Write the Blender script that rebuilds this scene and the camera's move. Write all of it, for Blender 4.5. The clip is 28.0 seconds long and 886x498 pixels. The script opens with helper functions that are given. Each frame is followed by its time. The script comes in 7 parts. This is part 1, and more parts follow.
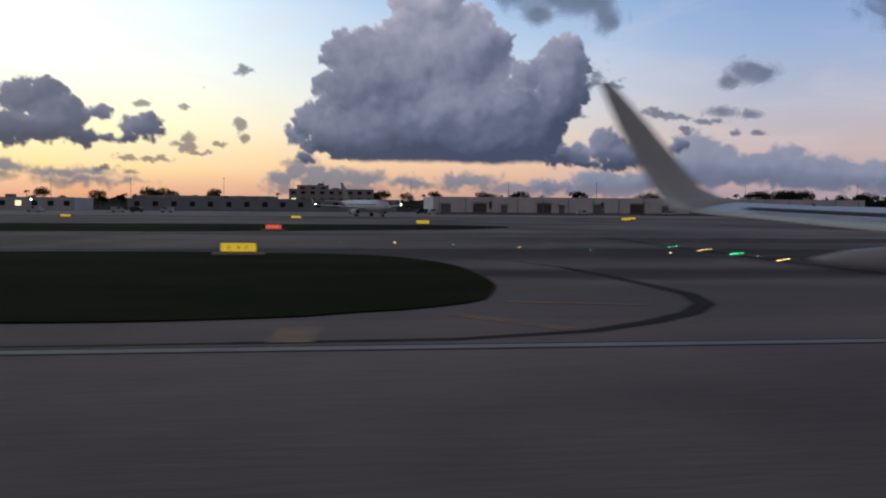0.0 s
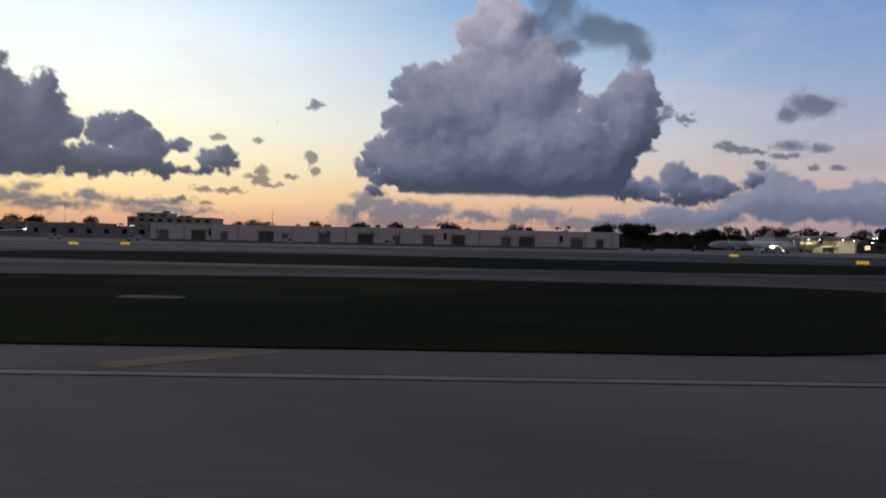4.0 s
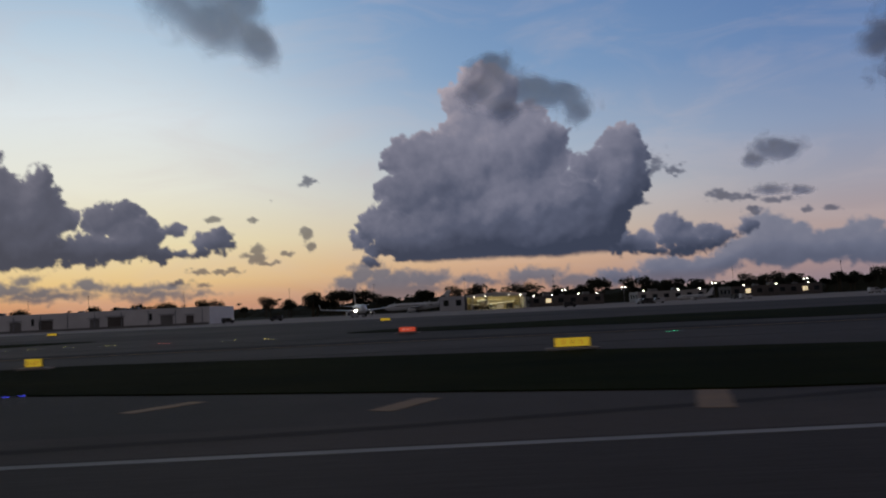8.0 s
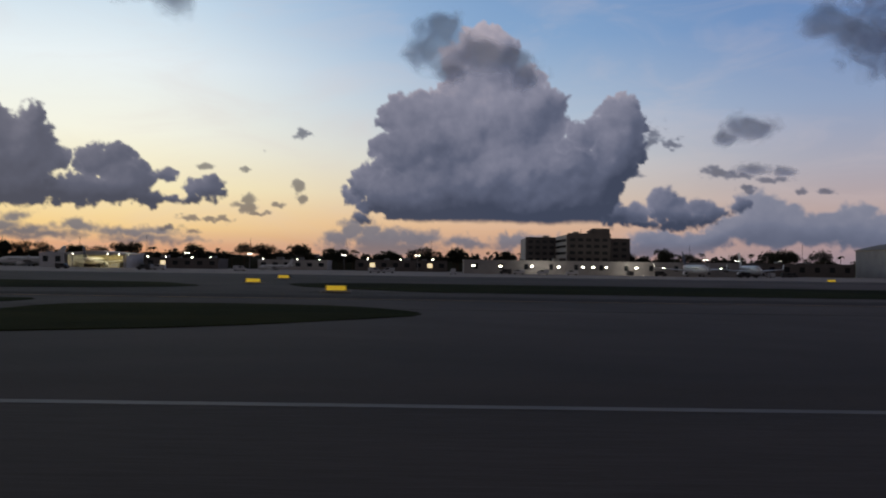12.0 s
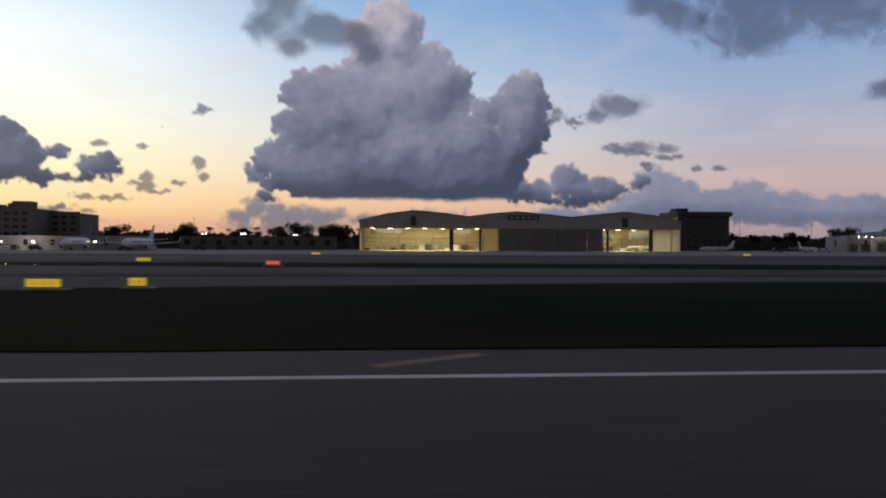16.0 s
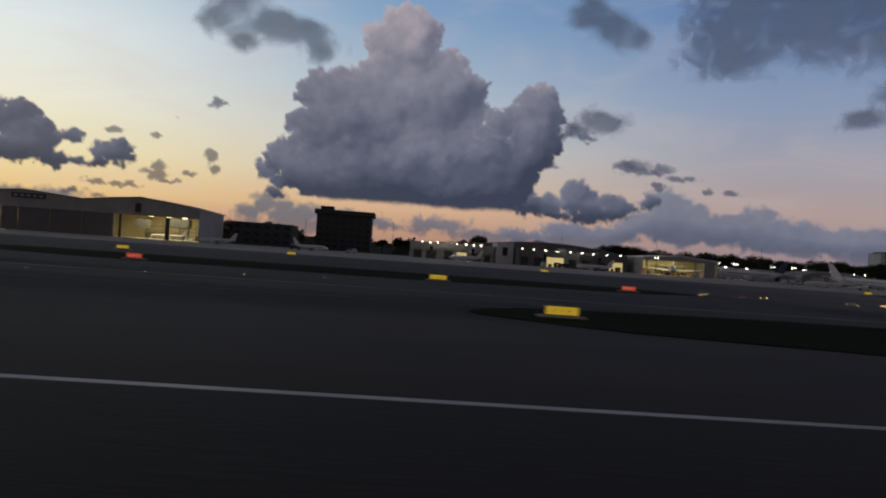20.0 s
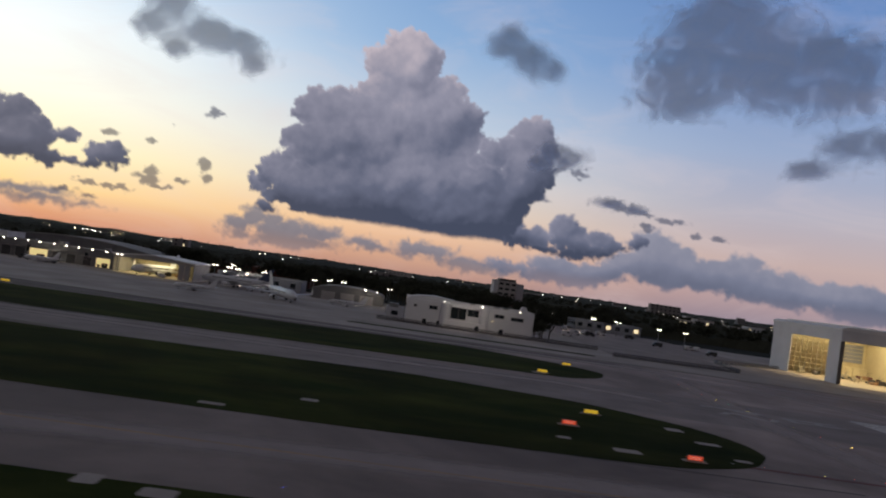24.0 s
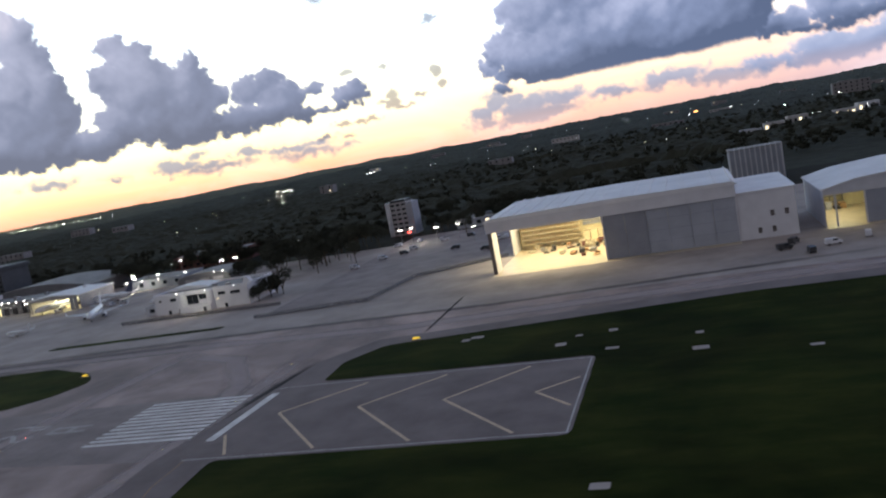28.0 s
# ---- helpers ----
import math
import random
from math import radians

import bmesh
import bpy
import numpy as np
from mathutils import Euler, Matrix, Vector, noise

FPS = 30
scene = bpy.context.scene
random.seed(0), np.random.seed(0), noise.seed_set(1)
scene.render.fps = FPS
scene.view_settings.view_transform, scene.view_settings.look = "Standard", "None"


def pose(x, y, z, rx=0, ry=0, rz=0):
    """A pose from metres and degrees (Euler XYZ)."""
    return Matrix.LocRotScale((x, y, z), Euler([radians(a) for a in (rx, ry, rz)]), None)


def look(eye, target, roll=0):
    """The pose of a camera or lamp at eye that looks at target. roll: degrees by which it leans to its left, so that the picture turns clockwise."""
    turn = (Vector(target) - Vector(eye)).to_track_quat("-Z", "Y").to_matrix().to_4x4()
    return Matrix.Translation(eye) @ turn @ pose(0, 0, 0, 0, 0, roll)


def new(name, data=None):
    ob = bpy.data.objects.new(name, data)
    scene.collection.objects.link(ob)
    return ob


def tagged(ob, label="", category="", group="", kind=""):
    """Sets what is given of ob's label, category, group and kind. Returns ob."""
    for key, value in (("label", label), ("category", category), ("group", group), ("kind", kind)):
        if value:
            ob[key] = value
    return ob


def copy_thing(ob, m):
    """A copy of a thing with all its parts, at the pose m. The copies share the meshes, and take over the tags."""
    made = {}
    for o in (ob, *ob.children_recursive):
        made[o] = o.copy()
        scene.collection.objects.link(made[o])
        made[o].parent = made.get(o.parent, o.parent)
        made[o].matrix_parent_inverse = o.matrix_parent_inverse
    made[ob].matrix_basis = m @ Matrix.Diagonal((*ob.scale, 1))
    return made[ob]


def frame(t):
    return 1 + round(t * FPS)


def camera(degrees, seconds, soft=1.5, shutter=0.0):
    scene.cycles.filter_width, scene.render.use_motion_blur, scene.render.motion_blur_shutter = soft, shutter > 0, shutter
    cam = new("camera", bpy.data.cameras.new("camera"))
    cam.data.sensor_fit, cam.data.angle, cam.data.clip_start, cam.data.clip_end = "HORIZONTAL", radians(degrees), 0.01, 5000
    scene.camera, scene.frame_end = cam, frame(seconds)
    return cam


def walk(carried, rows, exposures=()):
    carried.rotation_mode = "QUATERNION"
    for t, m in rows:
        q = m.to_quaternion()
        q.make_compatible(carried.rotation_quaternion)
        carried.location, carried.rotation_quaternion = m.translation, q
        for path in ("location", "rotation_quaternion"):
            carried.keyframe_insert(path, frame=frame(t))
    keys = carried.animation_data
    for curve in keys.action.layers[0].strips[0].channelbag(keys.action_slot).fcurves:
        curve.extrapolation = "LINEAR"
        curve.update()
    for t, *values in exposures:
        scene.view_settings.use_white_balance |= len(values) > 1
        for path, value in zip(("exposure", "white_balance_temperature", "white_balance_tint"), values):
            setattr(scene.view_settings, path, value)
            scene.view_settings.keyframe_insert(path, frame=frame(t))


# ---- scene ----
# Everything below is given in site metres; SITE brings the whole site to the scene's scale.
SITE = 0.5
PATH = [  # seconds, x along the runway, y across it, height, yaw, pitch, roll
    (0.0, 0.00, 0.72, 3.50, -7.16, -3.02, -0.44),
    (0.5, 18.01, 0.68, 3.50, -6.03, -1.81, -0.30),
    (1.0, 36.46, 0.63, 3.50, -6.29, -0.97, -0.05),
    (1.5, 55.34, 0.58, 3.50, -5.31, 0.35, -0.05),
    (2.0, 74.65, 0.53, 3.50, 0.09, -0.66, 1.29),
    (2.5, 94.40, 0.48, 3.50, 2.83, -2.46, 0.24),
    (3.0, 114.59, 0.44, 3.50, 0.06, -2.03, -1.53),
    (3.5, 135.23, 0.39, 3.50, -1.74, -1.58, -1.01),
    (5.5, 222.18, 0.32, 3.50, -0.51, 2.75, -1.95),
    (6.0, 245.03, 0.32, 3.50, 0.03, 3.28, -0.90),
    (6.5, 268.31, 0.31, 3.50, 0.07, 3.55, 0.48),
    (7.0, 292.04, 0.30, 3.50, -0.03, 4.32, 1.05),
    (7.5, 316.21, 0.30, 3.50, 0.19, 4.66, 1.92),
    (8.0, 340.82, 0.29, 3.50, -0.51, 3.94, 2.71),
    (8.5, 365.85, 0.32, 3.50, -0.58, 3.14, 2.47),
    (9.0, 391.32, 0.35, 3.50, -0.97, 2.44, 1.01),
    (9.5, 417.21, 0.38, 3.50, -1.06, 1.86, -0.42),
    (10.0, 443.52, 0.41, 3.50, -0.87, 1.55, -0.88),
    (10.5, 470.25, 0.43, 3.50, -0.54, 1.29, -1.09),
    (11.0, 497.38, 0.46, 3.50, -0.23, 1.36, -0.94),
    (11.5, 524.92, 0.49, 3.50, -0.00, 1.33, -0.71),
    (13.5, 638.88, 0.25, 3.50, -1.22, 0.40, -1.13),
    (14.0, 668.28, 0.16, 3.50, -2.12, 0.30, -0.51),
    (14.5, 698.02, 0.07, 3.50, -3.44, 0.15, -0.16),
    (15.0, 728.09, -0.02, 3.50, -3.97, -0.39, -1.45),
    (15.5, 758.47, -0.36, 3.50, -4.37, -0.41, -1.24),
    (16.0, 789.16, -0.69, 3.50, -5.29, -0.36, -0.27),
    (16.5, 820.13, -1.03, 3.50, -5.39, -0.25, -0.92),
    (17.0, 851.37, -1.37, 3.50, -4.95, 0.02, -2.49),
    (17.5, 882.87, -1.70, 3.50, -4.82, 0.25, -3.11),
    (18.0, 914.61, -2.04, 3.50, -4.83, 0.29, -3.18),
    (18.5, 946.56, -2.11, 3.50, -4.36, 0.58, -3.19),
    (19.0, 978.73, -2.18, 3.55, -3.97, 0.83, -3.60),
    (19.5, 1011.07, -2.25, 3.79, -3.59, 0.58, -3.61),
    (20.0, 1043.58, -2.32, 4.27, -3.43, 0.15, -4.08),
    (20.5, 1076.24, -2.39, 5.01, -3.41, 0.01, -4.27),
    (21.0, 1109.03, -2.46, 6.05, -3.32, 1.20, -4.15),
    (21.5, 1141.92, -2.46, 7.43, -2.60, 2.80, -4.33),
    (23.5, 1274.12, -2.50, 16.60, -2.59, 2.82, -7.88),
    (24.0, 1307.23, -2.50, 19.84, -2.91, 1.99, -8.26),
    (24.5, 1340.31, -2.51, 23.47, -2.20, 1.89, -8.41),
    (25.0, 1373.35, -2.55, 27.45, -0.85, 1.84, -7.18),
    (25.5, 1406.33, -2.58, 31.77, 1.66, -2.87, -1.87),
    (26.0, 1439.21, -2.62, 36.40, 9.17, -6.38, -0.04),
    (26.5, 1471.99, -2.65, 41.30, 7.66, -7.60, -2.50),
    (27.0, 1504.64, -2.69, 46.44, 10.90, -9.09, 0.97),
    (27.5, 1537.13, -2.72, 51.75, 14.26, -10.06, 5.32),
    (28.0, 1569.45, -2.76, 57.19, 16.30, -7.45, 10.73),
]
cam = camera(57.27, 28.0, soft=2.0, shutter=0.2)
walk(cam, [(t, pose(x * SITE, y * SITE, z * SITE, 90 + pitch, roll, yaw)) for t, x, y, z, yaw, pitch, roll in PATH],
     exposures=[(0, 0.2, 6300, 8), (1, -0.2, 6400, 9), (2, -0.1, 6300, 8), (3, 0.05, 6300, 9), (3.5, 0.05, 6300, 9), (6, -0.25, 6500, 10), (8, -0.35, 6500, 11), (10, -0.45, 6500, 10), (11, -0.3, 6500, 10), (14, -0.05, 6500, 10), (15, -0.4, 6600, 10), (16, 0.1, 6500, 10), (17, -0.05, 6550, 10), (18, 0.0, 6550, 10), (19, -0.3, 6650, 9),
                (20, -0.3, 6650, 9), (21, -0.05, 6650, 10), (24, 0.08, 6650, 11), (25, -0.2, 6600, 11), (25.5, 0.0, 6450, 10), (26, 0.14, 6400, 9), (27, 0.92, 6150, 8), (28, 1.2, 6000, 6)])

# ---- world and light ----
world = bpy.data.worlds.new("dusk_sky")
scene.world = world
world.use_nodes = True
wn = world.node_tree
wsky = wn.nodes.new("ShaderNodeTexSky")
wsky.sky_type, wsky.sun_disc = "NISHITA", False
wsky.sun_elevation, wsky.sun_rotation = radians(3.0), radians(62.0)
wsky.air_density, wsky.dust_density, wsky.ozone_density = 1.0, 2.0, 1.0
haze = wn.nodes.new("ShaderNodeHueSaturation")  # thin dusk haze pales the sky overhead
haze.inputs["Saturation"].default_value = 0.12
wn.links.new(wsky.outputs[0], haze.inputs["Color"])
blush = wn.nodes.new("ShaderNodeVectorMath")  # the faint rose of the after-glow
blush.operation = "MULTIPLY"
blush.inputs[1].default_value = (1.05, 0.96, 1.04)
wn.links.new(haze.outputs[0], blush.inputs[0])
wn.links.new(blush.outputs[0], wn.nodes["Background"].inputs[0])
wn.nodes["Background"].inputs[1].default_value = 0.12

sun_lamp = bpy.data.lights.new("sun", "SUN")
sun_lamp.energy, sun_lamp.angle, sun_lamp.color = 0.42, radians(12), (1.0, 0.72, 0.5)
sun = new("sun", sun_lamp)
sun.matrix_world = look((-40, 21, 5.0), (0, 0, 0))


# ---- material helpers ----
def lin(c):
    return tuple(((v / 255 + 0.055) / 1.055) ** 2.4 if v > 10 else v / 255 / 12.92 for v in c) + (1.0,)


class Nodes:
    """A small hand for node trees: n(type, settings, inputs) makes a node and links it."""

    def __init__(self, tree):
        self.tree = tree

    def __call__(self, kind, ins=(), **settings):
        node = self.tree.nodes.new("ShaderNode" + kind)
        if "operation" in settings:
            node.operation = settings["operation"]
        if "blend" in settings:
            node.blend_type = settings["blend"]
        if "data_type" in settings:
            node.data_type = settings["data_type"]
        if "interpolation_type" in settings:
            node.interpolation_type = settings["interpolation_type"]
        if "uv_map" in settings:
            node.uv_map = settings["uv_map"]
        for key, value in dict(ins).items():
            if isinstance(value, bpy.types.NodeSocket):
                self.tree.links.new(value, node.inputs[key])
            else:
                node.inputs[key].default_value = value
        return node

    def math(self, op, a, b=0.0, c=0.0):
        return self("Math", {0: a, 1: b, 2: c}, operation=op).outputs[0]

    def vec(self, op, a, b=(0, 0, 0), c=(0, 0, 0)):
        node = self("VectorMath", {0: a, 1: b, 2: c}, operation=op)
        return node.outputs[1] if op in ("LENGTH", "DISTANCE", "DOT_PRODUCT") else node.outputs[0]

    def ramp(self, fac, stops, smooth=False):
        node = self("ValToRGB", {0: fac})
        node.color_ramp.interpolation = "EASE" if smooth else "LINEAR"
        els = node.color_ramp.elements
        while len(els) < len(stops):
            els.new(0.5)
        for el, (pos, col) in zip(els, stops):
            el.position, el.color = pos, col
        return node.outputs[0]

    def mix(self, fac, a, b):
        return self("Mix", {0: fac, 6: a, 7: b}, data_type="RGBA").outputs[2]

    def span(self, v, a, b, c=0.0, d=1.0, smooth=False):
        return self("MapRange", {0: v, 1: a, 2: b, 3: c, 4: d}, interpolation_type="SMOOTHSTEP" if smooth else "LINEAR").outputs[0]


MATS = {}


def surface(name, base, other=None, rough=0.8, metal=0.0, grain=1.0, stain=12.0, bump=0.2, stretch=(1, 1, 1), vary=0.0, amount=1.0, sheen=0.5, along=()):
    """A worn everyday surface: two tones mixed by large stains and fine grain, with relief."""
    if name in MATS:
        return MATS[name]
    m = bpy.data.materials.new(name)
    m.use_nodes = True
    n = Nodes(m.node_tree)
    bsdf = m.node_tree.nodes["Principled BSDF"]
    pos = n("NewGeometry").outputs["Position"]
    pos = n.vec("MULTIPLY", pos, tuple(s / SITE for s in stretch))
    big = n("TexNoise", {"Vector": pos, "Scale": 1 / stain, "Detail": 5.0, "Roughness": 0.65}).outputs[0]
    fine = n("TexNoise", {"Vector": pos, "Scale": 6 / grain, "Detail": 4.0, "Roughness": 0.7}).outputs[0]
    other = other or tuple(c * 0.65 for c in base)
    f = n.span(big, 0.35, 0.68, 0.0, amount)
    col = n.mix(f, (*base, 1), (*other, 1))
    col = n.mix(n.span(fine, 0.3, 0.75, 0.0, 0.35), col, tuple(c * 0.55 for c in base) + (1,))
    if along:  # tone by x: paler or darker pavement, plus exposure differences put into the colour
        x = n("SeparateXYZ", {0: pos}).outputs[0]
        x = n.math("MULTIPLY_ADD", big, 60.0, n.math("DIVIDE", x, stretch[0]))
        tone_x = n.ramp(n.span(x, -900, 2600), [((q + 900) / 3500, (*(v if isinstance(v, tuple) else (v, v, v)), 1)) for q, v in along])
        col = n("Mix", {0: 1.0, 6: col, 7: tone_x}, data_type="RGBA", blend="MULTIPLY").outputs[2]
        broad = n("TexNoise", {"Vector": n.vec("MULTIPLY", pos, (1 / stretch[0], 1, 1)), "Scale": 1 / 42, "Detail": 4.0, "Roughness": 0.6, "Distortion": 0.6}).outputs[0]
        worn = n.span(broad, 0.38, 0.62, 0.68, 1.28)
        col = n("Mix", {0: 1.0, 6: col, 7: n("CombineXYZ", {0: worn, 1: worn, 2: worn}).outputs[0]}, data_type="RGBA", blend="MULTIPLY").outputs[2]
    if vary:
        rnd = n("ObjectInfo").outputs["Random"]
        col = n.mix(n.span(rnd, 0, 1, 0, vary), col, tuple(c * 0.4 for c in base) + (1,))
    m.node_tree.links.new(col, bsdf.inputs["Base Color"])
    m.node_tree.links.new(n.span(fine, 0, 1, max(rough - 0.12, 0.02), min(rough + 0.12, 1)), bsdf.inputs["Roughness"])
    bsdf.inputs["Metallic"].default_value = metal
    bsdf.inputs["Specular IOR Level"].default_value = sheen
    if bump:
        b = n("Bump", {"Height": fine, "Strength": bump, "Distance": 0.05 * grain})
        m.node_tree.links.new(b.outputs[0], bsdf.inputs["Normal"])
    MATS[name] = m
    return m


def glow(name, color, strength, base=None):
    if name in MATS:
        return MATS[name]
    m = bpy.data.materials.new(name)
    m.use_nodes = True
    bsdf = m.node_tree.nodes["Principled BSDF"]
    bsdf.inputs["Base Color"].default_value = (*(base or color), 1)
    bsdf.inputs["Emission Color"].default_value = (*color, 1)
    bsdf.inputs["Emission Strength"].default_value = strength
    bsdf.inputs["Roughness"].default_value = 0.5
    MATS[name] = m
    return m


def glass(name, color=(0.02, 0.025, 0.03)):
    if name in MATS:
        return MATS[name]
    m = bpy.data.materials.new(name)
    m.use_nodes = True
    bsdf = m.node_tree.nodes["Principled BSDF"]
    bsdf.inputs["Base Color"].default_value = (*color, 1)
    bsdf.inputs["Roughness"].default_value = 0.08
    MATS[name] = m
    return m


# ---- mesh helpers ----
def box(bm, x0, y0, z0, x1, y1, z1):
    vs = [bm.verts.new(p) for p in ((x0, y0, z0), (x1, y0, z0), (x1, y1, z0), (x0, y1, z0), (x0, y0, z1), (x1, y0, z1), (x1, y1, z1), (x0, y1, z1))]
    for f in ((3, 2, 1, 0), (4, 5, 6, 7), (0, 1, 5, 4), (1, 2, 6, 5), (2, 3, 7, 6), (3, 0, 4, 7)):
        bm.faces.new([vs[i] for i in f])
    return bm


def slab(bm, points, z0, z1):
    """An upright prism on a plan outline."""
    lo = [bm.verts.new((x, y, z0)) for x, y in points]
    hi = [bm.verts.new((x, y, z1)) for x, y in points]
    bm.faces.new(hi)
    bm.faces.new(lo[::-1])
    k = len(points)
    for i in range(k):
        bm.faces.new((lo[i], lo[(i + 1) % k], hi[(i + 1) % k], hi[i]))
    return bm


def loft(bm, rings, close=True):
    """Joins rings of equally many points; caps both ends."""
    made = [[bm.verts.new(p) for p in ring] for ring in rings]
    for a, b in zip(made, made[1:]):
        k = len(a)
        for i in range(k):
            bm.faces.new((a[i], a[(i + 1) % k], b[(i + 1) % k], b[i]))
    if close:
        bm.faces.new(made[0][::-1])
        bm.faces.new(made[-1])
    return bm


def rod(bm, p, q, r0, r1=None, k=8):
    p, q = Vector(p), Vector(q)
    r1 = r0 if r1 is None else r1
    turn = (q - p).to_track_quat("Z", "Y").to_matrix()
    ring = lambda c, r: [c + turn @ Vector((r * math.cos(2 * math.pi * i / k), r * math.sin(2 * math.pi * i / k), 0)) for i in range(k)]
    return loft(bm, [ring(p, r0), ring(q, r1)])


def ball(bm, c, r, k=8, squash=1.0):
    bmesh.ops.create_uvsphere(bm, u_segments=k, v_segments=max(4, k // 2), radius=1.0, matrix=Matrix.Translation(c) @ Matrix.Diagonal((r, r, r * squash, 1)))
    return bm


def mesh_of(bm, mat, smooth=False, bevel=0.0):
    bmesh.ops.recalc_face_normals(bm, faces=bm.faces)
    if bevel:
        bmesh.ops.bevel(bm, geom=[e for e in bm.edges if e.calc_face_angle(0) > 0.6], offset=bevel, segments=1, affect="EDGES")
    bmesh.ops.scale(bm, vec=(SITE, SITE, SITE), verts=bm.verts)
    me = bpy.data.meshes.new("mesh")
    bm.to_mesh(me)
    bm.free()
    me.materials.append(mat)
    if smooth:
        me.shade_smooth()
    return me


def thing(name, label, category, at=(0, 0, 0), turn=0.0, group="", kind=""):
    ob = new(name)
    ob.empty_display_size = 0.5
    ob.matrix_basis = pose(at[0] * SITE, at[1] * SITE, at[2] * SITE, 0, 0, turn)
    return tagged(ob, label, category, group, kind)


def part(name, bm, mat, parent=None, label="", smooth=False, bevel=0.0, kind=""):
    ob = new(name, mesh_of(bm, mat, smooth, bevel))
    ob.parent = parent
    return tagged(ob, label, kind=kind)


def solid(name, bm, mat, label, category, smooth=False, bevel=0.0, kind="", at=(0, 0, 0), group=""):
    ob = new(name, mesh_of(bm, mat, smooth, bevel))
    ob.matrix_basis = pose(at[0] * SITE, at[1] * SITE, at[2] * SITE)
    return tagged(ob, label, category, group, kind)


def place(ob, x, y, z=0.0, turn=0.0):
    return copy_thing(ob, pose(x * SITE, y * SITE, z * SITE, 0, 0, turn))


B = bmesh.new

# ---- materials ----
# along: base colour factors by x, with exposure differences of the ground put in
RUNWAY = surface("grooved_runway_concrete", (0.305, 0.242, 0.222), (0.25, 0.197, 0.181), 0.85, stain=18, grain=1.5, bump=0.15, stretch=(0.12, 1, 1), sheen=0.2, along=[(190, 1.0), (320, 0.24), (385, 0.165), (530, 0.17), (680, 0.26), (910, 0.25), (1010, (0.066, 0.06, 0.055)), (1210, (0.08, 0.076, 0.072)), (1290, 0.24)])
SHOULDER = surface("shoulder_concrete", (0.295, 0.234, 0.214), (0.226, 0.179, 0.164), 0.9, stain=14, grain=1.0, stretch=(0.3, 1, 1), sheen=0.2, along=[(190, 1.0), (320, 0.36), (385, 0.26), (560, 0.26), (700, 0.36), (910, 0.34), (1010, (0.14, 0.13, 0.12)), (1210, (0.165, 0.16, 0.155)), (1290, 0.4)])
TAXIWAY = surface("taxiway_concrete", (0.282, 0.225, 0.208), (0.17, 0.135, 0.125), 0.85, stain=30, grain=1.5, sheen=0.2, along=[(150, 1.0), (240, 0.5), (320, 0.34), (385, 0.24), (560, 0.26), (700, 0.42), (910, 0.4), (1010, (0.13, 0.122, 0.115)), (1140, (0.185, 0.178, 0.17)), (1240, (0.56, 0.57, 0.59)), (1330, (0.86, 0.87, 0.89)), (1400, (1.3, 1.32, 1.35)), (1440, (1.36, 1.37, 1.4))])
ASPHALT = surface("dark_asphalt", (0.135, 0.111, 0.108), (0.085, 0.07, 0.069), 0.9, stain=12, grain=1.0, sheen=0.2)
OLD_ASPHALT = surface("worn_old_asphalt", (0.30, 0.258, 0.252), (0.19, 0.16, 0.157), 0.9, stain=14, grain=1.0, sheen=0.2)
MARGIN = surface("patched_asphalt_margin", (0.215, 0.182, 0.18), (0.135, 0.113, 0.112), 0.9, stain=16, grain=1.0, sheen=0.2)
APRON = surface("apron_concrete", (0.44, 0.395, 0.375), (0.27, 0.243, 0.23), 0.85, stain=25, grain=1.5, sheen=0.05)
RUBBER = surface("tyre_rubber_streaks", (0.06, 0.056, 0.055), (0.12, 0.11, 0.105), 0.9, stain=4, stretch=(0.2, 1, 1), sheen=0.2)
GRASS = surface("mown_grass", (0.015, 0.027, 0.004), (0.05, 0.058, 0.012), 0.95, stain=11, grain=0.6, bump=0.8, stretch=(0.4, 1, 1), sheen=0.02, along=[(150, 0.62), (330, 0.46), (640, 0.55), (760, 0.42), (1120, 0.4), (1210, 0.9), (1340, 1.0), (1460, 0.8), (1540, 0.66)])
FIELD = surface("flat_ground", (0.022, 0.024, 0.016), (0.04, 0.038, 0.032), 0.95, stain=60, grain=4, sheen=0.03)
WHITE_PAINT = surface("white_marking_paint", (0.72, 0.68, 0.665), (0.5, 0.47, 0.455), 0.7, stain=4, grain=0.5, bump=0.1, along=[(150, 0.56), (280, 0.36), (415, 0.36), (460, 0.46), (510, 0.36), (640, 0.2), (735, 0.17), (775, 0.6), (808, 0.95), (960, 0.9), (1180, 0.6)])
FADED_PAINT = surface("faded_white_marking", (0.50, 0.48, 0.47), (0.30, 0.285, 0.28), 0.8, stain=5, grain=0.5, bump=0.1)
YELLOW_PAINT = surface("yellow_marking_paint", (0.40, 0.23, 0.10), (0.17, 0.115, 0.085), 0.75, stain=2, grain=0.6, bump=0.1)
BLACK_PAINT = surface("black_marking_border", (0.03, 0.03, 0.032), None, 0.8, stain=4, bump=0.1)
BRIGHT_WALL = surface("bright_white_cladding", (0.70, 0.70, 0.74), (0.59, 0.59, 0.63), 0.6, stain=8, grain=0.8, bump=0.1)
WHITE_WALL = surface("white_painted_metal", (0.57, 0.58, 0.63), (0.46, 0.47, 0.51), 0.6, stain=8, grain=0.8, bump=0.1)
GREY_WALL = surface("grey_sheet_metal", (0.31, 0.33, 0.385), (0.25, 0.265, 0.31), 0.55, stain=8, grain=0.6, bump=0.1)
BEIGE_WALL = surface("beige_stucco", (0.47, 0.45, 0.445), (0.37, 0.355, 0.35), 0.85, stain=7, grain=0.5)
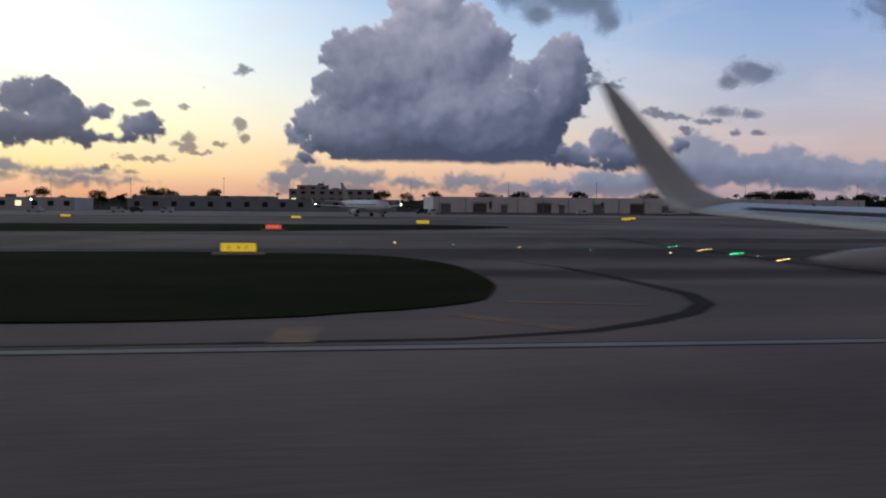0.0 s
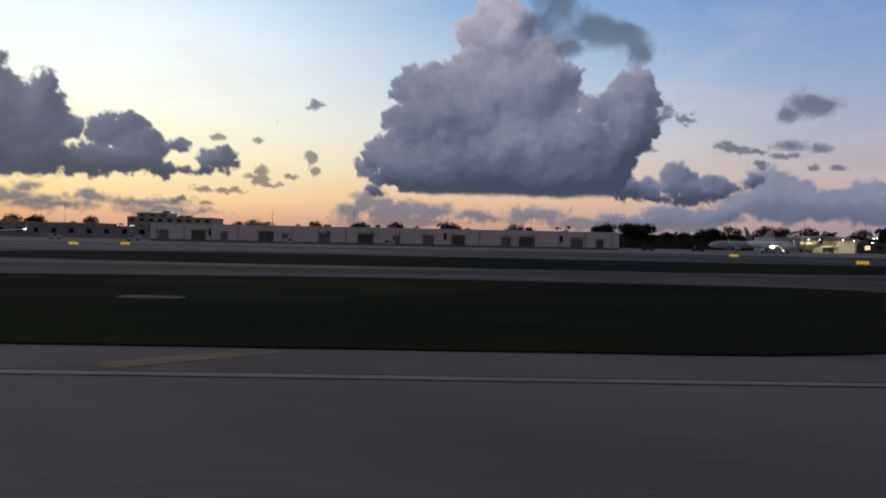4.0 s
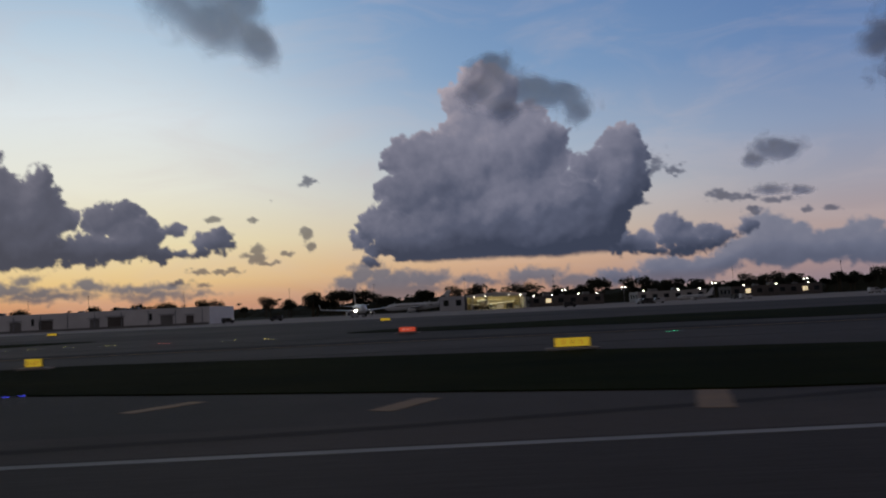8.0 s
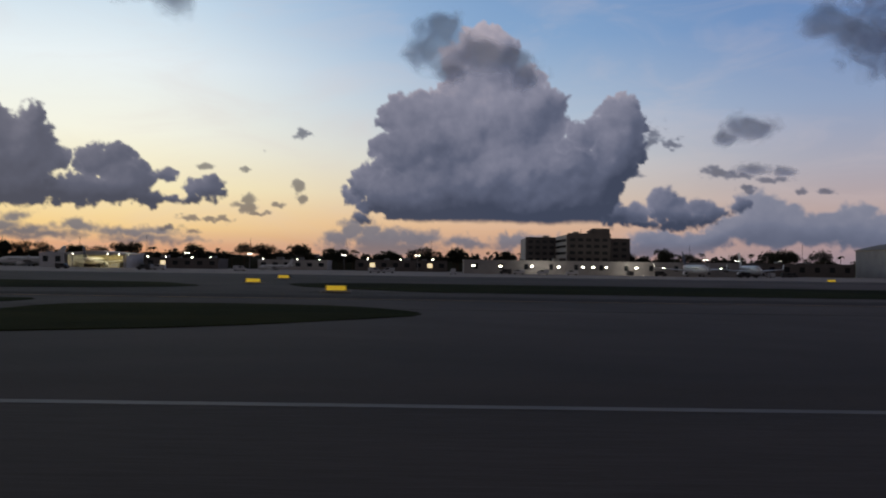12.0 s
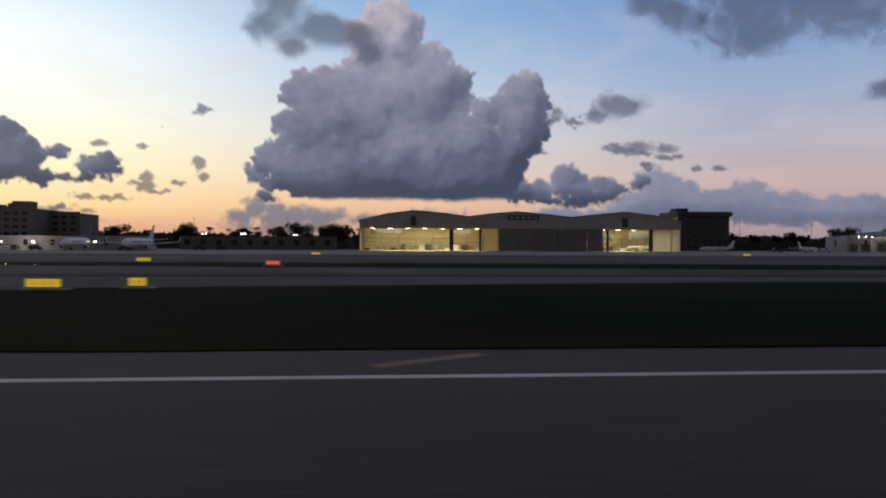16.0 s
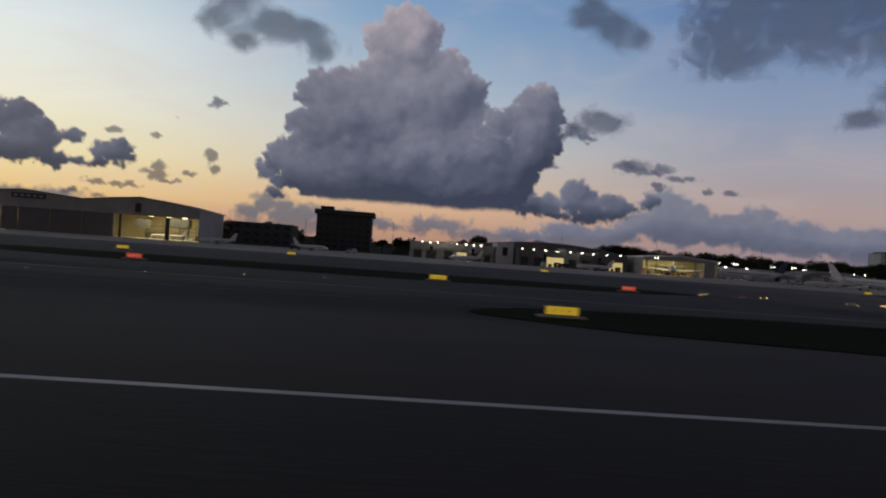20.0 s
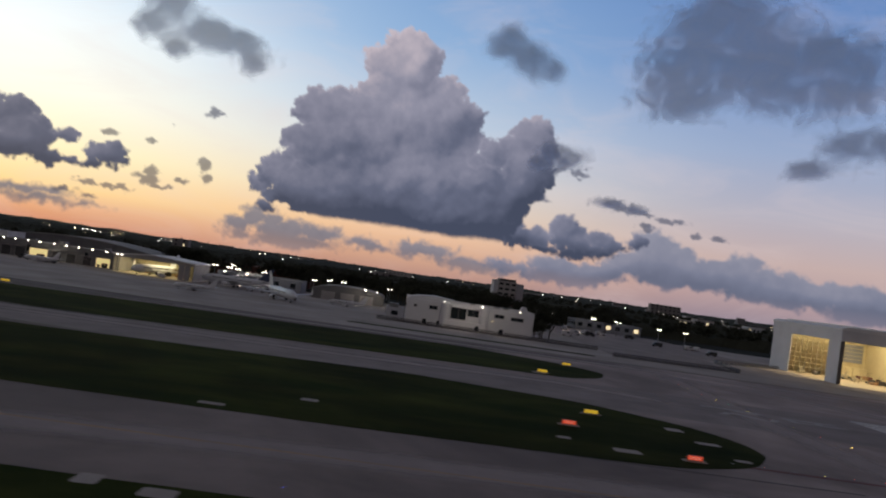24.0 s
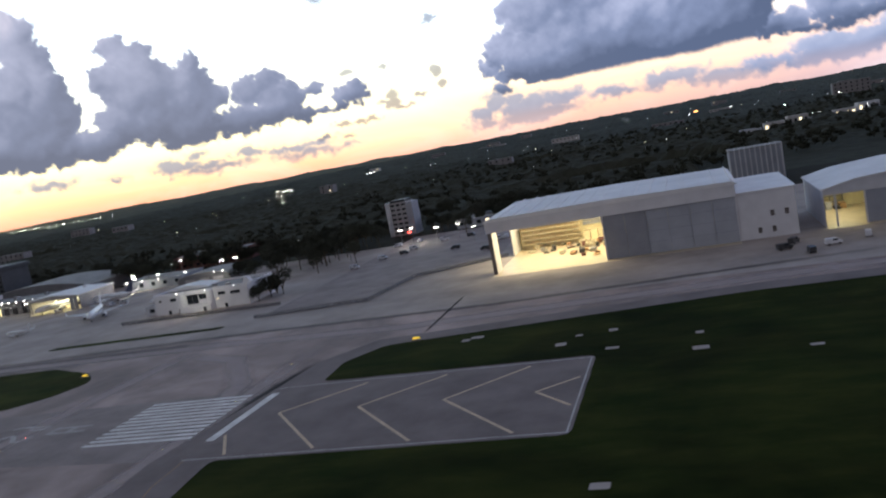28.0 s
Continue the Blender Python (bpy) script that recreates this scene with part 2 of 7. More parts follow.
FAR_WALL = surface("dull_far_wall", (0.26, 0.245, 0.25), (0.19, 0.18, 0.185), 0.85, stain=9, grain=0.8)
SMOKED_WALL = surface("smoked_dark_cladding", (0.05, 0.054, 0.062), (0.034, 0.036, 0.042), 0.6, stain=7, grain=0.6)
# darkened white and grey cladding; the cargo fronts' shade is put into the colour
DIM_WHITE_WALL = surface("dim_white_cladding", (0.37, 0.36, 0.37), (0.27, 0.262, 0.27), 0.7, stain=8, grain=0.8, bump=0.1)
DIM_GREY_WALL = surface("dim_grey_cladding", (0.17, 0.168, 0.178), (0.125, 0.124, 0.132), 0.7, stain=8, grain=0.8, bump=0.1)
DARK_WALL = surface("dark_brown_concrete", (0.15, 0.132, 0.128), (0.10, 0.09, 0.088), 0.85, stain=7, grain=0.6)
ROOF_GREY = surface("flat_roof_gravel", (0.30, 0.295, 0.29), (0.2, 0.2, 0.2), 0.9, stain=9, grain=0.6)
ROOF_WHITE = surface("white_roof_sheet", (0.82, 0.82, 0.84), (0.66, 0.66, 0.68), 0.6, stain=14, grain=0.8)
STEEL = surface("galvanised_steel", (0.3, 0.3, 0.31), None, 0.45, 0.8, stain=3, grain=0.2, bump=0.05)
DARK_METAL = surface("dark_painted_metal", (0.04, 0.04, 0.045), None, 0.5, stain=3, grain=0.2, bump=0.05)
TYRE = surface("tyre_rubber", (0.02, 0.02, 0.02), None, 0.9, stain=1, grain=0.2)
INNER_WALL = surface("cream_inner_wall", (0.72, 0.64, 0.42), (0.6, 0.52, 0.33), 0.8, stain=6, grain=0.6)
HANGAR_FLOOR = surface("sealed_hangar_floor", (0.56, 0.47, 0.33), (0.42, 0.36, 0.27), 0.4, stain=6, grain=0.6, bump=0.05)
AIRFRAME = surface("white_aircraft_paint", (0.72, 0.73, 0.75), (0.62, 0.63, 0.66), 0.35, stain=5, grain=0.5, bump=0.02)
WING_GREY = surface("grey_wing_paint", (0.62, 0.62, 0.65), (0.52, 0.52, 0.55), 0.4, stain=2, grain=0.4, bump=0.02)
BLUE_TAIL = surface("dark_blue_tail_paint", (0.05, 0.07, 0.14), None, 0.4, stain=3, bump=0.02)
LEAF = surface("dark_foliage", (0.045, 0.048, 0.036), (0.075, 0.078, 0.06), 0.95, stain=14, grain=2.0, bump=0.8, vary=0.4, sheen=0.03)
BARK = surface("palm_and_tree_bark", (0.11, 0.085, 0.06), None, 0.95, stain=1.0, grain=0.3, sheen=0.03)
WINDOW = glass("dark_window_glass")
LAMP_WHITE = glow("floodlight_lens", (1.0, 0.93, 0.75), 13)
LAMP_WARM = glow("sodium_lamp_lens", (1.0, 0.66, 0.34), 18)
LAMP_WARM_WHITE = glow("car_park_lamp_lens", (1.0, 0.86, 0.62), 16)
LAMP_TUBE = glow("hangar_light_panel", (1.0, 0.86, 0.48), 7)
LAMP_GREEN = glow("green_inset_lens", (0.04, 1.0, 0.32), 16)
LAMP_AMBER = glow("amber_inset_lens", (1.0, 0.5, 0.1), 17)
LAMP_BLUE = glow("blue_edge_lens", (0.08, 0.1, 1.0), 3)
LAMP_RED = glow("red_lamp_lens", (1.0, 0.06, 0.04), 30)
SIGN_YELLOW = glow("lit_yellow_sign_face", (1.0, 0.66, 0.05), 0.4, (0.8, 0.55, 0.05))
SIGN_RED = glow("lit_red_sign_face", (1.0, 0.13, 0.06), 0.42, (0.6, 0.08, 0.04))
SIGN_BLACK = surface("black_sign_marks", (0.015, 0.015, 0.015), None, 0.6, bump=0)
SIGN_WHITE = glow("lit_white_sign_marks", (1, 0.9, 0.85), 0.5)


# ---- sky backdrop: a far curved sheet with the dusk colours and the clouds ----
SKY_STEP = 0.08
SKY_AZ = np.arange(-50.0, 42.0, SKY_STEP)
SKY_EL = np.arange(-1.0, 20.6, SKY_STEP)
SKY_A, SKY_E = np.meshgrid(SKY_AZ, SKY_EL)
srgb = lambda c: np.array(lin(c)[:3])


def value_noise(scale, seed, octaves=4, gain=0.55, stretch=1.0):
    """Smooth random hills over the sky's sheet, about 0 to 1; scale is the first hill's width in degrees."""
    total, amount, weight = np.zeros(SKY_A.shape), 0.0, 1.0
    for k in range(octaves):
        rs = np.random.RandomState(seed * 17 + k)
        s = scale / 2 ** k
        x, y = (SKY_A + 60) / (s * stretch), (SKY_E + 5) / s
        table = rs.rand(int(y.max()) + 3, int(x.max()) + 3)
        i, j = x.astype(int), y.astype(int)
        u, v = x - i, y - j
        u, v = u * u * (3 - 2 * u), v * v * (3 - 2 * v)
        total += weight * ((table[j, i] * (1 - u) + table[j, i + 1] * u) * (1 - v) + (table[j + 1, i] * (1 - u) + table[j + 1, i + 1] * u) * v)
        amount, weight = amount + weight, weight * gain
    return total / amount


def smooth_step(v, a, b):
    q = np.clip((v - a) / (b - a), 0, 1)
    return q * q * (3 - 2 * q)


def blurred(img, r):
    for _ in range(2):
        for axis in (0, 1):
            pad = np.concatenate([np.repeat(img.take([0], axis), r + 1, axis), img, np.repeat(img.take([-1], axis), r, axis)], axis)
            c = np.cumsum(pad, axis)
            n = img.shape[axis]
            img = (c.take(range(2 * r + 1, 2 * r + 1 + n), axis) - c.take(range(n), axis)) / (2 * r + 1)
    return img


WARP_A = SKY_A + 0.9 * (value_noise(1.6, 1) - 0.5) + 0.5 * (value_noise(0.5, 2, 3) - 0.5)
WARP_E = SKY_E + 0.8 * (value_noise(1.5, 3) - 0.5) + 0.45 * (value_noise(0.5, 4, 3) - 0.5)
FLUFF = value_noise(0.5, 5, 3, 0.6)
DRIFT = value_noise(3.0, 6, 4)
TORN = value_noise(0.7, 8, 4, 0.7, 1.7)


def billows(blobs, seed, kids=10, least=0.0, swell=1.0):
    """Heaps small round puffs on the large ones; gives the depth into the cloud and the height of its face."""
    rnd = random.Random(seed)
    heap = []
    for a, e, ra, re in blobs:
        ra, re = ra * swell, re * swell
        z0 = rnd.uniform(-0.3, 0.3) * ra
        heap.append((a, e, z0, ra, re))
        for _ in range(int(kids * (0.6 + 0.6 * ra))):
            d = Vector((rnd.gauss(0, 1), rnd.gauss(0, 1), abs(rnd.gauss(0, 0.7)))).normalized()
            r = min(ra, re) * rnd.uniform(0.26, 0.46)
            b, f, z = a + ra * 0.84 * d.x, e + re * 0.84 * d.y, z0 + min(ra, re) * 0.84 * d.z
            heap.append((b, f, z, r * 1.08, r))
            for _ in range(7):
                d = Vector((rnd.gauss(0, 1), rnd.gauss(0.3, 1), abs(rnd.gauss(0, 0.7)))).normalized()
                q = r * rnd.uniform(0.28, 0.5)
                heap.append((b + r * 0.85 * d.x, f + r * 0.85 * d.y, z + r * 0.85 * d.z, q * 1.06, q))
    into, face = np.full(SKY_A.shape, -1.0), np.full(SKY_A.shape, -2.5)
    for a, e, z, ra, re in heap:
        if e + re < least:
            continue
        i0, i1 = (int((v - SKY_AZ[0]) / SKY_STEP) for v in (a - ra - 0.7, a + ra + 0.7))
        j0, j1 = (int((v - SKY_EL[0]) / SKY_STEP) for v in (e - re - 0.7, e + re + 0.7))
        win = (slice(max(j0, 0), max(j1, 0)), slice(max(i0, 0), max(i1, 0)))
        d = np.hypot((WARP_A[win] - a) / ra, (WARP_E[win] - e) / re)
        into[win] = np.maximum(into[win], (1 - d) * min(ra, re))
        face[win] = np.maximum(face[win], np.where(d < 1, z + min(ra, re) * np.sqrt(np.maximum(0, 1 - d * d)), -2.5))
    return into, face


def lit_by_west(face, r):
    """How far the face turns to the last light, which comes from the upper left."""
    gy, gx = np.gradient(blurred(face, r), SKY_STEP)
    return (0.42 * gx - 0.6 * gy + 0.62) / np.sqrt(1 + gx * gx + gy * gy)


SKY_C, SKY_COVER = np.zeros((*SKY_A.shape, 3)), np.zeros(SKY_A.shape)


def lay(color, cover):
    global SKY_C, SKY_COVER
    SKY_C = color * cover[..., None] + SKY_C * (1 - cover[..., None])
    SKY_COVER = cover + SKY_COVER * (1 - cover)


def toned(tone, stops, colors):
    table = np.array([srgb(c) for c in colors])
    return np.stack([np.interp(tone, stops, table[:, k]) for k in range(3)], -1)


def cumulus(blobs, seed, colors, foot=None, edge=0.2, rough=0.22, thick=1.0, base=3.2, top=16.5, kids=10, fine=1.0, haze=0.0, swell=1.0):
    into, face = billows(blobs, seed, kids, foot or -1, swell)
    into = into + (FLUFF - 0.5) * rough + (DRIFT - 0.5) * rough * 0.6
    cover = smooth_step(into, -0.02, edge) * thick
    if foot:
        cover = cover * smooth_step(SKY_E + (DRIFT - 0.5) * 0.3 + (FLUFF - 0.5) * 0.2, foot - 0.2, foot + 0.2)
    rise = np.clip((SKY_E - base) / (top - base), 0, 1)
    tone = 0.06 + 0.17 * smooth_step(SKY_E, base - 0.1, base + 1.9) + 0.3 * rise + 0.13 * smooth_step(SKY_E, 10.5, 15.0) + 0.24 * (lit_by_west(face, 9) - 0.5)
    tone = tone + fine * 0.12 * (lit_by_west(face, 2) - 0.5) + 0.22 * (DRIFT - 0.5) + 0.12 * (FLUFF - 0.5) + 0.16 * smooth_step(into, 0.5, 0.0)
    color = toned(tone, (0.0, 0.3, 0.6, 0.9), colors)
    west = np.clip((4 - SKY_A) / 34, 0, 1)[..., None] * 0.4
    color = color * (1 - west) + srgb((104, 99, 100)) * west
    if haze:
        cover = cover * (1 - haze * smooth_step(SKY_E, 2.0, 0.1))
    lay(color, cover)


def shreds(blobs, color, thick=0.9):
    """Small torn scraps of cloud."""
    near = np.full(SKY_A.shape, -2.0)
    for a, e, ra, re in blobs:
        near = np.maximum(near, 1 - np.hypot((WARP_A - a) / (ra * 1.25), (WARP_E - e) / (re * 1.4)))
    body = near + (TORN - 0.52) * 2.3 + (FLUFF - 0.5) * 0.7
    cover = smooth_step(body, 0.0, 0.6) * smooth_step(near, -0.3, 0.3) * thick
    tone = np.clip(body, 0, 1)[..., None] * 0.45
    lay(srgb(color) * (1.28 - tone), cover)


TOWER = [(1.4, 15.1, 1.79, 1.67), (2.4, 14.3, 1.67, 1.99), (0.6, 14.1, 1.78, 1.78), (0.4, 12.7, 1.9, 1.58), (2.2, 12.9, 1.91, 1.79), (-3.9, 10.6, 1.94, 1.36), (-2.6, 11.2, 1.49, 1.1), (-5.0, 9.9, 1.16, 0.97), (-1.2, 11.1, 1.77, 1.18), (5.0, 11.4, 1.79, 1.39), (6.5, 11.2, 0.99, 0.99), (6.5, 9.8, 0.99, 0.99), (-1.1, 8.7, 4.13, 2.95), (2.8, 10.1, 3.97, 3.18), (-4.1, 7.9, 1.74, 1.74), (-5.8, 8.2, 0.96, 0.85), (-6.3, 6.3, 1.15, 0.99), (-6.9, 5.5, 0.84, 0.76)]
TOWER += [(-5.0, 5.3, 1.85, 1.27), (-5.4, 4.4, 1.27, 0.77), (-3.6, 5.2, 2.33, 1.75), (10.8, 10.5, 1.57, 1.26), (11.9, 9.7, 0.9, 1.64), (9.7, 9.6, 1.58, 1.1), (8.6, 9.1, 1.5, 1.03), (7.2, 8.5, 1.11, 0.79), (10.7, 8.0, 1.88, 1.88), (11.5, 8.5, 1.09, 1.64), (-0.6, 5.6, 3.93, 2.28), (3.4, 5.8, 3.96, 2.69), (7.0, 5.9, 3.56, 2.37), (9.6, 5.9, 1.96, 1.96), (9.4, 4.3, 1.49, 1.02), (6.0, 4.3, 3.16, 1.3), (2.8, 4.3, 3.16, 1.3), (-0.4, 4.4, 2.75, 1.18), (-2.4, 4.0, 3.4, 1.3), (2.0, 3.8, 4.5, 1.4), (6.6, 3.8, 4.0, 1.4)]
BESIDE = [(-7.6, 4.7, 0.91, 0.64), (-6.8, 4.1, 0.53, 0.53), (-7.1, 3.3, 0.61, 0.38), (13.9, 4.9, 0.8, 0.9), (13.8, 4.3, 0.8, 0.95), (14.5, 4.2, 1.2, 0.8), (15.0, 3.7, 0.96, 0.74), (16.4, 4.1, 1.14, 0.66), (17.2, 3.9, 0.78, 0.58), (14.6, 3.1, 1.2, 0.4), (15.8, 3.4, 1.9, 0.5), (11.7, 3.8, 1.56, 0.7), (10.3, 4.0, 0.94, 0.94), (12.6, 3.2, 1.2, 0.39), (18.8, 4.2, 0.84, 0.52)]
BANK = [(19.8, 4.1, 1.54, 1.03), (21.0, 3.4, 2.18, 1.09), (23.2, 2.9, 2.12, 0.85), (26.0, 3.5, 1.37, 0.85), (25.0, 2.8, 2.42, 1.04), (28.0, 2.8, 1.99, 0.8), (18.8, 2.8, 2.22, 0.82), (16.6, 2.1, 2.26, 0.68), (13.5, 2.1, 1.93, 0.69), (14.4, 1.4, 3.06, 0.77), (29.8, 2.4, 2.25, 0.84), (32.7, 2.4, 2.14, 0.86), (10.4, 1.6, 1.95, 0.55), (36.5, 2.2, 2.6, 0.8), (22.0, 2.2, 4.0, 0.8), (28.0, 2.0, 4.0, 0.8), (34.0, 1.6, 4.0, 0.8)]
LEFT = [(-38.6, 12.0, 1.23, 1.23), (-38.0, 10.5, 1.31, 1.48), (-39.8, 7.5, 3.22, 2.58), (-38.0, 6.5, 2.16, 1.66), (-37.2, 4.6, 1.85, 1.01), (-41.0, 5.1, 3.18, 1.43), (-41.9, 9.6, 2.17, 2.17), (-44.8, 9.0, 2.06, 2.65), (-32.7, 10.5, 0.98, 0.98), (-31.4, 10.1, 1.18, 0.86), (-34.0, 8.4, 0.77, 1.11), (-31.5, 8.0, 2.43, 1.72), (-28.1, 8.7, 0.81, 1.03), (-28.4, 6.8, 1.7, 1.77), (-32.0, 5.8, 2.68, 1.5), (-29.5, 5.2, 2.13, 1.1), (-33.4, 4.5, 1.41, 0.57), (-29.0, 4.2, 2.4, 0.8)]
LEFT += [(-24.5, 6.5, 1.12, 0.95), (-23.2, 6.7, 1.14, 0.9), (-22.6, 5.4, 1.47, 1.12), (-21.1, 4.2, 1.0, 0.57), (-25.3, 4.7, 1.42, 0.88), (-24.1, 4.1, 1.24, 0.55), (-20.2, 5.8, 0.97, 0.43), (-17.6, 4.8, 1.26, 0.74), (-17.1, 5.4, 0.74, 0.6), (-18.5, 4.2, 0.81, 0.33), (-26.6, 4.4, 2.0, 0.9), (-23.4, 4.6, 1.8, 0.8), (-19.6, 4.3, 0.9, 0.3), (-35.0, 4.4, 2.0, 0.9), (-30.5, 7.0, 2.6, 1.8)]
SCRAPS = [(13.3, 9.1, 1.32, 0.77), (14.6, 8.6, 1.23, 0.38), (17.4, 6.6, 1.05, 0.34), (18.7, 6.3, 0.93, 0.22), (21.2, 5.9, 1.09, 0.25), (22.6, 5.2, 0.46, 0.29), (23.9, 5.1, 0.63, 0.21), (19.1, 5.3, 0.67, 0.22), (12.1, 6.5, 0.54, 0.31), (-11.3, 8.8, 0.96, 0.29), (-13.7, 7.6, 0.5, 0.21)]
BITS = [(-14.8, 4.2, 0.68, 0.49), (-15.3, 3.8, 0.45, 0.3), (-11.5, 5.3, 0.43, 0.62), (-11.3, 4.4, 0.35, 0.47), (-17.7, 6.5, 0.59, 0.22), (-15.1, 6.5, 0.45, 0.26), (-18.6, 3.0, 0.74, 0.18), (-17.1, 2.9, 1.12, 0.15), (-20.0, 2.2, 0.72, 0.18), (-18.5, 2.0, 0.52, 0.15), (-12.9, 4.2, 0.54, 0.23), (-14.1, 3.6, 0.84, 0.15)]
LOW = [(-30.4, 2.3, 1.86, 0.5), (-28.9, 2.9, 0.96, 0.38), (-28.2, 2.0, 1.55, 0.39), (-25.6, 2.2, 1.55, 0.44), (-24.4, 2.1, 1.03, 0.24), (-8.8, 1.9, 1.0, 0.6), (-7.7, 2.5, 0.95, 0.65), (-6.6, 2.5, 0.9, 0.55), (-5.4, 1.8, 2.2, 0.65), (-8.6, 1.2, 1.3, 0.5), (-2.9, 1.8, 1.8, 0.6), (0.2, 1.6, 1.8, 0.45), (4.5, 1.8, 2.36, 0.55), (-38.5, 2.4, 1.8, 0.4), (-34.5, 2.0, 1.2, 0.3), (-4.0, 1.1, 3.0, 0.5), (8.0, 1.2, 3.4, 0.5), (-5.0, 1.1, 3.4, 0.6), (-27.5, 1.6, 3.0, 0.4), (-22.6, 1.9, 1.7, 0.4), (-20.4, 2.0, 1.3, 0.35), (-21.4, 1.4, 2.6, 0.4), (-18.6, 1.5, 1.3, 0.25)]
BODY = ((67, 74, 94), (97, 103, 125), (141, 142, 161), (194, 184, 194))
cumulus(LOW, 31, ((95, 103, 121), (111, 116, 133), (136, 136, 148), (174, 162, 165)), edge=0.42, rough=0.4, thick=0.9, base=0.4, top=6.0, kids=6, fine=0.6, haze=0.4, swell=1.34)
cumulus(BANK, 32, ((94, 103, 126), (112, 120, 143), (140, 143, 161), (176, 164, 171)), edge=0.36, rough=0.3, thick=0.95, base=0.8, top=7.5, kids=7, fine=0.8, haze=0.4, swell=1.14)
shreds(SCRAPS, (94, 99, 118), 0.8)
shreds(BITS, (92, 91, 101), 0.74)
cumulus(LEFT, 33, BODY, foot=3.25, edge=0.2, rough=0.42, kids=9, swell=1.12)
cumulus(BESIDE, 34, BODY, edge=0.22, rough=0.34, base=2.2, top=16, kids=6, swell=1.1)
cumulus(TOWER, 35, BODY, foot=3.12, edge=0.17, rough=0.32, kids=10)


def sky_material():
    m = bpy.data.materials.new("dusk_sky_with_cumulus")
    m.use_nodes = True
    tree = m.node_tree
    tree.nodes.clear()
    n = Nodes(tree)
    uv = n("UVMap", uv_map="degrees").outputs[0]
    xy = n("SeparateXYZ", {0: uv})
    az, el = xy.outputs[0], xy.outputs[1]
    f = n.math("DIVIDE", el, 45.0)
    f = n.math("MAXIMUM", f, 0.0)

    def tones(*rows, gain=1.0):
        return n.ramp(f, [(e / 45, lin((c[0] * 0.985 * gain, c[1] * gain, c[2] * gain))) for e, c in rows])

    west = tones((0, (204, 136, 106)), (1.2, (228, 168, 122)), (2.4, (250, 210, 144)), (5, (253, 236, 190)), (8.5, (250, 245, 228)), (13, (238, 243, 245)), (20, (178, 205, 230)), (30, (130, 168, 215)), (45, (85, 120, 180)), gain=1.045)
    mid = tones((0, (184, 140, 127)), (1.2, (210, 162, 136)), (2.8, (235, 189, 154)), (5, (232, 211, 190)), (7.5, (218, 216, 214)), (10.5, (192, 205, 222)), (16, (143, 175, 214)), (26, (100, 140, 196)), (45, (70, 105, 170)))
    east = tones((0, (146, 132, 146)), (1.5, (176, 150, 154)), (4, (194, 170, 168)), (7, (178, 174, 188)), (11, (152, 168, 200)), (16, (116, 147, 196)), (26, (82, 120, 180)), (45, (60, 95, 160)))
    sky = n.mix(n.span(az, -26, 4, smooth=True), west, mid)
    sky = n.mix(n.span(az, 0, 28, smooth=True), sky, east)
    veil = n("TexNoise", {"Vector": n.vec("MULTIPLY", uv, (0.3, 1.0, 0)), "Scale": 0.32, "Detail": 5.0, "Roughness": 0.6, "Distortion": 0.8}).outputs[0]
    sky = n.mix(n.span(veil, 0.42, 0.75, 0.0, 0.2, smooth=True), sky, lin((226, 208, 206)))  # thin high veil
    cloud = n("Attribute")
    cloud.attribute_name = "cloud"
    open_sky = n.math("SUBTRACT", 1.0, cloud.outputs["Alpha"])
    shown = n.vec("MULTIPLY_ADD", sky, n("CombineXYZ", {0: open_sky, 1: open_sky, 2: open_sky}).outputs[0], cloud.outputs["Color"])
    lamp = n("Emission", {0: shown, 1: 1.0})
    n("OutputMaterial", {0: lamp.outputs[0]})
    return m


def sky_backdrop():
    azs = np.concatenate([np.linspace(-85, -51, 18), SKY_AZ, np.linspace(43, 75, 17)])
    els = np.concatenate([SKY_EL, np.linspace(21, 32, 9)])
    a, e = np.meshgrid(azs, els)
    r = 9780 - 620 * np.minimum(1.6, (a / 46) ** 2)
    ar, er = np.radians(a), np.radians(e)
    verts = np.stack([785 + r * np.cos(er) * np.sin(ar), r * np.cos(er) * np.cos(ar), r * np.sin(er)], -1).reshape(-1, 3) * SITE
    h, w = a.shape
    q = (np.arange(h - 1)[:, None] * w + np.arange(w - 1)[None]).ravel()
    faces = np.stack([q + 1, q, q + w, q + w + 1], -1)
    me = bpy.data.meshes.new("mesh")
    me.from_pydata(verts, [], faces)
    rgba = np.zeros((h, w, 4), np.float32)
    inner = (slice(0, len(SKY_EL)), slice(18, 18 + len(SKY_AZ)))
    rgba[inner][..., :3], rgba[inner][..., 3] = SKY_C, SKY_COVER
    me.attributes.new("cloud", "FLOAT_COLOR", "POINT").data.foreach_set("color", rgba.ravel())
    degrees_ = np.stack([a, e], -1).reshape(-1, 2)[faces.ravel()].astype(np.float32)
    me.uv_layers.new(name="degrees").data.foreach_set("uv", degrees_.ravel())
    me.materials.append(sky_material())
    me.shade_smooth()
    return tagged(new("sky_backdrop", me), "dusk sky with towering grey cumulus over an orange horizon", "sky", kind="structure")


sky_backdrop()

# ---- ground, pavements, grass ----
def sheet(name, points, z, mat, label, category, depth=0.3):
    return solid(name, slab(B(), points, z - depth, z), mat, label, category, kind="structure")


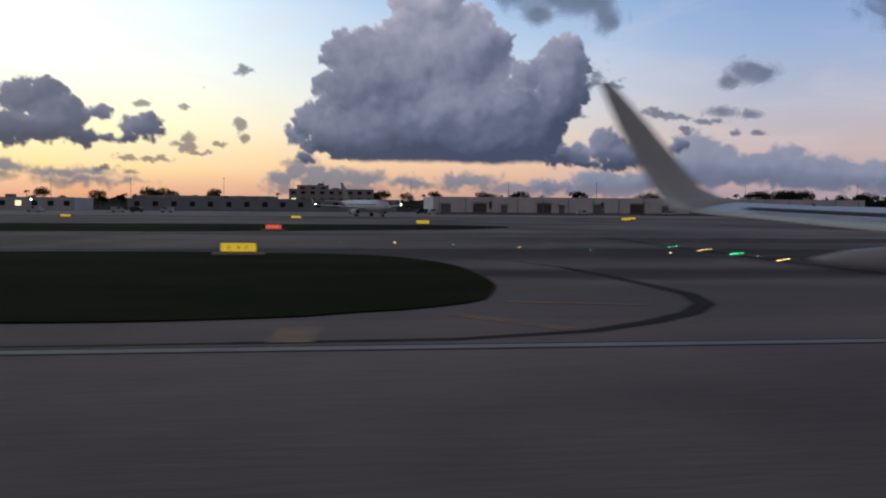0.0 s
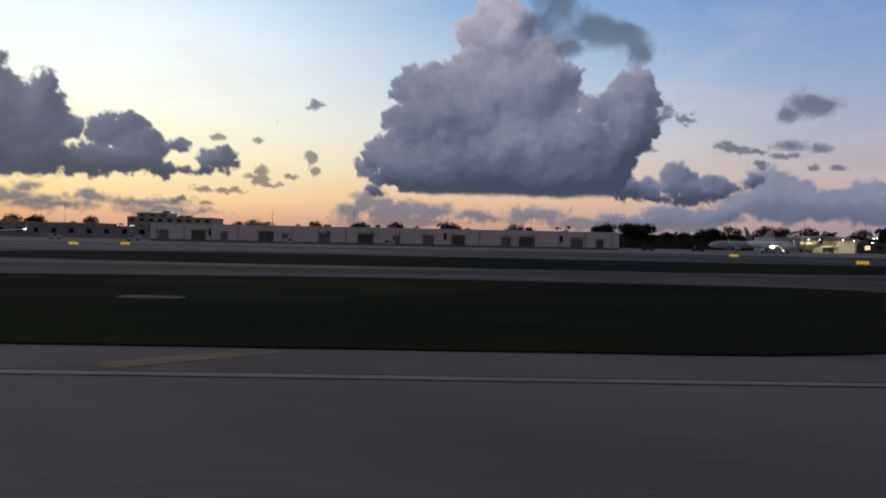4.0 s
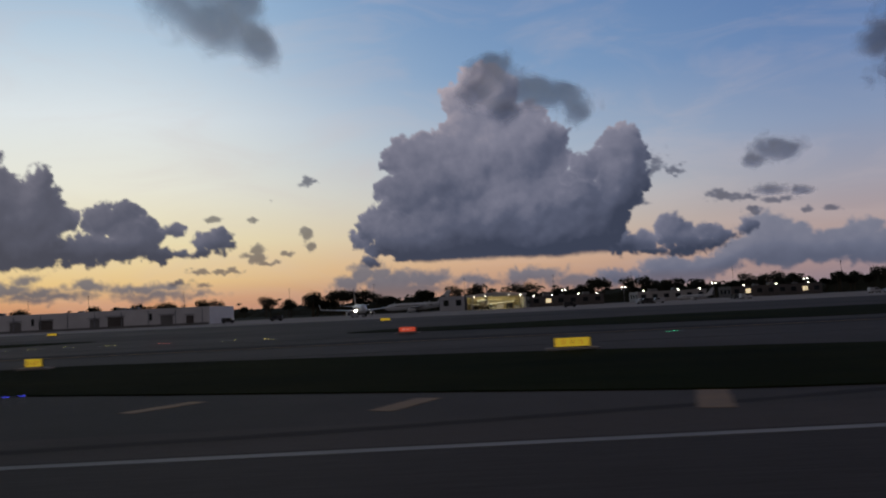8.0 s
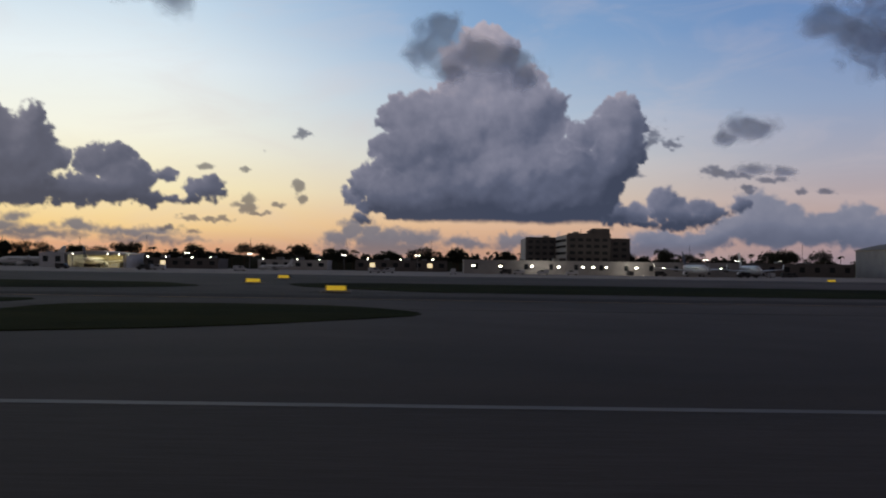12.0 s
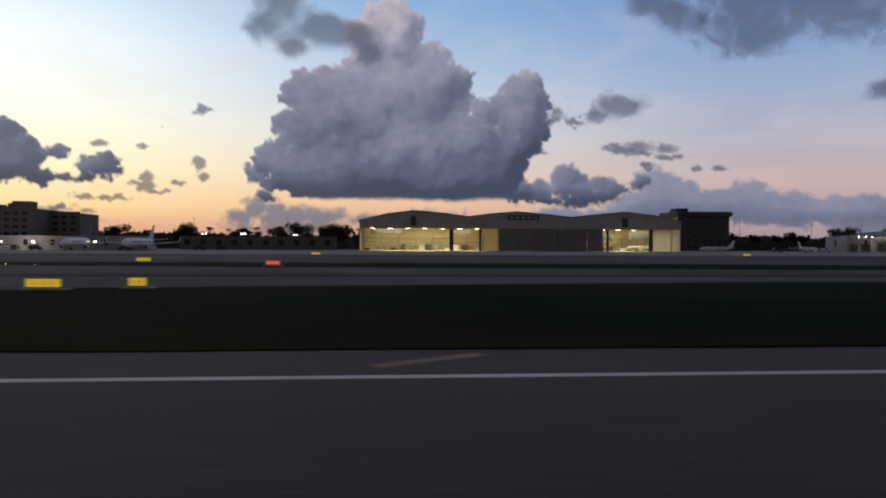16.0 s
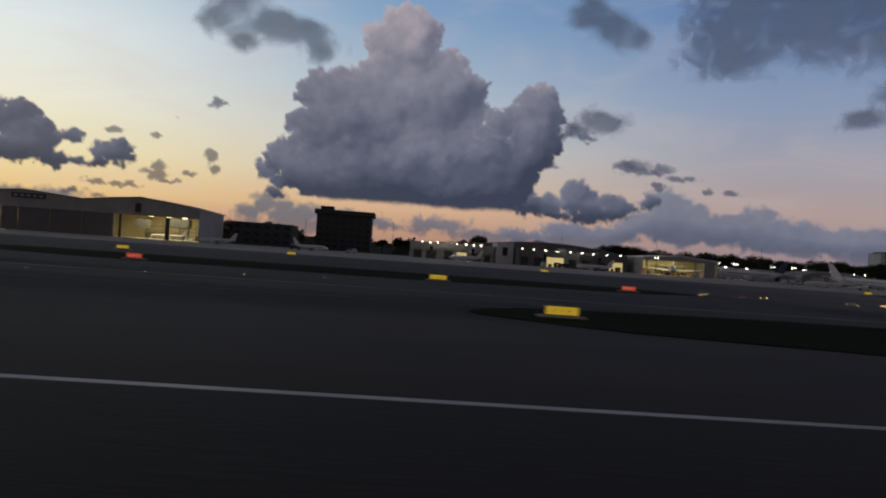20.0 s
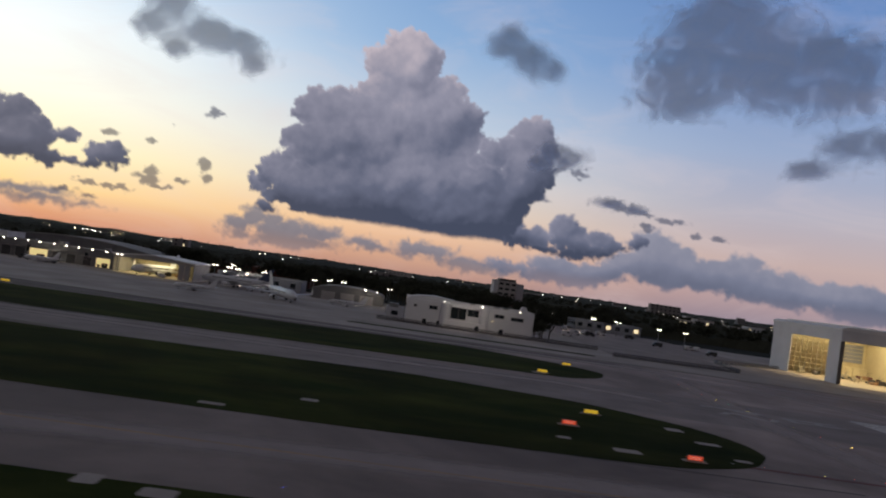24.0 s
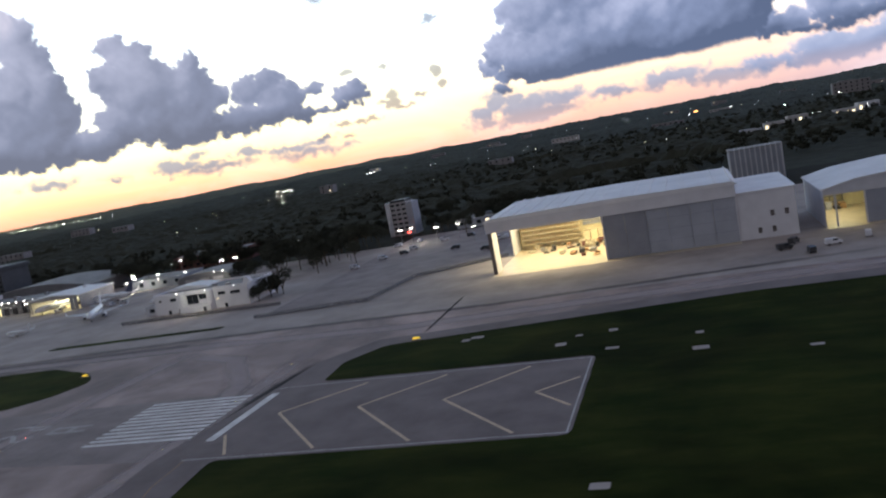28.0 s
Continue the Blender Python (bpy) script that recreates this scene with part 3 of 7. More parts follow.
sheet("ground", [(785 + 9700 * math.cos(a), 9700 * math.sin(a)) for a in np.linspace(0, 2 * math.pi, 73)[:-1]], -0.04, FIELD, "flat dark ground that reaches the horizon", "ground", 2.0)
sheet("runway", [(-900, -30), (2600, -30), (2600, 21.2), (-900, 21.2)], 0.004, RUNWAY, "grooved grey runway, pale concrete that darkens farther along", "runway")
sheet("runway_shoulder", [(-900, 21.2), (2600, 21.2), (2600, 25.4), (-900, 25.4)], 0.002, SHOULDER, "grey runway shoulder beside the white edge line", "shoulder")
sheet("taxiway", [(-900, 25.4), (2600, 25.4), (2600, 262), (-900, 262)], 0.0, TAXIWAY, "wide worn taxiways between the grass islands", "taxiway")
sheet("apron", [(-900, 262), (2600, 262), (2600, 345), (1700, 345), (1700, 470), (-900, 470)], 0.002, APRON, "pale concrete apron in front of the hangars", "apron")
sheet("service_road", [(-900, 246), (1380, 246), (1380, 258), (-900, 258)], 0.006, ASPHALT, "narrow dark asphalt service road along the apron", "road")
sheet("old_runway", [(1180, 162), (1455, 141), (1455, 188), (1180, 183)], 0.008, OLD_ASPHALT, "dark worn asphalt of a cross taxiway runway end", "runway")
sheet("overrun", [(1455, 141), (1541, 141), (1541, 188.5), (1455, 188.5)], 0.012, ASPHALT, "dark asphalt overrun with yellow chevrons", "overrun")


def rounded(points, radius=5.0, steps=4):
    """A plan outline with its corners rounded off."""
    out, k = [], len(points)
    for i in range(k):
        a, b, c = (Vector(points[(i + j) % k]) for j in (-1, 0, 1))
        r = min(radius, (a - b).length * 0.45, (c - b).length * 0.45)
        p, q = b + (a - b).normalized() * r, b + (c - b).normalized() * r
        for s in range(steps + 1):
            u = s / steps
            out.append(tuple(p * (1 - u) ** 2 + b * 2 * u * (1 - u) + q * u * u))
    return out


ISLANDS = [
    [(-700, 25.5), (-3, 25.5), (5, 29), (7, 36), (7, 48), (3, 58), (-12, 62), (-700, 66)],
    [(63, 25.5), (170, 25.5), (186, 33), (195, 52), (190, 66), (151, 70), (105, 63), (61, 60), (54, 54), (53, 46), (56, 33)],
    [(299, 49), (313, 43), (330, 37), (353, 29), (379, 27.5), (387, 30), (389, 34), (386, 40), (369, 49), (345, 57), (310, 66), (300, 60)],
    [(438, 52), (445, 43), (462, 36), (484, 30), (494, 27), (506, 28), (513, 33), (515, 52), (517, 76), (500, 74), (470, 66), (449, 61)],
    [(521, 44), (526, 38), (540, 44), (553, 58), (546, 68), (532, 70), (522, 67)],
    [(588, 36), (600, 26), (682, 25.5), (700, 28), (706, 37), (709, 46), (706, 53), (698, 57), (600, 57), (588, 48)],
    [(755, 44), (762, 30), (775, 26), (869, 26), (902, 32), (921, 36), (939, 41), (944, 48), (936, 56), (925, 60), (890, 71), (828, 73), (768, 63), (757, 55)],
    [(1048, 56), (1058, 47), (1070, 44), (1091, 37), (1101, 36), (1114, 31), (1122, 33), (1126, 44), (1124, 54), (1117, 62), (1108, 70), (1076, 70), (1053, 64)],
    [(1174, 58), (1173, 50), (1184, 34), (1210, 26), (1310, 26), (1330, 44), (1312, 64), (1190, 65)],
    [(-700, 100), (-22, 108), (20, 122), (30, 138), (20, 150), (-30, 150), (-700, 142)],
    [(85, 120), (100, 106), (128, 99), (200, 97), (239, 108), (280, 132), (284, 140), (270, 146), (200, 150), (116, 158), (90, 145)],
    [(326, 120), (345, 110), (388, 97), (443, 99), (489, 103), (512, 109), (518, 121), (505, 140), (465, 144), (379, 142), (332, 131)],
    [(526, 142), (531, 124), (550, 105), (624, 102), (652, 104), (678, 115), (690, 130), (665, 150), (540, 152)],
    [(716, 140), (736, 126), (775, 120), (864, 111), (886, 108), (897, 118), (890, 135), (820, 144), (740, 148)],
    [(962, 126), (1000, 114), (1046, 111), (1083, 118), (1095, 127), (1084, 139), (1045, 143), (980, 145)],
    [(1146, 150), (1155, 138), (1182, 122), (1220, 106), (1262, 98), (1302, 98), (1346, 100), (1359, 107), (1366, 118), (1366, 128), (1361, 138), (1345, 151), (1311, 159), (1239, 153), (1160, 160)],
    [(1180, 200), (1222, 186), (1287, 190), (1351, 193), (1362, 204), (1366, 218), (1357, 229), (1328, 243), (1251, 240), (1190, 238)],
    [(1290, 279), (1378, 279), (1380, 284), (1292, 284)],
    [(1463.5, 140), (1465.5, 122), (1467.5, 109), (1470, 106), (1478, 103), (1528, 99), (1700, 94), (2500, 84), (2500, 245), (1583, 237), (1474, 222), (1466, 208), (1467, 190.5), (1500, 190), (1541.5, 189.5), (1541.5, 140)],
]
def ragged(points, step=2.5, rough=0.22):
    """The same outline with a slightly uneven, overgrown edge."""
    out = []
    for a, b in zip(points, points[1:] + points[:1]):
        a, b = Vector(a), Vector(b)
        k = min(60, max(1, int((b - a).length / step)))
        for i in range(k):
            q = a.lerp(b, i / k)
            out.append((q.x + rough * noise.noise((q.x * 0.9, q.y * 0.9, 1)), q.y + rough * noise.noise((q.x * 0.7, q.y * 0.7, 7))))
    return out


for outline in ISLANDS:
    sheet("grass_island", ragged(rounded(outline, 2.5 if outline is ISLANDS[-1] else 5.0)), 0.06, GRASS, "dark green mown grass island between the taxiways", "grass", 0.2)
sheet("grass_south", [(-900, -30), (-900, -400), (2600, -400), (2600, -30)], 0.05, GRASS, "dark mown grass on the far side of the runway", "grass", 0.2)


sheet("grass_margin", [(1447, 140.5), (1451, 108), (1466, 94), (1528, 91), (2500, 75), (2500, 254), (1583, 246), (1468, 230), (1456, 210), (1454, 189)], 0.02, MARGIN, "dark asphalt margin round the grass and the overrun", "pavement", 0.02)
PADS = [(1333, 111), (1356, 132), (1341, 107), (1297, 113), (1286, 101), (1285, 63.5), (1291, 62), (1358, 122), (1359, 111), (1344, 196), (1471, 119), (1474, 109.5), (1486, 108), (1501, 217), (1549, 118), (1566, 200), (1590, 181), (1566, 187), (1544, 211), (1545, 194), (1535, 209), (1531, 202), (1504, 219), (70, 40), (142, 44), (640, 40), (1095, 45), (1660, 150), (1630, 205), (1700, 190)]
for k, (x, y) in enumerate(PADS):
    w, d = 1.0 + 0.9 * ((k * 7) % 5) / 4, 0.8 + 0.6 * ((k * 3) % 4) / 3
    sheet("drain_pad", rounded([(x - w, y - d), (x + w, y - d), (x + w, y + d), (x - w, y + d)], 0.4, 2), 0.09, OLD_ASPHALT if x < 1200 else APRON, "pale concrete pad set in the grass", "pad", 0.1)


# ---- painted markings ----
def stripe(name, a, b, width, mat, label, z=0.016, category="marking"):
    a, b = Vector(a), Vector(b)
    side = (b - a).orthogonal().normalized() * width / 2
    return solid(name, slab(B(), [tuple(a + side), tuple(b + side), tuple(b - side), tuple(a - side)], z - 0.012, z), mat, label, category, kind="structure")


def ribbon(name, points, width, mat, label, z=0.016):
    rings = []
    for i, p in enumerate(points):
        a, b = Vector(points[max(i - 1, 0)]), Vector(points[min(i + 1, len(points) - 1)])
        side = (b - a).orthogonal().normalized() * width / 2
        l, r = Vector(p) + side, Vector(p) - side
        rings.append([(*l, z), (*r, z), (*r, z - 0.01), (*l, z - 0.01)])
    bm = loft(B(), rings)
    return solid(name, bm, mat, label, "marking", kind="structure")


def bend(a, b, c, k=10):
    a, b, c = Vector(a), Vector(b), Vector(c)
    return [tuple(a * (1 - u) ** 2 + b * 2 * u * (1 - u) + c * u * u) for u in np.linspace(0, 1, k)]


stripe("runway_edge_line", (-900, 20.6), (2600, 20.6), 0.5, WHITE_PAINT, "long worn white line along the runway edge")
for y in (20.27, 20.93):
    stripe("edge_line_border", (-900, y), (330, y), 0.13, BLACK_PAINT, "thin black border beside the white edge line")
# yellow shoulder stripes: both ends and the width
STRIPES = [(-43.7, 21.6, -40.3, 25.0, 1.1), (63.3, 21.6, 63.2, 24.2, 1.0), (65.6, 23.6, 68.8, 21.1, 1.0), (106, 21.6, 110, 25.0, 1.1), (148, 21.6, 152, 25.0, 1.1), (186, 21.6, 190, 25.0, 1.1), (329.0, 31.1, 330.9, 34.0, 0.8), (338.8, 28.2, 340.4, 31.4, 1.0), (349.2, 25.1, 350.6, 29.7, 1.1), (360.2, 24.6, 361.2, 28.0, 1.1), (370.4, 22.2, 370.3, 26.5, 1.2)]
STRIPES += [(377.1, 25.2, 378.2, 21.6, 1.1), (387.1, 27.7, 390.1, 25.0, 0.9), (381.4, 43.0, 385.8, 46.4, 0.7), (474.9, 25.7, 477.5, 28.6, 0.9), (485.0, 22.0, 487.0, 26.3, 1.1), (495.9, 21.4, 495.7, 25.5, 1.3), (503.8, 26.2, 505.9, 21.8, 1.0), (511.0, 29.2, 513.6, 26.2, 1.0), (633.0, 22.6, 635.7, 20.9, 0.8), (652.6, 24.9, 656.0, 21.5, 0.9), (674.9, 24.5, 679.6, 21.0, 0.8), (698.6, 22.8, 702.2, 20.9, 0.8)]
STRIPES += [(705.4, 25.1, 710.1, 22.9, 0.7), (709.0, 29.3, 713.7, 27.5, 0.5), (755.5, 22.5, 758.8, 26.5, 0.8), (764.5, 21.2, 764.5, 25.0, 1.5), (767.1, 21.4, 770.9, 24.9, 0.8), (789.4, 22.4, 792.7, 24.8, 0.7), (810.7, 21.6, 815.2, 25.2, 1.0), (854.6, 21.2, 859.6, 24.8, 0.9), (881.9, 21.4, 883.2, 26.0, 1.6), (889.6, 27.0, 891.6, 22.6, 1.3), (898.5, 27.4, 901.2, 24.0, 0.8), (908.5, 30.4, 911.5, 27.4, 0.7)]
STRIPES += [(1113.6, 23.9, 1116.2, 27.2, 0.9), (1120.9, 27.6, 1122.6, 25.4, 0.9), (1124.8, 31.4, 1130.4, 28.8, 0.7), (1127.7, 39.7, 1134.0, 38.7, 0.6), (1098.0, 22.2, 1101.0, 25.6, 0.9), (1200.0, 22.0, 1203.4, 25.2, 1.0), (1240.0, 22.0, 1243.4, 25.2, 1.0), (1280.0, 22.0, 1283.4, 25.2, 1.0), (3.7, 26.6, 6.5, 23.2, 0.7), (6.1, 30.0, 11.2, 28.6, 0.5), (-1.3, 21.5, -1.1, 24.3, 1.2)]
for x0, y0, x1, y1, wide in STRIPES:
    stripe("shoulder_stripe", (x0, y0), (x1, y1), wide, YELLOW_PAINT, "faded orange-yellow slanting stripe on the runway shoulder")
# soft stains: tyre tracks and washed lanes that fade out at their sides
def stain_material(name, color, most):
    m = bpy.data.materials.new(name)
    m.use_nodes = True
    n = Nodes(m.node_tree)
    bsdf = m.node_tree.nodes["Principled BSDF"]
    uv = n("SeparateXYZ", {0: n("UVMap", uv_map="band").outputs[0]})
    pos = n.vec("MULTIPLY", n("NewGeometry").outputs["Position"], (1 / SITE, 1 / SITE, 1 / SITE))
    rag = n("TexNoise", {"Vector": pos, "Scale": 0.16, "Detail": 6.0, "Roughness": 0.65}).outputs[0]
    side = n.math("SUBTRACT", 1.0, n.math("ABSOLUTE", n.math("MULTIPLY_ADD", uv.outputs[0], 2.0, -1.0)))
    ends = n.math("MINIMUM", n.span(uv.outputs[1], 0, 0.14), n.span(uv.outputs[1], 1, 0.86))
    a = n.math("MULTIPLY", n.span(n.math("MULTIPLY_ADD", n.math("SUBTRACT", rag, 0.5), 0.8, side), 0.02, 0.75, 0, most, smooth=True), ends)
    m.node_tree.links.new(a, bsdf.inputs["Alpha"])
    m.node_tree.links.new(n.mix(n.span(rag, 0.3, 0.7), (*color, 1), (*(c * 0.75 for c in color), 1)), bsdf.inputs["Base Color"])
    bsdf.inputs["Roughness"].default_value = 0.9
    bsdf.inputs["Specular IOR Level"].default_value = 0.2
    return m


TYRE_STAIN = stain_material("dark_tyre_stain", (0.03, 0.026, 0.026), 0.92)
FAINT_STAIN = stain_material("faint_dark_stain", (0.05, 0.045, 0.046), 0.42)
PALE_STAIN = stain_material("pale_washed_concrete", (0.50, 0.43, 0.425), 0.62)


def stain(points, widths, mat, label, z):
    pts = [Vector(p) for p in points]
    k = len(pts)
    bm = B()
    layer = bm.loops.layers.uv.new("band")
    rows = []
    for i, p in enumerate(pts):
        side = (pts[min(i + 1, k - 1)] - pts[max(i - 1, 0)]).orthogonal().normalized()
        w = widths if isinstance(widths, (int, float)) else widths[i]
        rows.append([bm.verts.new((*(p + side * w * (u - 0.5)), z)) for u in (0, 0.5, 1)])
    for i in range(k - 1):
        for j in (0, 1):
            face = bm.faces.new((rows[i][j], rows[i][j + 1], rows[i + 1][j + 1], rows[i + 1][j]))
            for loop, (u, v) in zip(face.loops, ((j / 2, i), (j / 2 + 0.5, i), (j / 2 + 0.5, i + 1), (j / 2, i + 1))):
                loop[layer].uv = (u, v / (k - 1))
    return solid("pavement_stain", bm, mat, label, "stain", kind="structure")


DARK_TRACK, PALE_LANE = "dark tyre-worn track on the pavement", "pale washed lane on the worn pavement"
stain([(-26, 21.4), (-6, 21.4), (3, 21.7), (7, 22.8), (9.4, 24.4), (11.6, 26.4), (13.2, 28.8), (14.0, 32), (13.8, 36), (13.4, 41), (12.8, 46), (11, 52)], [0.3, 0.4, 0.6, 0.8, 0.9, 1.0, 1.1, 1.1, 1.0, 0.9, 0.8, 0.8], TYRE_STAIN, DARK_TRACK, 0.013)
stain([(44, 58), (44.8, 51), (44.6, 38), (45.6, 32), (48.0, 27.2), (51, 25.0), (56, 23.2), (64, 22.0), (84, 21.6)], [1.6, 1.6, 1.5, 1.3, 1.1, 1.0, 0.9, 0.8, 0.6], TYRE_STAIN, DARK_TRACK, 0.013)
for x in (30, 731, 966, 1147):
    stain([(x + 0.2, 17), (x, 22), (x - 0.2, 34), (x - 0.8, 50), (x - 0.6, 64), (x, 90)], 2.2, FAINT_STAIN, DARK_TRACK, 0.012)
for x0, x1, x2, x3 in ((300, 352, 396, 396), (1210, 1165, 1148, 1147)):
    stain(bend((x0, 21.6), (x2, 22.5), (x3, 66), 14), 1.2, FAINT_STAIN, DARK_TRACK, 0.011)
for x, y, w, d in ((41, 46, 15, 26), (14, 60, 36, 24), (24, 42, 26, 10), (100, 84, 90, 18), (300, 84, 120, 14), (560, 86, 160, 16), (860, 88, 180, 14), (1020, 60, 80, 30), (1150, 98, 60, 26)):
    stain([(x - w, y + 1), (x - w / 3, y), (x + w / 3, y + 0.6), (x + w, y - 1)], d, FAINT_STAIN, "broad faint dark stain on the taxiway", 0.009)
# worn lanes by the old runway end
stain([(1380, 62), (1383, 82), (1384.5, 105), (1384.5, 125), (1384, 152), (1385.5, 180), (1389, 229), (1392, 262)], [20, 17, 14, 12, 11, 11, 12, 16], PALE_STAIN, PALE_LANE, 0.013)
stain([(1443, 60), (1444.3, 86), (1445, 106), (1446, 139), (1447, 186), (1448, 240)], [14, 12, 10, 9, 9, 12], PALE_STAIN, PALE_LANE, 0.0145)
stain([(1384, 108), (1400, 92), (1420, 84), (1446, 78)], 9, PALE_STAIN, PALE_LANE, 0.0155)
stain([(1445, 118), (1432, 96), (1405, 80), (1370, 72)], 9, PALE_STAIN, PALE_LANE, 0.0165)
stain([(1446, 150), (1438, 196), (1418, 226), (1388, 240)], 12, PALE_STAIN, PALE_LANE, 0.0175)
stain([(1180, 243), (1300, 251), (1400, 250), (1470, 244), (1600, 254), (1800, 268)], 13, PALE_STAIN, PALE_LANE, 0.011)
stain([(1180, 175), (1300, 176), (1345, 180), (1376, 168)], 9, PALE_STAIN, PALE_LANE, 0.0125)
stain([(1180, 70), (1300, 82), (1380, 86), (1500, 76)], 13, PALE_STAIN, PALE_LANE, 0.0115)
stain([(1457, 215), (1453.5, 186), (1452.4, 153), (1452, 123), (1456, 108)], 7, TYRE_STAIN, DARK_TRACK, 0.0155)
stain([(1483, 284), (1483.2, 232)], 1.6, TYRE_STAIN, DARK_TRACK, 0.0135)
stain([(1300, 262), (1400, 264), (1500, 262), (1640, 276)], 6, FAINT_STAIN, DARK_TRACK, 0.0145)
for y in (64.5, 82, 100):
    stripe("taxiway_line", (-900, y + 2), (1370, y - 1), 0.5, YELLOW_PAINT if y == 82 else RUBBER, "thin worn line along the parallel taxiway", 0.02)

THRESHOLD_PAINT = surface("bright_worn_white_marking", (0.8, 0.79, 0.78), (0.5, 0.48, 0.47), 0.8, stain=5, grain=0.5, bump=0.1)
threshold = thing("threshold_marking", "row of white threshold stripes on dark asphalt", "marking", kind="structure")
for i in range(12):
    y = 154.5 + i * 2.62
    part("stripe", box(B(), 1416.5, y, 0.004, 1448.5, y + 1.35, 0.026), THRESHOLD_PAINT, threshold)
stripe("threshold_bar", (1455.5, 152), (1456, 184), 2.4, THRESHOLD_PAINT, "broad white bar across the runway end", 0.03)
CHEVRON_PAINT = surface("orange_yellow_chevron_paint", (0.62, 0.47, 0.32), (0.42, 0.32, 0.22), 0.75, stain=3, grain=0.5, bump=0.1)
DULL_PAINT = surface("dull_worn_white_marking", (0.40, 0.38, 0.375), (0.26, 0.245, 0.24), 0.8, stain=3, grain=0.5, bump=0.1)
designator = thing("runway_designator", "worn white curved designator strokes on dark asphalt", "marking", kind="structure")
def stroke(points, wide=1.5):
    """One painted stroke of a character, a flat ribbon along a bent line."""
    bm, rows = B(), []
    for i, (x, y) in enumerate(points):
        a, b = Vector(points[max(i - 1, 0)]), Vector(points[min(i + 1, len(points) - 1)])
        u = (b - a).normalized() * (wide / 2)
        rows.append([(x - u.y, y + u.x, 0.006), (x + u.y, y - u.x, 0.006), (x + u.y, y - u.x, 0.022), (x - u.y, y + u.x, 0.022)])
    part("stroke", loft(bm, rows), DULL_PAINT, designator)


stroke([(1377, 164.6), (1378.6, 165.4), (1379.8, 167.4), (1381.6, 168.0), (1383.6, 166.2), (1385.6, 163.6), (1387.6, 162.9), (1389.0, 164.6), (1389.9, 166.8)])
stroke([(1376.6, 173.2), (1377.2, 174.4), (1380.0, 174.6), (1384.0, 174.0), (1389.8, 173.6)], 1.2)
stroke([(1383.6, 173.6), (1384.2, 171.7), (1387.0, 171.6), (1389.9, 172.2)], 1.2)
stroke([(1394.6, 166.8), (1394.6, 172.0)])
stroke([(1395.3, 171.0), (1399.0, 171.2), (1405.9, 171.6)], 1.2)
stroke([(1395.3, 167.2), (1400.0, 167.4), (1406.4, 167.6)], 1.2)
stroke([(1400.6, 168.0), (1401.2, 170.6)])

for i in range(5):
    x = 1444 + 21.6 * i
    tip = (x, 168 - 0.5 * i)
    if i == 0:  # only the far ends of the first chevron lie beyond the threshold bar
        stripe("overrun_chevron", (1458, 155), (1465, 143), 0.72, CHEVRON_PAINT, "yellow chevron arm on the dark overrun", 0.034)
        continue
    if x + 17 < 1541:
        stripe("overrun_chevron", tip, (x + 17, 185.5), 0.72, CHEVRON_PAINT, "faded yellow chevron arm on the dark overrun", 0.03)
        stripe("overrun_chevron", tip, (x + 21, 143), 0.72, CHEVRON_PAINT, "yellow chevron arm on the dark overrun", 0.034)
    else:
        stripe("overrun_chevron", tip, (x + 9, 174), 0.72, CHEVRON_PAINT, "faded yellow chevron arm on the dark overrun", 0.03)
        stripe("overrun_chevron", tip, (x + 9, 156), 0.72, CHEVRON_PAINT, "yellow chevron arm on the dark overrun", 0.034)
for y in (141.4, 188.1):
    stripe("overrun_edge", (1455, y), (1541, y), 0.4, FADED_PAINT, "thin pale edge of the overrun", 0.03)
stripe("overrun_edge", (1540.6, 141.4), (1540.6, 188.1), 0.4, FADED_PAINT, "thin pale edge of the overrun", 0.034)
HOLD_RED = surface("dark_red_hold_paint", (0.16, 0.035, 0.03), (0.09, 0.03, 0.03), 0.8, stain=3)
stripe("hold_line", (1350, 107.5), (1466, 106), 1.1, HOLD_RED, "dark red hold line across the taxiway", 0.03)
for x in (1384, 1389, 1442, 1448):
    sheet("hold_mark", [(x, 104), (x + 3, 104), (x + 3, 105.4), (x, 105.4)], 0.03, HOLD_RED, "small red painted hold mark on concrete", "marking", 0.01)
ribbon("taxi_lead_line", [(1456, 141), (1457, 128), (1462, 112), (1470, 100), (1490, 92)], 0.25, YELLOW_PAINT, "thin yellow taxi line round the grass corner", 0.03)


# ---- airfield signs and lights ----
def airfield_sign(face, marks, label, wide=2.5):
    s = thing("airfield_sign", label, "airfield sign", (0, 0, -50))
    part("pad", slab(B(), [(-wide / 2 - 0.5, -0.6), (wide / 2 + 0.5, -0.6), (wide / 2 + 0.5, 0.6), (-wide / 2 - 0.5, 0.6)], 0.0, 0.12), APRON, s, "pale concrete pad")
    for x in (-wide * 0.36, wide * 0.36):
        part("leg", rod(B(), (x, 0, 0.1), (x, 0, 0.22), 0.05), STEEL, s)
    cab = part("cabinet", box(B(), -wide / 2, -0.15, 0.18, wide / 2, 0.15, 0.84), DARK_METAL, s, "dark metal cabinet", bevel=0.03)
    part("face_panel", box(B(), -wide / 2 + 0.06, -0.19, 0.22, wide / 2 - 0.06, -0.155, 0.80), face, cab, "lit sign face")
    part("back_panel", box(B(), -wide / 2 + 0.06, 0.155, 0.22, wide / 2 - 0.06, 0.19, 0.80), face, cab, "lit sign face")
    for x in (-wide * 0.25, 0, wide * 0.22):
        part("mark", box(B(), x - 0.03, -0.2, 0.36, x + 0.03, -0.192, 0.64), marks, cab)
    return s


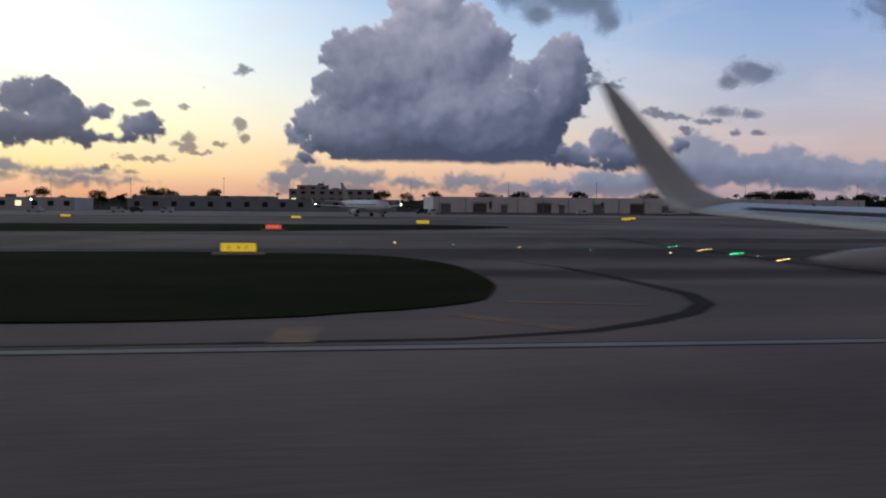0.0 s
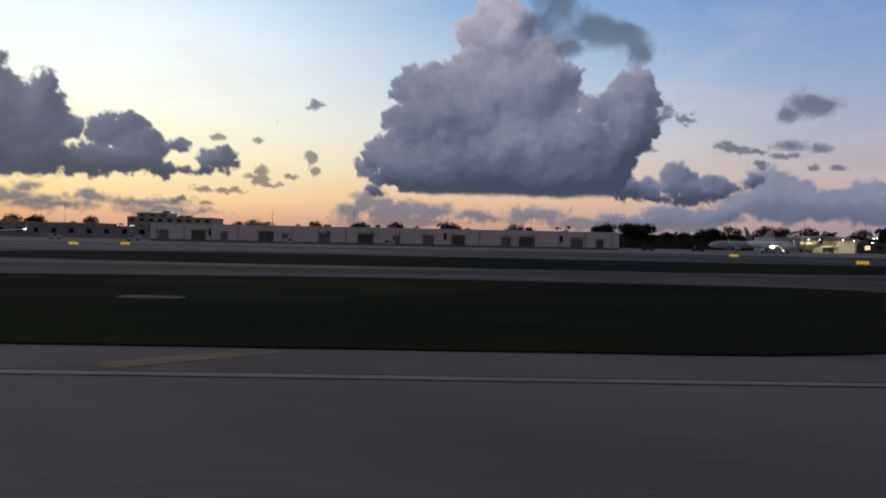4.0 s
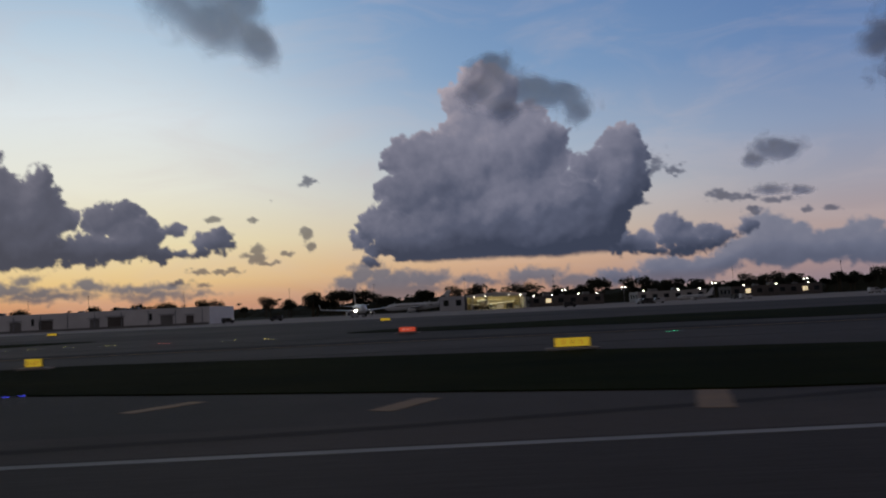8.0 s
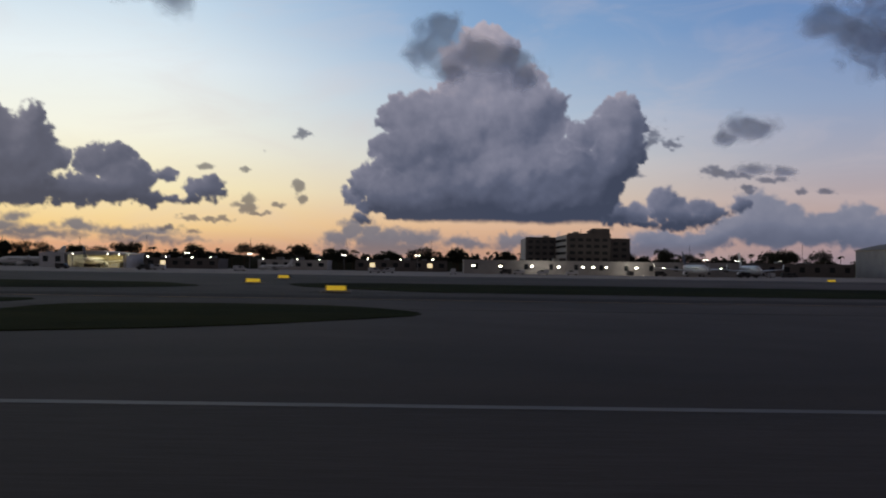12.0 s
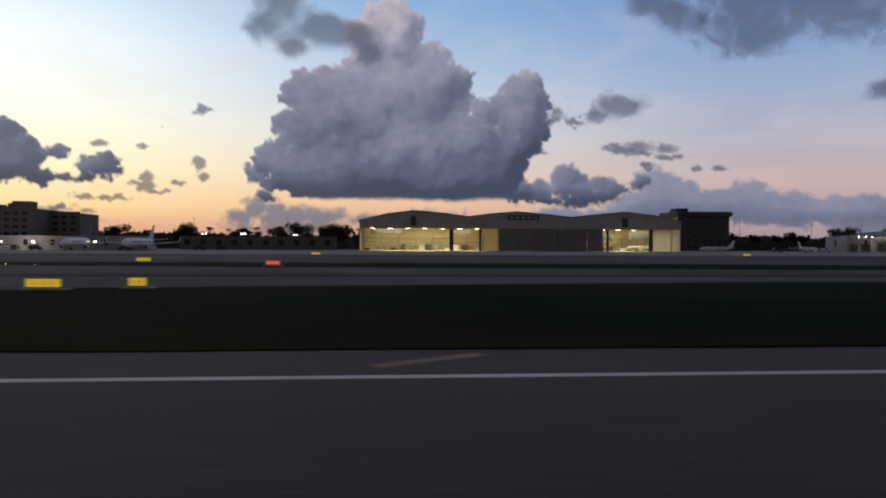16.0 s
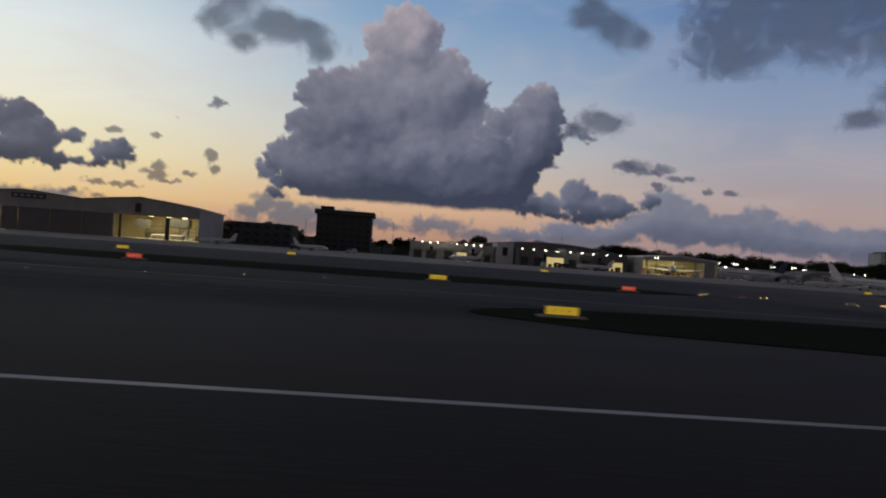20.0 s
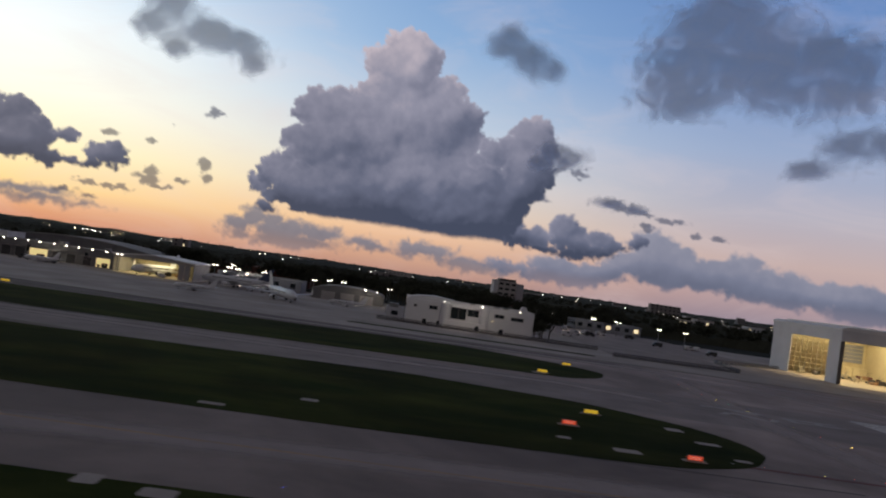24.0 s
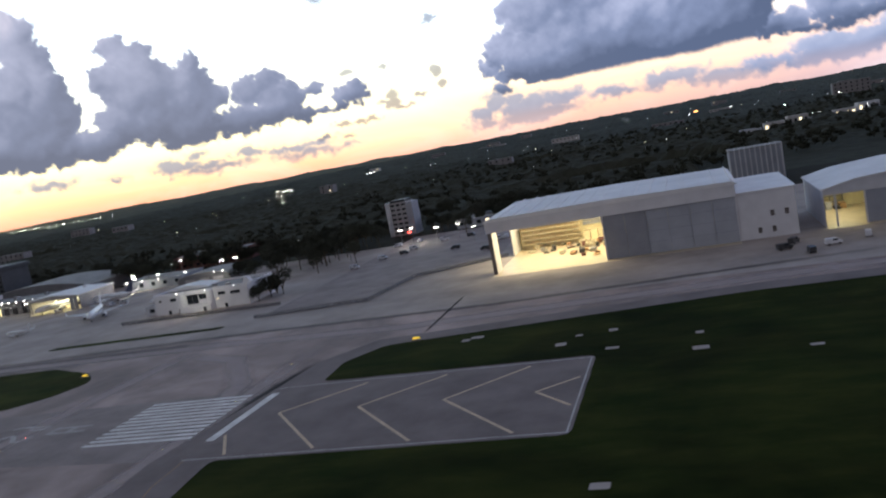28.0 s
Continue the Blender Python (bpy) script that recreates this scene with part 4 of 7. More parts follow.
sign_y = airfield_sign(SIGN_YELLOW, SIGN_BLACK, "internally lit yellow taxiway guidance sign on a concrete pad")
sign_y2 = airfield_sign(SIGN_YELLOW, SIGN_BLACK, "short square yellow runway distance sign on grass", 1.35)
sign_r = airfield_sign(SIGN_RED, SIGN_WHITE, "internally lit red mandatory sign on a concrete pad", 2.2)
YELLOW_SIGNS = [(-7, 58), (61.6, 56.6), (304, 53), (350, 56), (450, 54), (643, 57), (697, 58), (766, 60), (931, 57), (1056, 56), (1112, 62), (1050, 112), (-11, 205), (-67, 210), (72, 200), (79, 215), (240, 215), (328, 205), (239, 150), (518, 180), (521, 138), (540, 100), (750, 146), (668, 240), (774, 240), (907, 243), (1014, 235), (989, 165), (1089, 240), (1192, 243), (1343, 137), (1345, 197), (1357, 226), (1483, 225), (15, 150)]
SQUARE_SIGNS = [(61.8, 33.0), (138, 33), (383, 33), (503, 32), (1118, 34.5), (310, 63), (772, 62)]
RED_SIGNS = [(-9, 112), (97, 108), (239, 113), (337, 106), (663, 113), (775, 123), (896, 118), (1007, 115), (1080, 121), (1188, 123), (1336, 122), (1350, 106), (1480, 108)]
for x, y in YELLOW_SIGNS:
    tagged(place(sign_y, x, y, 0.06), group="yellow guidance signs")
for x, y in SQUARE_SIGNS:
    tagged(place(sign_y2, x, y, 0.06), group="square yellow signs")
for x, y in RED_SIGNS:
    tagged(place(sign_r, x, y, 0.06), group="red mandatory signs")


def drop_model(ob):
    for o in (*ob.children_recursive, ob):
        bpy.data.objects.remove(o)


for model in (sign_y, sign_y2, sign_r):
    drop_model(model)


def inset_light(lens, label, r=0.075):
    s = thing("inset_light", label, "airfield light", (0, 0, -50))
    part("collar", rod(B(), (0, 0, 0), (0, 0, 0.05), 0.26, 0.2, 10), STEEL, s)
    part("lens", ball(B(), (0, 0, 0.05), r, 8, 0.8), lens, s, "lit glass lens", smooth=True)
    return s


def edge_light(lens, label):
    s = thing("edge_light", label, "airfield light", (0, 0, -50))
    part("stake", rod(B(), (0, 0, 0), (0, 0, 0.34), 0.03), STEEL, s)
    part("lens", ball(B(), (0, 0, 0.36), 0.036, 8), lens, s, "lit glass dome", smooth=True)
    return s


lights = {"a": inset_light(LAMP_AMBER, "amber inset centreline light in the pavement"), "b": edge_light(LAMP_BLUE, "blue taxiway edge light on a short stake"), 
          "gs": inset_light(LAMP_GREEN, "small green inset light in the pavement", 0.038), "as": inset_light(LAMP_AMBER, "small amber inset light in the pavement", 0.038), "rs": inset_light(LAMP_RED, "small red inset light in the pavement", 0.027),
          "rl": inset_light(LAMP_RED, "red inset light in the pavement", 0.034), "pl": inset_light(LAMP_AMBER, "amber inset light in the pavement", 0.034), "pm": inset_light(LAMP_AMBER, "amber inset centreline light at the crossing", 0.052), "rm": inset_light(LAMP_RED, "red inset centreline light at the crossing", 0.045), "pf": inset_light(LAMP_AMBER, "amber inset light at the far taxiway", 0.06)}
for x0 in (30, 731, 966, 1147):
    for i, y in enumerate((20.7, 30.5, 40, 52, 58.6, 64, 70)):
        for d in (-0.9, -0.3, 0.3, 0.9):
            place(lights[("gs", "as")[i % 2]], x0 + d - (0.4 if x0 == 30 else 0), y + d, 0.02)
for i in range(7):
    place(lights[("gs", "as")[i % 2]], 984 + 8.6 * i, 53.4 + 7.2 * i, 0.02)
    place(lights[("gs", "as")[i % 2]], 30 - 5 * i, 56 + 4 * i, 0.02)
ROWS = [(264.5, 109.9), (273.2, 110.2), (277.5, 110.3), (281.6, 112.6), (285.4, 113.2), (290.0, 113.3), (295.6, 112.4), (303.6, 111.4), (312.3, 111.9), (318.0, 111.5), (690.4, 113.9), (694.8, 115.4), (699.0, 116.9), (703.4, 118.4), (707.7, 122.0), (713.1, 122.7), (718.7, 125.9), (728.1, 126.9), (733.2, 128.6), (738.3, 130.4)]
ROWS += [(1095.4, 130.5), (1101.9, 130.8), (1107.3, 133.6), (1122.6, 132.8), (1129.1, 134.4), (1137.1, 137.9), (1144.6, 138.6), (1156.3, 140.8), (1161.0, 133.6), (1166.0, 134.7), (1170.2, 132.2)]
for k, (x, y) in enumerate(ROWS):
    for d in (-0.75, 0, 0.8):
        place(lights["rl" if k % 7 == 0 else "pl" if x < 1000 else "pf"], x + d, y + 0.6 * d * (-1) ** k, 0.02)
for x, y, c in ((732.9, 66.6, "rs"), (734.4, 61.3, "gs"), (734.0, 54.8, "as"), (733.5, 42.4, "gs"), (1151.2, 69.9, "as"), (1158.6, 77.5, "gs"), (1152.1, 62.7, "gs"), (1151.4, 55.4, "as"), (299.5, 45.7, "b"), (321.9, 36.2, "b"), (712.4, 62.0, "b"), (714.9, 45.5, "b"), (1131.4, 46.9, "b")):
    for d in (-0.6, 0, 0.6):
        place(lights[c], x + d, y + 0.3 * d, 0.02)
for i in range(26):
    place(lights["rl" if i % 4 else "pl"], 1352 + 4.4 * i, 108.6, 0.02)
for i in range(16):
    place(lights[("pm", "rm")[i % 2]], 1400.7 - 14 * math.sin(min(1.6, i * 0.12)), 88.3 + 8.6 * i, 0.03)
    place(lights[("pl", "gs")[i % 2]], 1400 - 14 * math.sin(min(1.6, i * 0.12)), 88 + 8.6 * i, 0.03)
    place(lights[("rm", "pm")[i % 2]], 1445 + 0.1 * i, 92 + 8.0 * i, 0.03)
for x, y, c in ((223.5, 54.6, "gs"), (222.8, 65.3, "as"), (221.2, 74.8, "gs"), (270, 57.7, "gs"), (363, 76.3, "gs"), (403.5, 62.2, "a"), (404.2, 55.2, "gs"), (407.4, 74.6, "gs"), (392.3, 31.1, "gs"), (428.4, 34.9, "gs"), (442, 28, "gs"), (975, 41, "rs"), (975.6, 41.4, "as")):
    for d in ((0,) if y < 42 else (-0.6, 0, 0.6)):
        place(lights[c], x + d, y + 0.3 * d, 0.02)
for x, y in ((433, 51), (438, 47), (442, 43), (750, 39), (755, 36), (921, 35), (925, 36), (929, 37), (1127, 44), (1130, 40), (386, 26.6), (392, 36), (710, 47), (946, 47), (1171, 52), (1262, 66), (1300, 67)):
    place(lights["b"], x, y, 0.02)
for model in lights.values():
    drop_model(model)


# ---- buildings ----
def prism_xz(bm, points, y0, y1):
    """A prism on an upright outline in x and z, from y0 to y1."""
    return loft(bm, [[(x, y0, z) for x, z in points], [(x, y1, z) for x, z in points]])


def roof_band(profile, thick):
    return [(x, z) for x, z in profile] + [(x, z - thick) for x, z in reversed(profile)]


def area_light(x, y, z, sx, sy, energy, color):
    data = bpy.data.lights.new("hangar_light", "AREA")
    data.shape, data.size, data.size_y, data.energy, data.color = "RECTANGLE", sx * SITE, sy * SITE, energy, color
    ob = new("hangar_light", data)
    ob.matrix_basis = pose(x * SITE, y * SITE, z * SITE)
    return ob


def hangar(label, x0, x1, y0, y1, door_h, profile, bays, wall=WHITE_WALL, roof=ROOF_WHITE, power=0.0, west_glass=False, panel_mat=GREY_WALL):
    h = thing("hangar", label, "hangar", ((x0 + x1) / 2, y0, 0))
    cx = (x0 + x1) / 2
    P = [(x - cx, z) for x, z in profile]
    a, b, d = x0 - cx, x1 - cx, y1 - y0
    part("roof", prism_xz(B(), roof_band([(P[0][0] - 0.6, P[0][1]), *P[1:-1], (P[-1][0] + 0.6, P[-1][1])], 0.5), -0.8, d + 0.5), roof, h, "ribbed metal roof")
    fascia = [(x, z - 0.5) for x, z in P] + [(b, door_h), (a, door_h)]
    part("fascia", prism_xz(B(), fascia, -0.35, 0.25), wall, h, "painted metal fascia above the doors")
    back = [(x, z - 0.55) for x, z in P] + [(b, 0), (a, 0)]
    part("back_wall", prism_xz(B(), back, d - 0.3, d), INNER_WALL if power else wall, h)
    part("side_wall", box(B(), b - 0.35, 0.25, 0, b, d - 0.3, P[-1][1] - 0.6), wall, h)
    if west_glass:
        part("side_wall", box(B(), a, 0.25, door_h - 0.4, a + 0.35, d - 0.3, P[0][1] - 0.6), wall, h)
        part("corner_pillar", box(B(), a - 0.2, -0.3, 0, a + 1.4, 7.0, door_h), wall, h, "broad white corner pillar", bevel=0.05)
        for i in range(13):
            y = 8 + i * (d - 9) / 12
            part("mullion", box(B(), a, y - 0.15, 0, a + 0.3, y + 0.15, door_h - 0.4), wall, h)
        for i in range(12):
            for j in range(3):
                y, z = 8 + i * (d - 9) / 12, 0.3 + j * (door_h - 0.9) / 3
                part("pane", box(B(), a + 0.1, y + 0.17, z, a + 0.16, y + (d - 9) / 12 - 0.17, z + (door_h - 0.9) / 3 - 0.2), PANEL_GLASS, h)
    else:
        part("side_wall", box(B(), a, 0.25, 0, a + 0.35, d - 0.3, P[0][1] - 0.6), wall, h)
    part("floor_slab", box(B(), a + 0.3, -4.0, 0.0, b - 0.3, d - 0.3, 0.03), HANGAR_FLOOR if power else APRON, h, "sealed concrete floor")
    for xa, xb, is_open in bays:
        xa, xb = xa - cx, xb - cx
        if is_open:
            k = max(2, int((xb - xa) / 9))
            for i in range(k):
                for yy in (5, d * 0.5, d * 0.82):
                    xx = xa + (i + 0.5) * (xb - xa) / k
                    part("light_panel", box(B(), xx - 1.3, yy - 0.25, door_h + 0.6, xx + 1.3, yy + 0.25, door_h + 0.75), LAMP_TUBE, h, "lit ceiling light panel")
            for i in range(k + 1):
                xx = xa + i * (xb - xa) / k
                part("rack_post", box(B(), xx - 0.15, d - 2.6, 0, xx + 0.15, d - 2.3, door_h * 0.8), STEEL, h)
            for j in range(1, 4):
                part("shelf", box(B(), xa + 0.3, d - 3.0, door_h * 0.2 * j, xb - 0.3, d - 1.4, door_h * 0.2 * j + 0.2), STEEL, h)
            for i in range(k * 2):
                xx = xa + (i + 0.3 + 0.4 * random.random()) * (xb - xa) / (k * 2)
                w, t = random.uniform(0.8, 2.0), random.uniform(1.0, 3.2)
                part("crate", box(B(), xx - w, d - 6 - random.random() * 8, 0.03, xx + w, d - 5, t), random.choice((STEEL, DARK_METAL, YELLOW_PAINT, WHITE_WALL)), h, bevel=0.05)
            if power:
                area_light(cx + (xa + xb) / 2, y0 + d * 0.45, door_h + 0.4, (xb - xa) * 0.8, d * 0.7, 2.2 * power * (xb - xa), (1.0, 0.87, 0.5))
        else:
            k = max(2, int(round((xb - xa) / 8)))
            w = (xb - xa) / k
            for i in range(k):
                leaf = part("door_panel", box(B(), xa + i * w + 0.05, -0.1 + 0.25 * (i % 2), 0.05, xa + (i + 1) * w - 0.05, 0.1 + 0.25 * (i % 2), door_h), panel_mat, h, "grey sliding hangar door leaf")
                for z in (door_h * 0.33, door_h * 0.66):
                    part("door_rail", box(B(), xa + i * w + 0.1, -0.2 + 0.25 * (i % 2), z - 0.1, xa + (i + 1) * w - 0.1, -0.1 + 0.25 * (i % 2), z + 0.1), panel_mat, leaf)
    for xx in {v - cx for bay in bays for v in bay[:2]}:
        part("door_post", box(B(), xx - 0.3, -0.25, 0, xx + 0.3, 0.35, door_h), wall, h)
    return h


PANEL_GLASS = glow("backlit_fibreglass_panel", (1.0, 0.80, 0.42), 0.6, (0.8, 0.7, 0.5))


def block(label, x0, x1, y0, y1, height, wall, storeys=2, step=5.0, roof=ROOF_GREY, name="building", win=1.4, lit=0.06, units=3, ledge=0.5, sides=True):
    """A flat-roofed building with storeys of windows, a parapet and roof units."""
    h = thing(name, label, "building", ((x0 + x1) / 2, (y0 + y1) / 2, 0))
    w, d = (x1 - x0) / 2, (y1 - y0) / 2
    part("wall", box(B(), -w, -d, 0, w, d, height), wall, h)
    part("roof", box(B(), -w + 0.4, -d + 0.4, height, w - 0.4, d - 0.4, height + 0.08), roof, h)
    for ax in ((-w - 0.1, -d - 0.1, w + 0.1, -d + 0.3), (-w - 0.1, d - 0.3, w + 0.1, d + 0.1), (-w - 0.1, -d + 0.3, -w + 0.3, d - 0.3), (w - 0.3, -d + 0.3, w + 0.1, d - 0.3)):
        part("parapet", box(B(), ax[0], ax[1], height + 0.004, ax[2], ax[3], height + ledge), wall, h)
    k = max(1, int((x1 - x0) / step))
    for s in range(storeys):
        z = height * (s + 0.38) / storeys
        t = height / storeys * 0.42
        for i in range(k):
            xx = -w + (i + 0.5) * (x1 - x0) / k
            lamp = random.random() < lit * 0.4
            pane = part("window", box(B(), xx - win, -d - 0.06, z, xx + win, -d + 0.02, z + t), LIT_WINDOW if lamp else WINDOW, h)
            part("sill", box(B(), xx - win - 0.15, -d - 0.2, z - 0.18, xx + win + 0.15, -d - 0.002, z - 0.02), wall, pane)
        if sides:
            for i in range(max(1, int((y1 - y0) / step))):
                yy = -d + (i + 0.5) * step
                if yy < d - 1:
                    part("window", box(B(), -w - 0.06, yy - win, z, -w + 0.02, yy + win, z + t), WINDOW, h)
    for i in range(units):
        ux, uy, s = random.uniform(-w * 0.7, w * 0.7), random.uniform(-d * 0.5, d * 0.5), random.uniform(1.0, 2.0)
        part("roof_unit", box(B(), ux - s, uy - s, height + 0.08, ux + s, uy + s, height + 0.08 + s), STEEL, h, bevel=0.08)
    return h


LIT_WINDOW = glow("lit_window_pane", (1.0, 0.80, 0.48), 1.0)


def wall_lamps(host_y, xs, z, mat=LAMP_WHITE, size=0.45):
    size *= 0.7
    for x in xs:
        s = thing("floodlight", "bright white floodlight on a bracket at the roof edge", "floodlight", (x, host_y, z), group="floodlights along the roof edges")
        part("bracket", box(B(), -0.08, -0.05, -0.3, 0.08, 1.7, -0.15), STEEL, s)
        hood = part("housing", box(B(), -size - 0.1, -0.35, -0.16, size + 0.1, 0.05, size * 1.2), DARK_METAL, s, bevel=0.04)
        part("lens", box(B(), -size, -0.42, -0.1, size, -0.36, size), mat, hood, "glowing lens")


# long low cargo warehouse with dock doors
cargo = block("long low white cargo warehouse with recessed dock doors", 40, 243, 353, 395, 7.2, surface("bright_white_sheet_wall", (0.8, 0.79, 0.82), (0.68, 0.67, 0.7), 0.6, stain=8, grain=0.8, bump=0.1), 1, 50, win=0.6, units=9, sides=False, name="warehouse")
DOCK = surface("dull_dock_shutter", (0.24, 0.235, 0.24), (0.17, 0.165, 0.17), 0.7, stain=4)
for x, w, dark in ((-96, 2.2, 0), (-81, 3.0, 1), (-70, 1.4, 0), (-52, 3.2, 1), (-44, 1.2, 0), (-27, 2.6, 0), (-9, 3.4, 1), (4, 1.4, 0), (18, 2.4, 0), (31, 3.0, 1), (52, 2.0, 0), (61, 3.4, 1), (83, 2.6, 0), (93, 1.6, 1)):
    door = part("dock_door", box(B(), x - w, -21.12, 0.05, x + w, -20.9, 3.4 + w * 0.4), DARK_WALL if dark else DOCK, cargo, "recessed dock door")
    part("canopy", box(B(), x - w - 0.5, -22.4, 3.9 + w * 0.4, x + w + 0.5, -21.02, 4.1 + w * 0.4), GREY_WALL, cargo)
part("loading_kerb", box(B(), -101, -22.6, 0, 101, -21.0, 0.9), DOCK, cargo, "long raised loading kerb")
for i in range(18):
    part("downpipe", box(B(), -99 + i * 11.6, -21.2, 0.9, -98.7 + i * 11.6, -21.0, 7.0), GREY_WALL, cargo)
block("grey office block with a stepped roof behind the warehouse", -33, 21, 529, 560, 13.4, BEIGE_WALL, 3, 6, name="office_block")
block("low penthouse on the grey office block", -28, -8, 532, 552, 16.0, BEIGE_WALL, 4, 6, units=1, name="office_wing")
block("low dark terminal wing west of the offices", -120, -40, 500, 530, 8.2, BEIGE_WALL, 2, 7, lit=0.2, name="terminal_wing")
block("low white service building with lit doors", -190, -130, 420, 450, 6.0, WHITE_WALL, 1, 7, lit=0.35, name="service_building")
block("pale low cargo shed behind the apron", -330, -210, 470, 510, 7.5, GREY_WALL, 1, 9, lit=0.1, name="cargo_shed")
block("grey low cargo shed", -110, 30, 440, 470, 6.2, GREY_WALL, 1, 9, name="cargo_shed")
wall_lamps(419.4, (-180, -165, -150), 5.2)

hangar("small white hangar with lit yellow interior, door open", 357, 388, 425, 450, 6.6, [(357, 7.6), (372, 8.8), (388, 7.6)], [(360, 387, True)], power=8)
wall_lamps(423.4, (361, 367, 379, 385), 6.9, LAMP_WHITE, 0.35)
block("white annex beside the small hangar", 343, 356, 424, 450, 7.2, WHITE_WALL, 1, 6, units=1, name="hangar_annex")
block("low dark sheds with bright lamps", 392, 432, 440, 460, 5.2, DARK_WALL, 1, 6, lit=0.3, name="shed")
block("low pale maintenance shed", 452, 490, 446, 466, 5.0, BEIGE_WALL, 1, 6, lit=0.3, name="shed")
block("low dark sheds under trees", 505, 556, 450, 470, 5.6, DARK_WALL, 1, 6, lit=0.3, name="shed")
wall_lamps(439.4, (394, 404, 418, 428), 6.0)
wall_lamps(445.4, (455, 474, 486), 5.8)
wall_lamps(449.4, (512, 530, 548), 6.4)

block("low pale wall building lit by bright floodlights", 563, 690, 374.4, 388, 5.9, DIM_WHITE_WALL, 1, 11, lit=0, win=0.9, sides=False, name="cargo_building")
wall_lamps(372.7, (567.5, 579.9, 594.6, 606.5, 617.8, 622.5, 628.4, 642.3, 654.7, 668.5, 681), 3.4, LAMP_WHITE, 0.75)
def concrete_block():
    h = thing("concrete_block", "dark concrete block, west walls toned pale as lit, lift core", "building", (597, 426, 0))
    left = part("wall", box(B(), 0, 0, 0, 16, 24, 18.4), DARK_WALL, h, "dark brown concrete wing")
    # west-facing walls take a paler material: the west sky's light put into colour
    part("end_wall", box(B(), -0.4, -0.2, 0, 0, 24, 18.4), BEIGE_WALL, h, "end wall toned pale as if lit from the west")
    mid = part("wall", box(B(), 16.004, -36, 0, 37, 4, 19.2), DARK_WALL, h, "projecting dark middle wing")
    part("west_wall", box(B(), 15.6, -35.8, 6.4, 16, -0.25, 19.2), BEIGE_WALL, mid, "banded west wall toned pale as if lit")
    right = part("wall", box(B(), 37.004, -14, 0, 51.5, 14, 17.8), DARK_WALL, h, "dark east wing")
    for z in (6.6, 9.8, 13.0, 16.0):
        part("window_band", box(B(), 15.5, -35.0, z, 15.62, -1.0, z + 1.3), WINDOW, mid)
        part("ledge", box(B(), 15.2, -35.4, z - 0.5, 15.598, -0.6, z - 0.15), BEIGE_WALL, mid)
        for i in range(4):
            part("window", box(B(), 1.4 + i * 3.7, -0.1, z, 3.6 + i * 3.7, 0.02, z + 1.5), WINDOW, left)
        for i in range(5):
            part("window", box(B(), 17.4 + i * 3.9, -36.1, z, 19.9 + i * 3.9, -35.98, z + 1.5), WINDOW, mid)
        for i in range(3):
            part("window", box(B(), 38.6 + i * 4.3, -14.1, z - 1.0, 41.0 + i * 4.3, -13.98, z + 0.5), WINDOW, right)
    for x0, x1, y, z in ((0, 16, 0, 18.4), (16.1, 36.9, -36, 19.2), (37.1, 51.5, -14, 17.8)):
        part("parapet", box(B(), x0, y - 0.15, z + 0.004, x1, y + 0.3, z + 0.7), DARK_WALL, h)
    part("lift_core", box(B(), 28.5, -35.4, 19.21, 36.6, -27, 22.4), DARK_WALL, h, "square lift core")
    part("core_slab", box(B(), 26.6, -35.0, 19.21, 28.4, -30, 21.4), DARK_WALL, h)
    part("roof_unit", box(B(), 20, -30, 19.21, 22.6, -27, 20.9), STEEL, h, bevel=0.08)
    part("roof_unit", box(B(), 10, 6, 18.41, 13, 10, 20.2), STEEL, h, bevel=0.08)
    part("mast", rod(B(), (24, -28, 19.2), (24, -28, 22.0), 0.12), DARK_METAL, h)
    return h


concrete_block()
block("long low dark building beside trees", 692, 772, 430, 452, 6.5, DARK_WALL, 1, 8, lit=0.08, name="shed")

hangar("large triple-gabled white hangar, doors partly open, lit yellow inside", 785, 948, 400, 455, 11.2, [(785, 15.2), (799, 18.6), (812, 20.2), (826, 19), (839, 17.4), (851, 19), (863.5, 20.0), (878, 18.8), (891, 17.4), (905, 19), (919, 20.2), (934, 18.6), (948, 15.6)], [(787, 854, True), (854, 907, False), (907, 943, True)], wall=DIM_WHITE_WALL, roof=ROOF_GREY, panel_mat=DIM_GREY_WALL, power=38)
trio = bpy.data.objects.get("hangar.001")
for x in (-55, 52):
    part("roof_vent", box(B(), x - 1.3, -1.3, 12.5, x + 1.3, -0.36, 17.0), DARK_METAL, trio, "dark vent shaft on the fascia")
for x, w in ((-36, 1.0), (-21.5, 0.6), (43.5, 0.6), (66, 1.0)):
    part("open_door_leaf", box(B(), x - w, 0.5, 0.05, x + w, 0.9, 11.1), DARK_METAL, trio, "dark edge-on door leaf")
for x0, x1, z0, z1 in ((45.5, 51, 5.5, 9.5), (62, 72, 6.5, 10.6), (-76, -60, 8.6, 11.0), (-34, -24, 8.8, 11.0)):
    part("mezzanine", box(B(), x0, 18, z0, x1, 24, z1), STEEL, trio, "steel mezzanine in the open bay")
part("sign_board", box(B(), -8, -0.7, 15.6, 8, -0.36, 18.0), DARK_METAL, trio, "dark sign board without lettering")
for x in (-6, -3, 0, 3, 6):
    part("sign_mark", box(B(), x - 1, -0.76, 16.2, x + 1, -0.71, 17.4), GREY_WALL, trio)
block("low dark building east of the big hangar", 950, 984, 470, 500, 12.6, SMOKED_WALL, 3, 5, lit=0.02, name="office_block")
tower_block = block("square dark tower block with a flared top storey", 993, 1028, 518, 548, 22.6, SMOKED_WALL, 6, 5, lit=0.02, name="tower_block", units=0)
